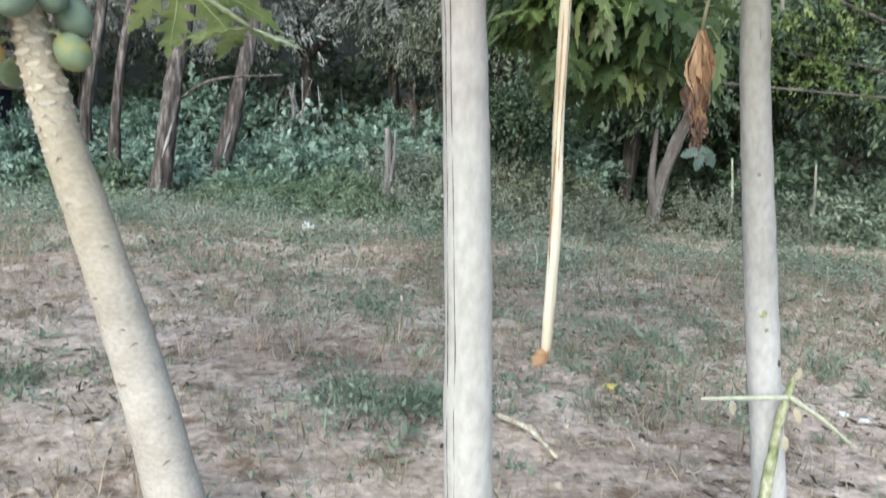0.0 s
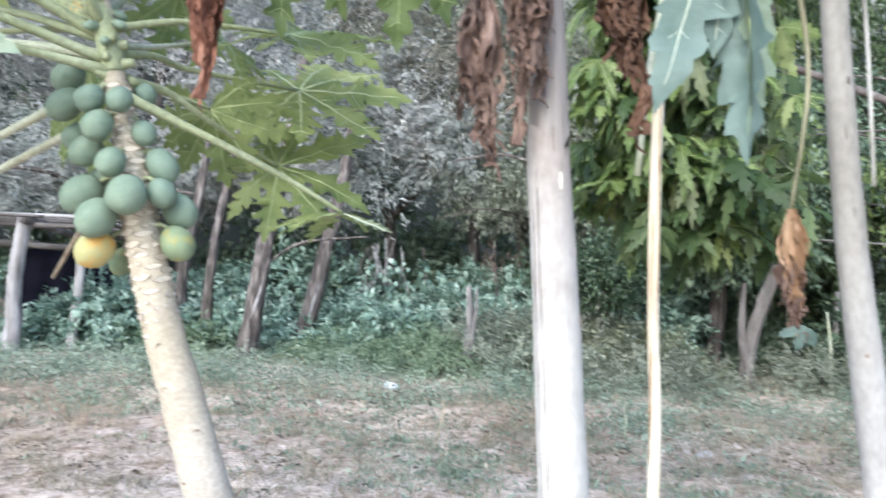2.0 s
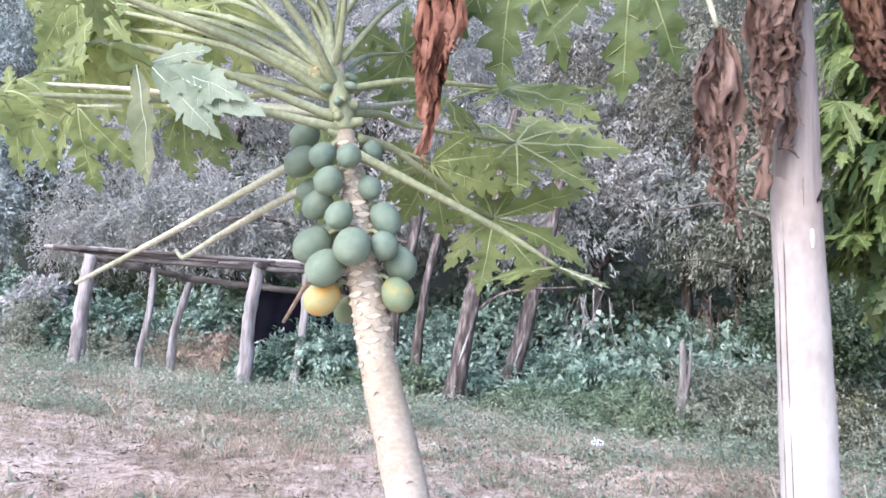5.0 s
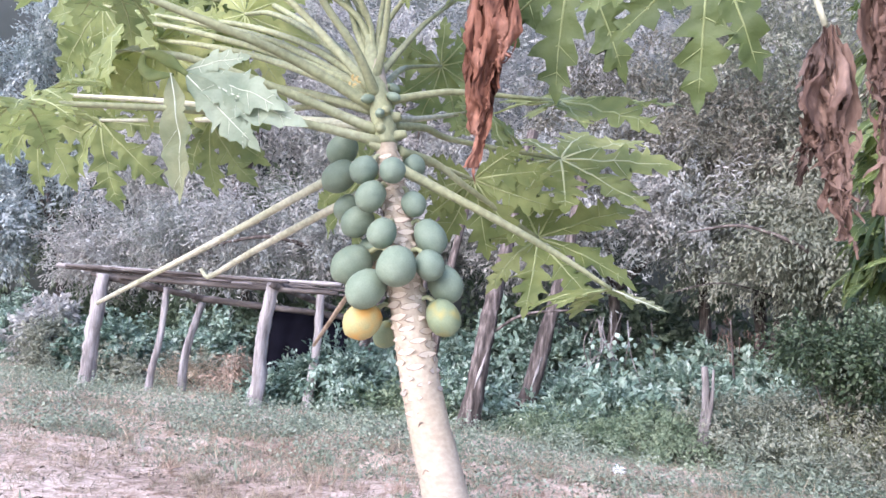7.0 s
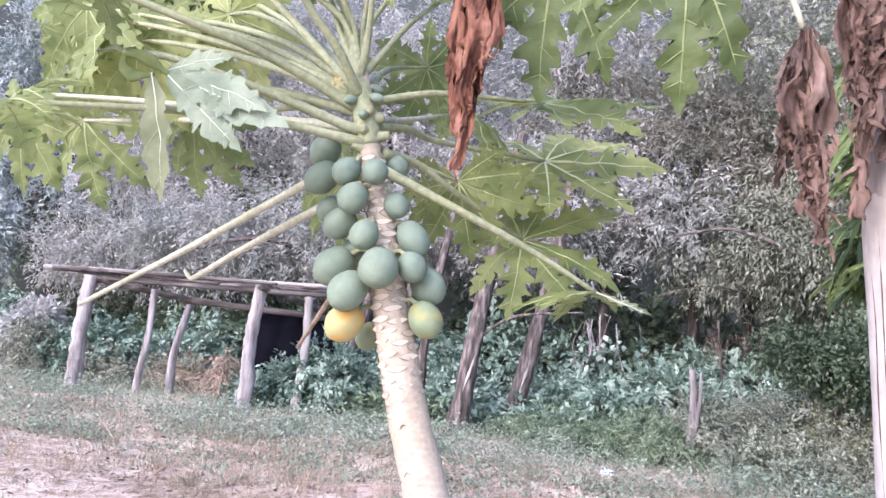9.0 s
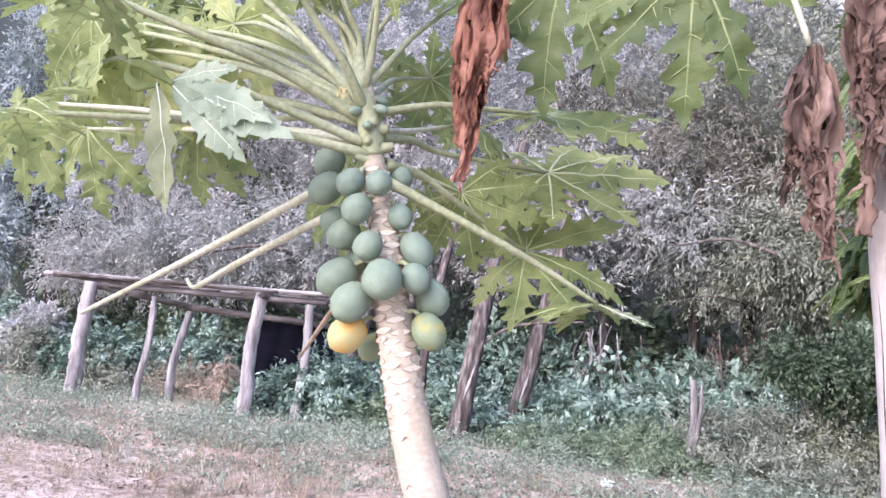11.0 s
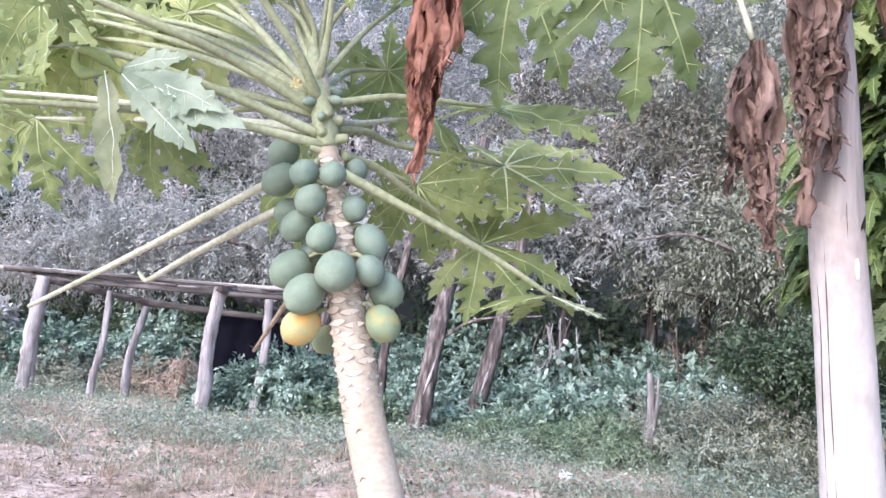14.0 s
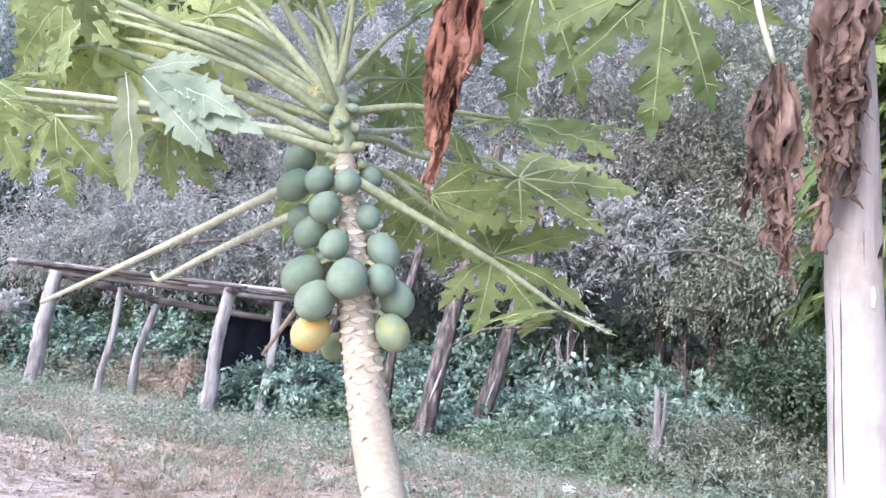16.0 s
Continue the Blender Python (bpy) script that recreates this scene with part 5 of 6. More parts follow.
pole("beam", (-10.9, 10.3, 1.72), (-9.7, 11.45, 1.42), 0.06, BEAM_SHADED, 9, 0.03)
pole("beam", (-9.9, 11.4, 1.43), (-6.6, 11.6, 1.25), 0.055, BEAM_SHADED, 10, 0.03)
pole("beam", (-7.5, 10.3, 1.72), (-7.2, 11.7, 1.38), 0.06, BEAM_SHADED, 11, 0.03)
rp = random.Random(8)
for k in range(12):
    y = 10.15 + 0.12 * k
    z = 1.85 - 0.012 * k
    a = rp.uniform(-12.1, -10.6)
    # All but two roof poles take the colour with shade painted in.
    pole("roof_pole", (a, y + rp.uniform(-0.05, 0.05), z + rp.uniform(0, 0.05)), (a + rp.uniform(3.2, 5.2), y + 0.15 + rp.uniform(-0.1, 0.1), z - 0.08 + rp.uniform(-0.03, 0.05)), rp.uniform(0.016, 0.028), BEAM if k in (1, 5) else BEAM_SHADED, 20 + k, 0.05)

# Added near-black sheet, called tarpaulin, that stands in for the shelter's deep shade.
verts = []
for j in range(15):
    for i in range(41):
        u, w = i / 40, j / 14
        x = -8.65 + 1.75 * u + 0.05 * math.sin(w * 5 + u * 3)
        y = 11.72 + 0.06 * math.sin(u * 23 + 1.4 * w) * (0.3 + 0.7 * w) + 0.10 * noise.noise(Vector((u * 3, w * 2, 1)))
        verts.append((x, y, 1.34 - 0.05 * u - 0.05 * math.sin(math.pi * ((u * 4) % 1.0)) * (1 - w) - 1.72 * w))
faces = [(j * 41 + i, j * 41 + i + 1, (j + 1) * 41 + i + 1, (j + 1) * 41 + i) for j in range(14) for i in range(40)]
tagged(new("tarpaulin", mesh_from("tarpaulin", verts, faces, SHADE_SHEET)), "near-black sheet standing in for the deep shade under the shelter", "tarpaulin")

# ---- forest: trunks ----


def tree_trunk(points, r, label, category="tree", mat=FOREST_BARK, limbs=(), name="forest_tree"):
    t = thing(name, points[0], label, category, {"forest_tree": "forest trunks", "fence_stake": "fence stakes"}.get(name, ""))
    n = len(points)
    stem("trunk", points, [r * (1.15 - 0.5 * k / (n - 1)) for k in range(n)], mat, t, rings=80, sides=24, rough=0.16, freq=7.0, seed=r * 40, ridge=0.45)
    for k, (lp, lr) in enumerate(limbs):
        stem("limb", lp, [lr, lr * 0.75, lr * 0.4], mat, t, rings=20, sides=8, rough=0.2, freq=4)
    return t


leaning_one = tree_trunk([(-4.46, 10.9, -0.4), (-4.33, 11.0, 0.65), (-4.24, 11.2, 1.7), (-4.16, 11.6, 2.8), (-4.1, 12.2, 4.4)], 0.125, "leaning dark forest tree with rough peeling bark", limbs=[([(-4.28, 11.15, 1.15), (-3.7, 11.1, 1.5), (-2.75, 11.2, 1.62)], 0.026)])
leaning_two = tree_trunk([(-4.10, 12.0, -0.4), (-3.86, 12.1, 0.5), (-3.66, 12.2, 1.5), (-3.5, 12.5, 2.6), (-3.4, 13.0, 4.2)], 0.115, "leaning forest tree with splintered pale bark")
for at, x0, owner in ((Vector((-4.36, 10.86, 0.35)), 0.0, leaning_one), (Vector((-3.90, 11.98, 0.25)), 0.3, leaning_two)):
    v, f = tube([at, at + Vector((0.10, 0.02, 0.3)), at + Vector((0.19, 0.03, 0.62))], [0.008, 0.022, 0.006], 30, 8, 0.9, 9, x0, 0.5)
    part("torn_bark", mesh_from("torn_bark", v, f, WOOD), owner, "pale torn strip of bark")
tree_trunk([(-5.50, 11.9, -0.5), (-5.45, 11.9, 0.9), (-5.36, 12.0, 1.9), (-5.2, 12.4, 3.4)], 0.075, "thin dark leaning forest tree")
tree_trunk([(-6.1, 12.2, -0.4), (-6.05, 12.2, 0.9), (-5.9, 12.3, 2.0), (-5.8, 12.6, 3.4)], 0.085, "thin dark leaning forest tree")
tree_trunk([(-7.25, 12.5, -0.4), (-7.08, 12.5, 0.5), (-6.95, 12.6, 1.3), (-6.8, 13.0, 3.0)], 0.09, "thin dark leaning forest tree")
tree_trunk([(2.40, 11.0, -0.4), (2.45, 11.0, 0.3), (2.64, 11.0, 0.97), (2.85, 11.1, 1.6), (3.2, 11.4, 3.0)], 0.085, "crooked grey forest tree in dry brush", mat=WOOD_SHADED, limbs=[([(2.44, 10.98, 0.0), (2.34, 10.96, 0.5), (2.36, 10.98, 1.15)], 0.075)])
tree_trunk([(-9.2, 15.5, -0.5), (-9.1, 15.6, 1.5), (-8.7, 15.8, 3.5), (-8.4, 16.0, 6.5)], 0.16, "dark forest tree behind the shelter", limbs=[([(-9.1, 15.4, 1.7), (-8.2, 13.6, 2.5), (-6.3, 13.0, 2.3)], 0.07), ([(-8.9, 15.3, 2.1), (-9.8, 13.6, 2.75), (-11.6, 13.2, 2.45)], 0.06)])
tree_trunk([(-13.2, 15.0, -0.5), (-13.0, 15.1, 1.5), (-12.6, 15.4, 3.5), (-12.3, 16, 6.0)], 0.15, "dark forest tree behind the shelter")
tree_trunk([(-0.6, 14.6, -0.5), (-0.5, 14.6, 1.5), (-0.1, 14.8, 3.5), (0.2, 15.2, 6.0)], 0.055, "dark vine-hung forest tree", limbs=[([(-0.4, 14.5, 2.3), (0.0, 13.0, 2.6), (-0.9, 12.8, 3.0), (-1.75, 12.8, 2.9)], 0.04), ([(-0.4, 14.5, 2.0), (-1.2, 12.9, 2.15), (-2.0, 12.7, 1.95)], 0.014), ([(-0.2, 14.6, 2.6), (0.4, 13.0, 3.0), (0.9, 12.7, 3.7)], 0.035)])
stump = tree_trunk([(-1.20, 10.8, -0.4), (-1.21, 10.8, 0.2), (-1.20, 10.8, 0.55), (-1.235, 10.8, 0.98)], 0.06, "weathered grey forked dead tree stump", "stump", STUMP_WOOD, name="stump", limbs=[([(-1.19, 10.78, 0.1), (-1.13, 10.77, 0.55), (-1.12, 10.78, 0.95)], 0.035)])
tree_trunk([(3.72, 11.6, -0.4), (3.70, 11.6, 0.4), (3.70, 11.6, 1.05)], 0.04, "thin grey wooden fence stake", "stake", WOOD, name="fence_stake")
tree_trunk([(5.75, 13.4, -0.5), (5.72, 13.4, 0.4), (5.78, 13.4, 1.05)], 0.06, "thin grey wooden fence stake", "stake", WOOD, name="fence_stake")
tree_trunk([(-7.2, 11.6, -0.4), (-7.06, 11.6, 0.1), (-6.93, 11.6, 0.38)], 0.12, "short leaning dead stump", "stump", FOREST_BARK, name="stump")

# ---- forest: crowns ----


def woody(name, at, lumps, count, per, leaf_len, ratio, mat, label, seed, twig=0.5, droop=0.3, wide=0.45, category="tree", bark=FOREST_BARK, r=0.12):
    t = thing(name, (at[0], at[1], gz(*at) - 0.1), label, category, {"tree": "leafy forest trees", "shrub": "shrubs at the forest edge"}.get(category, ""))
    rg = random.Random(seed)
    foot = Vector((at[0], at[1], gz(*at) - 0.1))
    tall = r > 0.1
    fork = foot + Vector((0.1, 0.1, 2.6)) if tall else foot + Vector((0, 0, 0.1))
    if tall:
        stem("trunk", [foot, foot.lerp(fork, 0.5) + Vector((0.08, 0, 0)), fork], [r * 1.2, r, r * 0.9], bark, t, rings=30, sides=12, rough=0.2, freq=4, ridge=0.4)
    for x, y, z, rx, ry, rz in lumps:
        c = Vector((x, y, z))
        stem("limb", [fork, fork.lerp(c, 0.45) + Vector((rg.uniform(-0.3, 0.3), rg.uniform(-0.2, 0.2), 0.15 * rz)), c + Vector((0, 0, rz * 0.3))], [r * 0.8, r * 0.5, r * 0.15], bark, t, rings=18, sides=7, rough=0.2, freq=4)
    if tall:
        lumps = clumps(np.random.default_rng(seed + 7), lumps, 26, 0.42)
    crown("crown", t, lumps, count, per, leaf_len, ratio, mat, twig, droop, seed, "", wide)
    return t


woody("silver_tree", (-13.0, 16.5), [(-15.3, 15.5, 2.9, 2.8, 1.6, 1.5), (-13.0, 16.0, 5.2, 3.5, 2.0, 2.4), (-16.5, 17.0, 6.5, 3.5, 2.0, 2.5), (-12.0, 14.6, 2.9, 2.4, 1.2, 0.9)], 2800, 24, 0.125, 0.26, SILVER_LEAF, "tree with dense silvery grey-green foliage", 201, 0.55, 0.25)
woody("silver_tree", (-8.4, 16.5), [(-9.0, 15.2, 3.1, 2.8, 1.3, 1.1), (-8.0, 16.0, 5.0, 3.2, 2.0, 2.2), (-10.5, 16.5, 7.2, 3.2, 2.0, 2.0), (-6.5, 15.2, 3.4, 1.8, 1.3, 1.1)], 3000, 24, 0.125, 0.26, SILVER_LEAF, "tree with dense silvery grey-green foliage", 202, 0.55, 0.25)
woody("silver_tree", (-3.5, 15.5), [(-3.8, 14.2, 3.6, 2.0, 1.2, 1.2), (-4.8, 15.6, 6.6, 3.0, 2.0, 2.2), (-1.9, 14.2, 3.5, 1.0, 0.7, 0.7)], 2100, 24, 0.115, 0.26, SILVER_LEAF, "tree with dense silvery grey-green foliage", 203, 0.5, 0.25)
woody("olive_tree", (-1.9, 16.0), [(-2.5, 14.8, 5.0, 2.3, 1.5, 1.8), (-1.3, 14.6, 4.3, 1.5, 1.0, 1.0)], 1500, 24, 0.10, 0.28, UMBER_LEAF, "tree with dull brownish-grey fine foliage", 210, 0.5, 0.4)
woody("blue_tree", (-19.5, 16.5), [(-19.4, 15.4, 3.9, 2.3, 1.3, 1.9), (-22.0, 17.0, 7.0, 3.2, 1.8, 2.6), (-18.5, 17.0, 9.2, 3.0, 1.6, 1.6)], 1700, 24, 0.15, 0.36, BLUE_LEAF, "tree with dense bluish-grey foliage", 208, 0.55, 0.25)
woody("olive_tree", (0.8, 15.5), [(0.2, 14.6, 4.2, 2.0, 1.3, 1.2), (1.6, 15.0, 5.4, 2.6, 1.8, 2.0), (-0.6, 15.0, 6.0, 2.2, 1.6, 2.0), (0.9, 13.6, 3.0, 1.1, 0.5, 0.6), (-0.3, 13.8, 3.2, 0.9, 0.5, 0.55)], 2700, 26, 0.098, 0.3, OLIVE_LEAF, "tree with fine grey-olive foliage and hanging vines", 204, 0.6, 0.6)
woody("dark_tree", (4.2, 14.0), [(3.6, 12.6, 2.6, 1.8, 1.1, 1.0), (5.2, 12.8, 3.4, 2.0, 1.4, 1.5), (3.2, 13.4, 4.8, 2.2, 1.5, 1.8), (6.8, 13.6, 4.4, 2.2, 1.5, 2.0)], 2400, 26, 0.13, 0.28, TREE_LEAF, "tree with fine drooping dark green foliage", 205, 0.7, 0.8)
woody("olive_tree", (5.0, 14.6), [(3.4, 12.2, 2.9, 1.7, 0.9, 1.0), (5.0, 12.3, 3.3, 1.9, 1.2, 1.3), (2.6, 12.6, 3.9, 1.6, 1.0, 1.2)], 1100, 22, 0.10, 0.25, DIM_LEAF, "tree with dim olive fine foliage", 211, 0.7, 0.9)
light_tree = thing("young_tree", (5.9, 9.8, gz(5.9, 9.8)), "sparse young tree with small yellow-green leaves", "tree", "leafy forest trees")
stem("trunk", [(5.9, 9.8, -0.4), (5.7, 9.6, 1.6), (4.9, 9.4, 3.0), (4.3, 9.3, 4.2)], [0.05, 0.04, 0.03, 0.015], FOREST_BARK, light_tree, rings=30, sides=9, rough=0.2)
for pts in ([(5.7, 9.6, 1.6), (4.3, 9.3, 1.95), (3.1, 9.2, 2.1)], [(5.45, 9.5, 2.1), (3.5, 9.3, 2.75), (2.5, 9.2, 2.9)], [(4.9, 9.4, 3.0), (3.6, 9.3, 3.4), (2.3, 9.2, 3.5)], [(5.6, 9.55, 1.8), (5.5, 9.3, 2.3), (5.3, 9.2, 2.6)]):
    stem("limb", pts, [0.022, 0.014, 0.006], FOREST_BARK, light_tree, rings=18, sides=6, rough=0.2)
crown("crown", light_tree, [(3.1, 9.2, 2.05, 0.45, 0.3, 0.22), (3.9, 9.2, 1.9, 0.5, 0.3, 0.25), (2.6, 9.2, 2.65, 0.4, 0.3, 0.25), (3.6, 9.2, 2.5, 0.5, 0.3, 0.25), (5.2, 9.2, 2.5, 0.5, 0.3, 0.35)], 130, 14, 0.080, 0.42, YELLOW_LEAF, 0.3, 0.4, 212)
woody("dark_tree", (2.2, 12.5), [(2.1, 11.8, 2.3, 1.1, 0.8, 0.9), (3.0, 11.6, 3.0, 1.4, 0.9, 1.0)], 1700, 24, 0.10, 0.4, DARK_LEAF, "tree with dark overhanging foliage", 206, 0.5, 0.6)
woody("olive_tree", (-0.9, 15.6), [(-1.35, 14.3, 2.7, 0.9, 0.4, 0.5), (-0.2, 14.3, 2.5, 1.0, 0.4, 0.6), (0.8, 14.6, 2.4, 1.0, 0.5, 0.6)], 700, 22, 0.085, 0.3, OLIVE_LEAF, "small grey-olive tree in the hollow", 209, 0.5, 0.6)
woody("dark_tree", (6.4, 11.5), [(5.6, 10.6, 2.0, 1.2, 0.7, 0.6), (6.8, 10.8, 2.7, 1.4, 0.8, 0.8)], 650, 22, 0.10, 0.4, DARK_LEAF, "tree with dark green sprays", 207, 0.5, 0.5)

WORDS = {SHRUB_LEAF.name: "leafy teal-green shrub at the forest edge", SHADE_LEAF.name: "shrub coloured dark to stand in for shade behind the shelter", SILVER_LEAF.name: "pale grey-green shrub at the forest edge", OLIVE_LEAF.name: "scrubby olive-green shrub with fine leaves", DARK_LEAF.name: "dark shaded green shrub under trees", WEED.name: "low weedy grey-green shrub", FRESH_LEAF.name: "low fresh green weedy shrub", STRAW.name: "low dry brown brush with dead stems"}


def shrub(x, y, rx, rz, mat, size, n, seed, ratio=0.5):
    """A shrub of uneven lumps that rests on the ground."""
    rg, g = random.Random(seed), gz(x, y)
    lumps = [(x, y, g + rz * 0.7, rx * 0.8, 0.5, rz * 0.75)]
    for _ in range(4):
        k = rg.uniform(0.3, 0.65)
        lumps.append((x + rg.uniform(-1, 1) * rx * 0.8, y + rg.uniform(-0.4, 0.2), g + rz * rg.uniform(0.25, 1.1), rx * k, 0.35, rz * k))
    return woody("shrub", (x, y), lumps, n, 24, size, ratio, mat, WORDS[mat.name], seed, 0.3, 0.25, category="shrub", r=0.02)


# Tall growth at the back, lower growth in front of it.
# Two shrubs behind the shelter are coloured dark in place of deep shade.
for k, (x, y, rx, rz, mat, n) in enumerate([
    (-17.5, 14.0, 1.6, 1.1, SHRUB_LEAF, 420), (-14.9, 12.6, 1.2, 0.95, SILVER_LEAF, 420), (-12.6, 12.3, 1.0, 0.85, SHRUB_LEAF, 420), (-12.6, 14.8, 1.8, 1.2, DARK_LEAF, 480),
    (-11.7, 14.0, 1.3, 1.0, SHRUB_LEAF, 460), (-9.1, 14.4, 0.9, 1.1, SHADE_LEAF, 320), (-8.75, 13.4, 0.65, 0.8, SHADE_LEAF, 300), (-6.4, 13.4, 1.2, 0.8, SHRUB_LEAF, 480), (-5.0, 14.6, 1.6, 1.1, SHRUB_LEAF, 520),
    (-3.0, 15.2, 1.6, 0.9, DARK_LEAF, 420), (-1.2, 14.0, 1.3, 1.0, SHRUB_LEAF, 460), (0.6, 14.2, 1.4, 1.1, DARK_LEAF, 460), (2.2, 13.8, 1.3, 0.9, DARK_LEAF, 420),
    (4.0, 13.4, 1.4, 1.0, DARK_LEAF, 460), (5.6, 12.8, 1.3, 0.9, OLIVE_LEAF, 440), (7.0, 12.4, 1.3, 1.1, DARK_LEAF, 420), (8.4, 12.0, 1.2, 1.0, OLIVE_LEAF, 340)]):
    shrub(x, y, rx, rz, mat, 0.135, n, 300 + k)
for k, (x, y, rx, rz, mat, n) in enumerate([
    (-11.6, 12.0, 0.9, 0.4, OLIVE_LEAF, 260), (-10.2, 12.2, 1.0, 0.5, STRAW, 300), (-8.8, 12.3, 0.9, 0.45, OLIVE_LEAF, 260), (-7.2, 12.8, 0.7, 0.7, SHRUB_LEAF, 300), (-6.7, 12.0, 0.8, 0.55, SHRUB_LEAF, 380),
    (-5.5, 12.8, 0.9, 0.6, SHRUB_LEAF, 380), (-4.7, 12.2, 0.7, 0.5, SHRUB_LEAF, 340), (-3.3, 13.0, 0.9, 0.6, SHRUB_LEAF, 400), (-2.6, 12.2, 0.8, 0.5, SHRUB_LEAF, 380), (-3.4, 11.9, 0.6, 0.3, SHRUB_LEAF, 240),
    (-2.2, 11.6, 0.7, 0.28, FRESH_LEAF, 280), (-1.6, 12.6, 0.9, 0.7, SHRUB_LEAF, 400), (-5.6, 11.5, 0.8, 0.28, FRESH_LEAF, 260), (-0.5, 12.2, 0.8, 0.6, SHRUB_LEAF, 360), (4.7, 11.0, 0.8, 0.45, WEED, 320), (5.7, 11.2, 0.8, 0.6, WEED, 320), (6.6, 11.0, 0.8, 0.5, OLIVE_LEAF, 300)]):
    shrub(x, y, rx, rz, mat, 0.12 if mat is SHRUB_LEAF else 0.085, n, 360 + k, 0.45 if mat is not STRAW else 0.12)

for k, (x, rz) in enumerate([(-15.5, 1.3), (-11.5, 1.0), (-5.8, 1.4), (-3.6, 1.5), (-1.6, 1.4), (0.4, 1.6), (2.6, 1.5), (5.0, 1.6)]):
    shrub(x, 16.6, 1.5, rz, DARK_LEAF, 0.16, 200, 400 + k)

# Vines hang in the dark hollow behind the stump.
vines = thing("vine_thicket", (-2.4, 14.0, gz(-2.4, 14.0)), "tangle of pale hanging vines in a dark hollow", "vine")
rv = random.Random(12)
for k in range(14):
    x, y, z = rv.uniform(-3.1, -2.2), rv.uniform(12.4, 12.9), rv.uniform(1.35, 1.75)
    low = rv.uniform(0.5, 0.9)
    stem("vine", [(x, y, z), (x + rv.uniform(-0.15, 0.15), y, (z + low) / 2), (x + rv.uniform(-0.3, 0.3), y - 0.1, low)], [0.008, 0.010, 0.006], WOOD if k % 2 else WOOD_SHADED, vines, rings=10, sides=5)
crown("large_leaves", vines, [(-2.75, 12.5, 1.15, 0.45, 0.2, 0.22), (-2.35, 12.4, 0.95, 0.35, 0.2, 0.25)], 34, 4, 0.11, 0.85, SHRUB_LEAF, 0.4, 0.5, 381, "large rounded pale green leaves")

dry_brush = thing("dry_brush", (-1.05, 13.0, gz(-1.05, 13.0)), "red-brown dead brush in the shaded hollow", "brush")
stem("dead_branch", [(-1.05, 13.0, -0.35), (-1.02, 13.0, 0.6), (-1.1, 13.0, 1.6)], [0.03, 0.02, 0.010], FOREST_BARK, dry_brush, rings=16, sides=7, rough=0.3)
crown("dead_foliage", dry_brush, [(-1.1, 13.0, 1.45, 0.35, 0.2, 0.3), (-0.85, 13.0, 1.2, 0.25, 0.2, 0.3)], 13, 14, 0.13, 0.10, DEAD_BROWN, 0.3, 1.2, 382)
dry_bush = thing("dry_bush", (-9.03, 11.5, gz(-9.03, 11.5)), "brown withered bush under the shelter", "bush")
stem("dead_branch", [(-9.03, 11.5, -0.35), (-9.02, 11.5, 0.1), (-9.0, 11.5, 0.62)], [0.03, 0.02, 0.01], STALK_DRY, dry_bush, rings=16, sides=7, rough=0.3)
crown("dead_foliage", dry_bush, [(-8.99, 11.5, 0.36, 0.13, 0.15, 0.32), (-9.1, 11.5, 0.05, 0.30, 0.2, 0.25)], 110, 20, 0.10, 0.16, RED_STRAW, 0.25, 0.8, 383)
for k, (x, rx, rz) in enumerate(((-8.0, 0.45, 0.28), (-7.45, 0.4, 0.5), (-6.85, 0.5, 0.72))):
    shrub(x, 11.45, rx, rz, SHRUB_LEAF, 0.10, 200, 386 + k, 0.45)
shrub(1.0, 12.3, 0.9, 0.85, SHRUB_LEAF, 0.11, 330, 391)
shrub(4.3, 11.6, 0.9, 0.8, DARK_LEAF, 0.11, 380, 392)
shrub(-13.9, 12.0, 0.55, 0.42, OLIVE_LEAF, 0.07, 420, 384)
shrub(-13.9, 12.1, 0.32, 0.75, OLIVE_LEAF, 0.07, 300, 385)

BRUSH_WORDS = {OLIVE_LEAF.name: "scrubby grey-olive dry brush at the clearing's edge", GRASS.name: "low grey-green leafy brush at the clearing's edge", TUSSOCK.name: "low dull olive brush at the clearing's edge", FRESH_LEAF.name: "low fresh green brush at the forest edge"}

# Dry grey-olive brush in front of the stump, and a dark glossy shrub beside it.
for k, (x, y, rx, rz, mat, n) in enumerate([(-0.75, 11.2, 0.9, 0.55, OLIVE_LEAF, 480), (0.15, 10.85, 0.8, 0.68, OLIVE_LEAF, 480), (1.0, 11.0, 0.8, 0.42, TUSSOCK, 380), (0.35, 10.8, 0.7, 0.5, TUSSOCK, 260), (-0.2, 10.2, 0.8, 0.3, GRASS, 320), (0.9, 10.2, 0.9, 0.25, OLIVE_LEAF, 300), (1.5, 10.9, 0.7, 0.22, OLIVE_LEAF, 220), (3.4, 10.8, 0.9, 0.28, OLIVE_LEAF, 320), (-1.9, 10.9, 0.7, 0.3, FRESH_LEAF, 300), (-3.3, 11.1, 0.6, 0.2, FRESH_LEAF, 220)]):
    g = gz(x, y)
    woody("brush", (x, y), [(x, y, g + rz * 0.6, rx, 0.5, rz), (x + rx * 0.5, y - 0.1, g + rz * 0.3, rx * 0.7, 0.5, rz * 0.6)], int(n * 1.2), 26, 0.055, 0.35, mat, BRUSH_WORDS[mat.name], 330 + k, 0.3, 0.1, category="shrub", r=0.015)
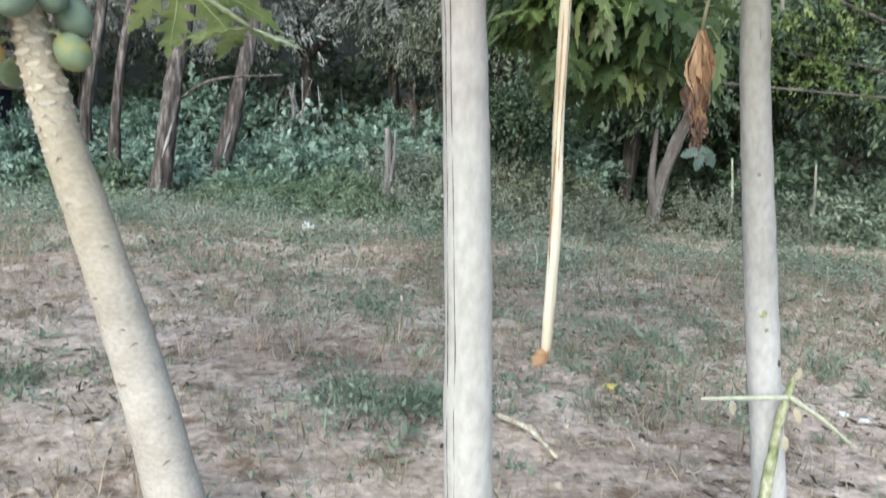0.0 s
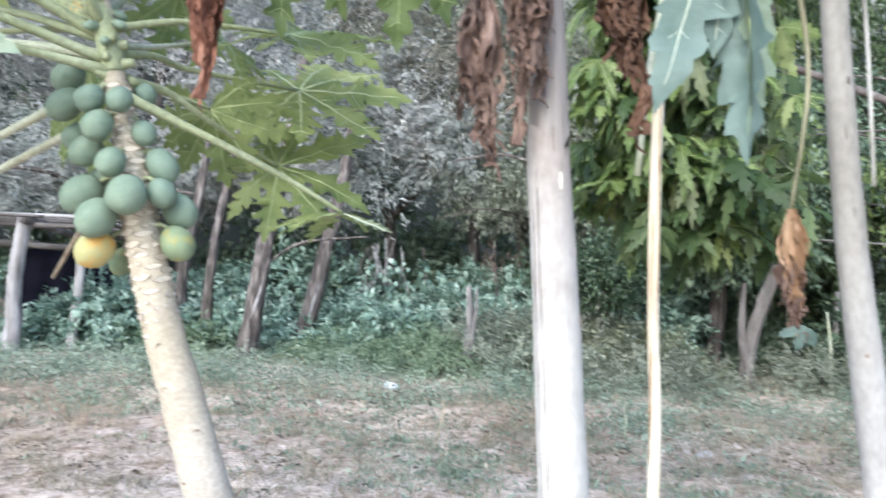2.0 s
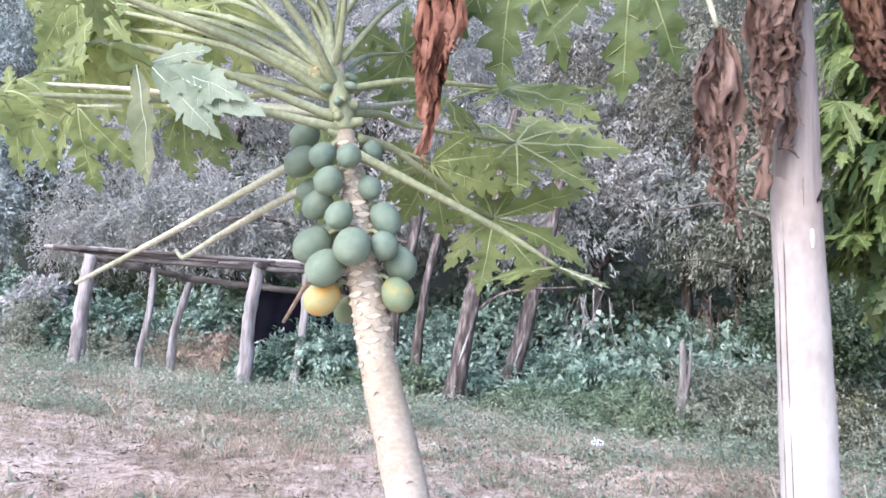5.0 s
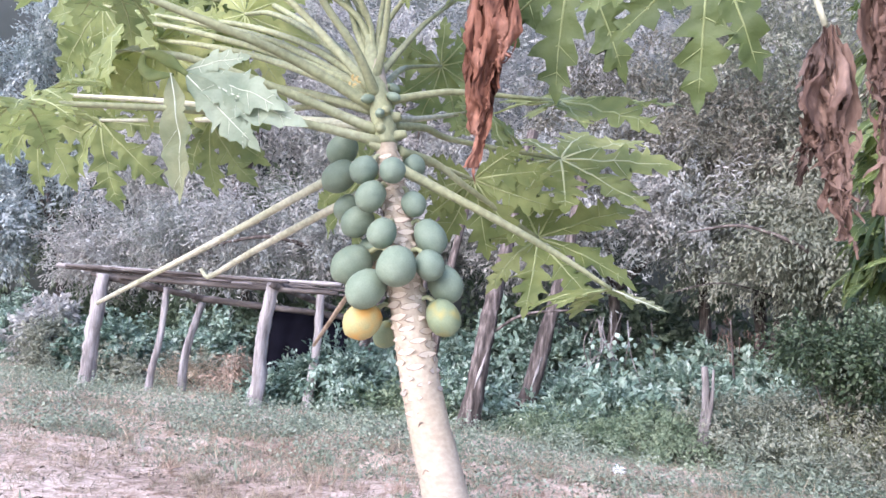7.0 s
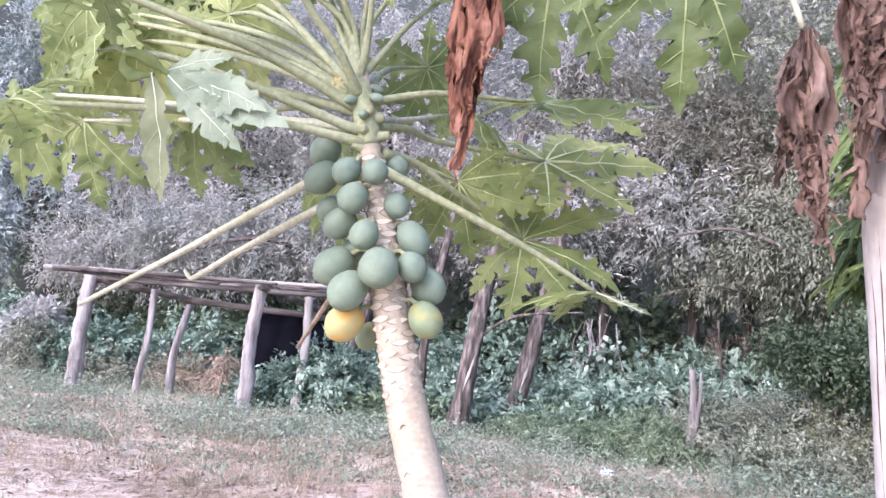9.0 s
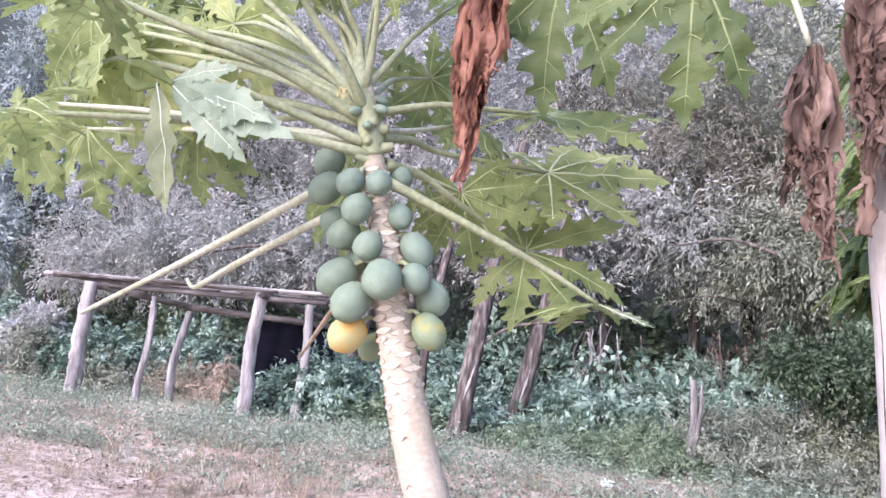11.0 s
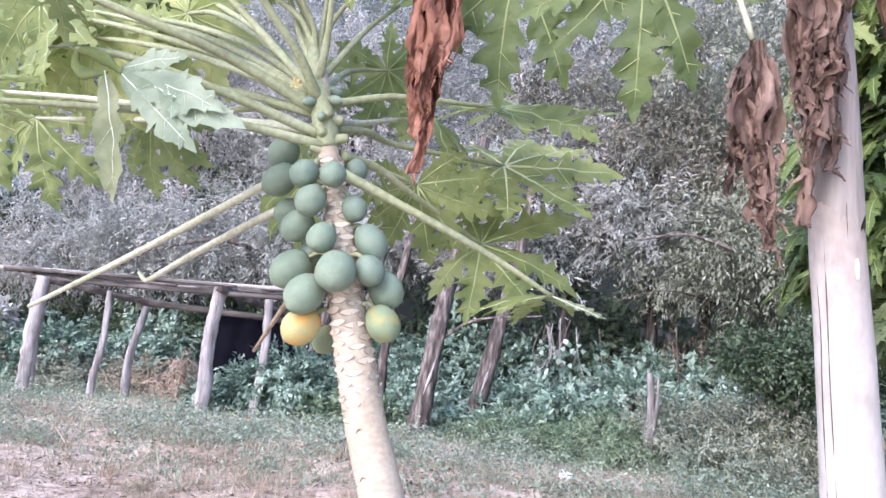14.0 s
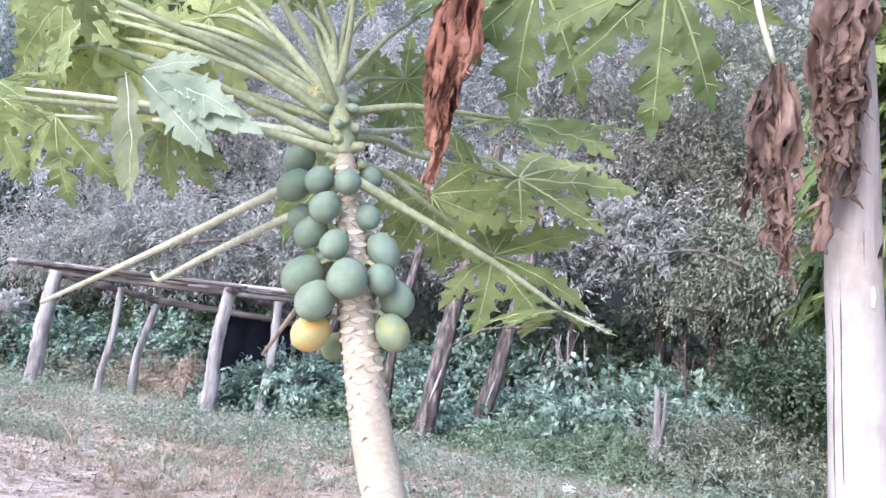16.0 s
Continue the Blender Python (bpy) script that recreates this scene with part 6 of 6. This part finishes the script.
woody("shrub", (0.55, 10.7), [(-0.15, 10.6, 1.34, 0.28, 0.3, 0.14), (0.2, 10.6, 1.22, 0.32, 0.3, 0.18), (0.5, 10.7, 1.05, 0.28, 0.3, 0.2), (0.75, 10.7, 1.3, 0.4, 0.3, 0.26)], 420, 22, 0.062, 0.45, GLOSS_LEAF, "dark glossy green shrub at the edge", 340, 0.3, 0.2, category="shrub", r=0.03)

# ---- far woods ----
far = thing("far_woods", (-4, 20, gz(-4, 20)), "dense dark woods closing off the clearing", "woods", kind="stuff")
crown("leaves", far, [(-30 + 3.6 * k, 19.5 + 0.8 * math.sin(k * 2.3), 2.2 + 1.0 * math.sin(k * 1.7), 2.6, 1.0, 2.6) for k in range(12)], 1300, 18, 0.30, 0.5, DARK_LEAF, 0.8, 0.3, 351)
crown("upper_leaves", far, [(-34 + 4.4 * k, 20.5 + 0.8 * math.sin(k * 2.3), 8.5 + 1.0 * math.sin(k * 1.7), 3.0, 1.2, 3.4) for k in range(11)], 1500, 18, 0.34, 0.4, SILVER_LEAF, 0.9, 0.3, 352)
# A curved sheet behind the leaves; forest shade is put into its dark colour.
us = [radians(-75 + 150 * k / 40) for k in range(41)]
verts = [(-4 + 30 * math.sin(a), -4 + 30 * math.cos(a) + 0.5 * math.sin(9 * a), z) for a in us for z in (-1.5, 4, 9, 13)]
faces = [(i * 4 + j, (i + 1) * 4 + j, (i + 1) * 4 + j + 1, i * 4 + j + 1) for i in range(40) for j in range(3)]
tagged(new("backdrop", mesh_from("backdrop", verts, faces, WOODS_BACKING)), "plain dark sheet standing in for the shaded forest behind", "backdrop", kind="structure")

# ---- grass, weeds and litter ----


def scatter(rg, n, xr, yr, keep):
    x, y = rg.uniform(*xr, n * 3), rg.uniform(*yr, n * 3)
    ok = np.array([keep(a, b) > c for a, b, c in zip(x, y, rg.uniform(0, 1, n * 3))])
    x, y = x[ok][:n], y[ok][:n]
    return np.stack([x, y, [gz(a, b) for a, b in zip(x, y)]], 1)


def tufts(name, label, rg, spots, per, height, ratio, mat, spread=0.06, lean=0.5, wide=0.3, rise=0.0):
    base = np.repeat(spots, per, 0)
    base[:, :2] += rg.normal(size=(len(base), 2)) * spread
    base[:, 2] += rise * rg.uniform(0, 1, len(base)) * np.repeat(rg.uniform(0.3, 1.0, len(spots)), per) - 0.01
    way = rg.normal(size=(len(base), 3)) * lean + [0, 0, 1]
    face = rg.normal(size=(len(base), 3)) + [0, -0.5, 0]
    h = height * rg.uniform(0.4, 1.25, len(base)) * np.repeat(rg.uniform(0.6, 1.3, len(spots)), per)
    ob = new(name, leaves_mesh(name, base, way, face, h, h * ratio, mat, 0.35, wide))
    return tagged(ob, label, "grass", kind="stuff")


def patchy(x, y, f=0.8, cut=0.0, seed=0.0):
    return max(0.0, noise.noise(Vector((x * f + seed, y * f, seed))) - cut) * 2.2


rg = np.random.default_rng(21)
band = lambda x, y: min(1.0, max(0.0, (y - 7.0 + 0.5 * (x < -4)) / 1.3)) * (0.5 + 0.6 * patchy(x, y, 0.6, -0.2)) * (1.0 if y < 12 else 0.4)
tufts("grass", "soft grey-green weedy grass along the forest edge", rg, scatter(rg, 6000, (-17, 9), (6.7, 13.0), band), 7, 0.15, 0.05, GRASS, 0.11, 0.8)
tufts("edge_weeds", "small leafy weeds along the forest edge", rg, scatter(rg, 4000, (-17, 9), (6.5, 12.5), band), 12, 0.05, 0.6, GRASS, 0.13, 1.0, 0.45)
tufts("edge_straw", "pale dry straw among the edge weeds", rg, scatter(rg, 1800, (-17, 9), (6.0, 13.0), lambda x, y: max(band(x, y), 0.4 if x < -4 else 0.1)), 6, 0.20, 0.035, STRAW, 0.10, 0.7)
spots = scatter(rg, 2300, (-15, 8), (7.0, 12.3), lambda x, y: band(x, y) * (0.06 + patchy(x, y, 0.9, 0.05, 2.0) * 1.5) + 0.9 * math.exp(-((x + 5.6) / 2.6) ** 4 - ((y - 9.0) / 0.9) ** 2))
herbs = np.repeat(spots, 26, 0)
herbs[:, 2] += rg.uniform(0.0, 1.0, len(herbs)) * np.repeat(rg.uniform(0.08, 0.36, len(spots)), 26)
herbs += rg.normal(size=herbs.shape) * [0.09, 0.09, 0.0]
size = rg.uniform(0.022, 0.06, len(herbs))
tagged(new("edge_herbs", leaves_mesh("edge_herbs", herbs, rg.normal(size=herbs.shape) * [1, 1, 0.5], rg.normal(size=herbs.shape) * 0.5 + [0, -0.5, 0.8], size, size * 0.55, HERB, 0.2)), "knee-high leafy grey-green herbs along the edge", "grass", kind="stuff")
cover = lambda x, y: min(1.0, max(0.05, (y - 7.0 + 0.03 * x * x * (x < -4)) / 1.3)) * (0.25 + 1.1 * patchy(x, y, 0.7, -0.05, 5.0))
tufts("ground_cover", "low creeping grey-green ground cover", rg, scatter(rg, 4800, (-14, 7), (3.0, 10.0), cover), 11, 0.040, 0.55, GRASS, 0.11, 1.3, 0.45)
near_weed = lambda x, y: 0.3 * patchy(x, y, 0.75, 0.12, 3.0) + 0.4 * math.exp(-((x + 0.4) ** 2 / 0.5 + (y - 4.0) ** 2 / 0.35)) + 0.3 * math.exp(-((x - 1.4) ** 2 / 0.5 + (y - 5.3) ** 2 / 0.8))  + 0.6 * math.exp(-((x + 0.9) ** 2 / 1.2 + (y - 6.2) ** 2 / 0.5))
tufts("low_weeds", "low dusty green weeds on the bare soil", rg, scatter(rg, 1500, (-7, 5), (2.3, 8.6), near_weed), 26, 0.045, 0.5, WEED, 0.06, 1.3, 0.45, 0.07)
clump_spots = []
for x, y, rx, ry, n in ((-0.45, 3.75, 0.2, 0.2, 60), (-0.28, 3.95, 0.22, 0.2, 50), (1.0, 4.9, 0.4, 0.3, 34), (0.75, 5.6, 0.4, 0.3, 26), (1.25, 4.6, 0.25, 0.25, 30), (-2.40, 3.95, 0.12, 0.14, 34), (-0.9, 5.7, 0.35, 0.3, 45), (-0.7, 6.4, 0.5, 0.3, 45), (-2.0, 6.9, 0.6, 0.3, 50), (0.4, 6.8, 0.6, 0.4, 35), (1.4, 5.7, 0.4, 0.3, 35), (2.3, 4.9, 0.35, 0.35, 35), (2.6, 6.2, 0.5, 0.4, 35)):
    a = rg.normal(size=(n, 2)) * [rx, ry] + [x, y]
    clump_spots.append(np.stack([a[:, 0], a[:, 1], [gz(*q) for q in a]], 1))
tufts("weed_clumps", "dense leafy blue-green weed clumps on the soil", rg, np.concatenate(clump_spots), 22, 0.042, 0.5, WEED, 0.06, 1.2, 0.45, 0.07)
tufts("clump_blades", "short blue-green grass blades in dense clumps", rg, np.concatenate(clump_spots), 5, 0.10, 0.075, WEED, 0.08, 0.7, 0.4)
spots = scatter(rg, 8500, (-9, 6), (2.3, 9.0), lambda x, y: (0.12 + 1.3 * patchy(x, y, 1.4, 0.0, 23.0)) * (0.6 if x < 0.8 else 1.8))
spots[:, 2] += 0.008
way = rg.normal(size=(len(spots), 3)) * [1, 1, 0.35]
size = 0.02 + 0.07 * rg.uniform(0, 1, len(spots)) ** 2
tagged(new("plant_debris", leaves_mesh("plant_debris", spots, way, rg.normal(size=(len(spots), 3)) * 0.5 + [0, -0.2, 1], size, size * rg.uniform(0.10, 0.45, len(spots)), DEBRIS, 0.3, fine=True)), "dark rotting stems and leaf bits strewn on the soil", "litter", kind="stuff")
mid = lambda x, y: (0.10 + 1.2 * patchy(x, y, 1.2, -0.02, 31.0)) * (0.2 if x < -0.6 and y < 6.6 else 1.0 if x < 1.2 else 1.6)
tufts("weed_rosettes", "scattered leafy green weed rosettes on the soil", rg, scatter(rg, 330, (-6, 5), (3.7, 8.2), mid), 16, 0.08, 0.34, WEED, 0.035, 1.3, 0.5, 0.03)
tufts("dead_tussocks", "brown dead grass tussocks on the soil", rg, scatter(rg, 520, (-9, 5), (3.0, 8.6), lambda x, y: (0.15 + 1.2 * patchy(x, y, 1.5, 0.0, 37.0)) * (0.35 if -2.5 < x < -0.3 and y < 6.2 else 1.0)), 44, 0.12, 0.05, WITHERED, 0.045, 0.75)
tufts("dark_tussocks", "low dark olive grass tussocks on the soil", rg, scatter(rg, 190, (-5, 5), (3.2, 8.0), mid), 40, 0.09, 0.07, TUSSOCK, 0.05, 0.9)
dry = lambda x, y: 0.08 + patchy(x, y, 0.9, 0.0, 7.0) * 0.7
tufts("dry_grass", "short dry straw-coloured grass", rg, scatter(rg, 3800, (-13, 6), (2.3, 9.5), dry), 12, 0.10, 0.05, STRAW, 0.05, 0.9)
withered = lambda x, y: 0.05 + 0.25 * min(1.0, max(0.0, (y - 5.2) / 1.5)) + patchy(x, y, 1.0, 0.02, 9.0) + 1.3 * math.exp(-((x - 2.8) ** 2 / 2.2 + (y - 4.8) ** 2 / 3.0)) + 1.0 * math.exp(-((x - 1.1) ** 2 / 0.8 + (y - 5.2) ** 2 / 1.5)) + 0.7 * math.exp(-((x + 2.0) ** 2 / 0.8 + (y - 3.1) ** 2 / 0.15)) + 0.25 * math.exp(-((x + 0.9) ** 2 / 0.4 + (y - 3.3) ** 2 / 0.2))
tufts("withered_grass", "low olive-brown withering grass on the soil", rg, scatter(rg, 2900, (-12, 6), (2.3, 9.0), withered), 18, 0.085, 0.09, WITHERED, 0.055, 0.8)
tufts("trampled_grass", "trampled dry brown grass and stems over the soil", rg, scatter(rg, 4200, (-11, 3), (4.0, 9.0), lambda x, y: min(1.0, max(0.0, (y - 3.8) / 2.0)) * ((0.35 + 0.8 * patchy(x, y, 1.1, -0.1, 17.0)) * (0.5 if x > -3.5 and x < 0 and y < 6.6 else 1.0))), 14, 0.085, 0.09, WITHERED, 0.09, 1.6)
red = lambda x, y: math.exp(-((x + 0.75) ** 2 / 0.2 + (y - 4.75) ** 2 / 0.10)) + math.exp(-((x + 4.4) ** 2 / 0.5 + (y - 6.75) ** 2 / 0.12)) + 0.5 * math.exp(-((x + 1.4) ** 2 / 0.3 + (y - 4.6) ** 2 / 0.1))
tufts("reddish_grass", "tufts of reddish dry grass", rg, scatter(rg, 420, (-7, 2), (3.8, 8.8), red), 26, 0.18, 0.045, RED_STRAW, 0.05, 0.45)
spots = scatter(rg, 18000, (-12, 7), (2.3, 9.6), lambda x, y: 0.35 + patchy(x, y, 1.1, -0.2, 11.0))
spots[:, 2] += 0.006
way = rg.normal(size=(len(spots), 3)) * [1, 1, 0.3]
size = 0.012 + 0.05 * rg.uniform(0, 1, len(spots)) ** 2.5
tagged(new("leaf_litter", leaves_mesh("leaf_litter", spots, way, rg.normal(size=(len(spots), 3)) * 0.35 + [0, 0, 1], size, size * rg.uniform(0.12, 0.6, len(spots)), LITTER, 0.2, fine=True)), "dry fallen leaves and chaff on the soil", "litter", kind="stuff")

# Loose clods that roughen the sand.
spots = scatter(rg, 2000, (-7, 5), (2.3, 8.5), lambda x, y: 0.1 + patchy(x, y, 1.3, -0.05, 13.0))
verts, faces = [], []
for x, y, z in spots:
    s = 0.005 + 0.017 * rg.uniform() ** 3
    o = len(verts)
    ring = [(x + s * math.cos(a) * rg.uniform(0.7, 1.3), y + s * math.sin(a) * rg.uniform(0.7, 1.3), z - 0.004) for a in np.arange(6) * 1.047]
    top = [(x + (p[0] - x) * 0.6, y + (p[1] - y) * 0.6, z + s * rg.uniform(0.5, 0.9)) for p in ring]
    verts += ring + top
    faces += [(o + i, o + (i + 1) % 6, o + 6 + (i + 1) % 6, o + 6 + i) for i in range(6)] + [tuple(range(o + 6, o + 12))]
tagged(new("soil_clods", mesh_from("soil_clods", verts, faces, SOIL)), "loose crumbs and clods of sandy soil", "soil", kind="stuff")

# ---- small things on the ground ----


def lying_stick(a, b, r, mat, label, name="twig"):
    pts = [Vector((x, y, gz(x, y) + r + h)) for x, y, h in (a, ((a[0] + b[0]) / 2 + 0.02, (a[1] + b[1]) / 2, (a[2] + b[2]) / 2 + 0.01), b)]
    v, f = tube(pts, [r, r * 0.9, r * 0.6], 14, 7, 0.2, 20)
    return tagged(new(name, mesh_from(name, v, f, mat)), label, "twig")


lying_stick((0.19, 3.69, 0.02), (0.43, 3.25, 0.02), 0.013, STALK_YELLOW, "pale dry stalk lying on the soil")
lying_stick((-1.04, 7.03, 0.0), (-0.98, 7.1, 0.36), 0.009, STRAW, "upright dry straw-coloured stem")
lying_stick((0.62, 7.6, 0.0), (0.60, 7.62, 0.30), 0.009, STALK_PALE, "upright pale dry stem")
lying_stick((3.40, 10.8, 0.0), (3.33, 10.8, 1.02), 0.022, STALK_PALE, "upright pale dry stem")
lying_stick((4.46, 10.8, 0.0), (4.42, 10.8, 1.0), 0.024, STALK_GREY, "upright pale dry stem")
lying_stick((1.0, 8.9, 0.0), (1.9, 8.1, 0.0), 0.012, STALK_PALE, "pale dry stalk lying on the soil")


def scrap(x, y, size, mat, label, name, category, seed, lift=0.3, group=""):
    rg2 = random.Random(seed)
    bm = bmesh.new()
    bmesh.ops.create_icosphere(bm, subdivisions=2, radius=size)
    for v in bm.verts:
        v.co *= 1 + 0.5 * noise.noise(v.co * 3 / size + Vector((seed, 0, 0)))
        v.co.z *= lift
    me = bpy.data.meshes.new(name)
    bm.to_mesh(me)
    bm.free()
    me.materials.append(mat)
    ob = new(name, me)
    ob.location = (x, y, gz(x, y) + size * lift * 0.35)
    return tagged(ob, label, category, group)


scrap(-1.93, 9.2, 0.075, PAPER, "crumpled scrap of white paper", "paper_scrap", "litter", 3, 0.9)
scrap(-1.49, 5.78, 0.03, STALK_PALE, "pale green curled leaf", "fallen_leaf", "leaf", 4, 0.7)
scrap(0.83, 4.37, 0.04, YELLOW_FALLEN, "yellow fallen leaf on the soil", "fallen_leaf", "leaf", 5, 0.5)
scrap(2.05, 4.26, 0.035, PAPER, "pale fallen leaf on the soil", "fallen_leaf", "leaf", 6, 0.4, "pale fallen leaves")
scrap(2.12, 4.16, 0.03, PAPER, "pale fallen leaf on the soil", "fallen_leaf", "leaf", 7, 0.4, "pale fallen leaves")
scrap(1.47, 4.3, 0.03, PAPER, "pale fallen leaf on the soil", "fallen_leaf", "leaf", 8, 0.4, "pale fallen leaves")
rq = random.Random(9)
for k in range(8):
    scrap(1.22 + rq.gauss(0, 0.14), 7.05 + rq.gauss(0, 0.10), rq.uniform(0.02, 0.06), STONE, "pale broken rubble stone", "stone", "stone", 20 + k, 0.6, "rubble stones")
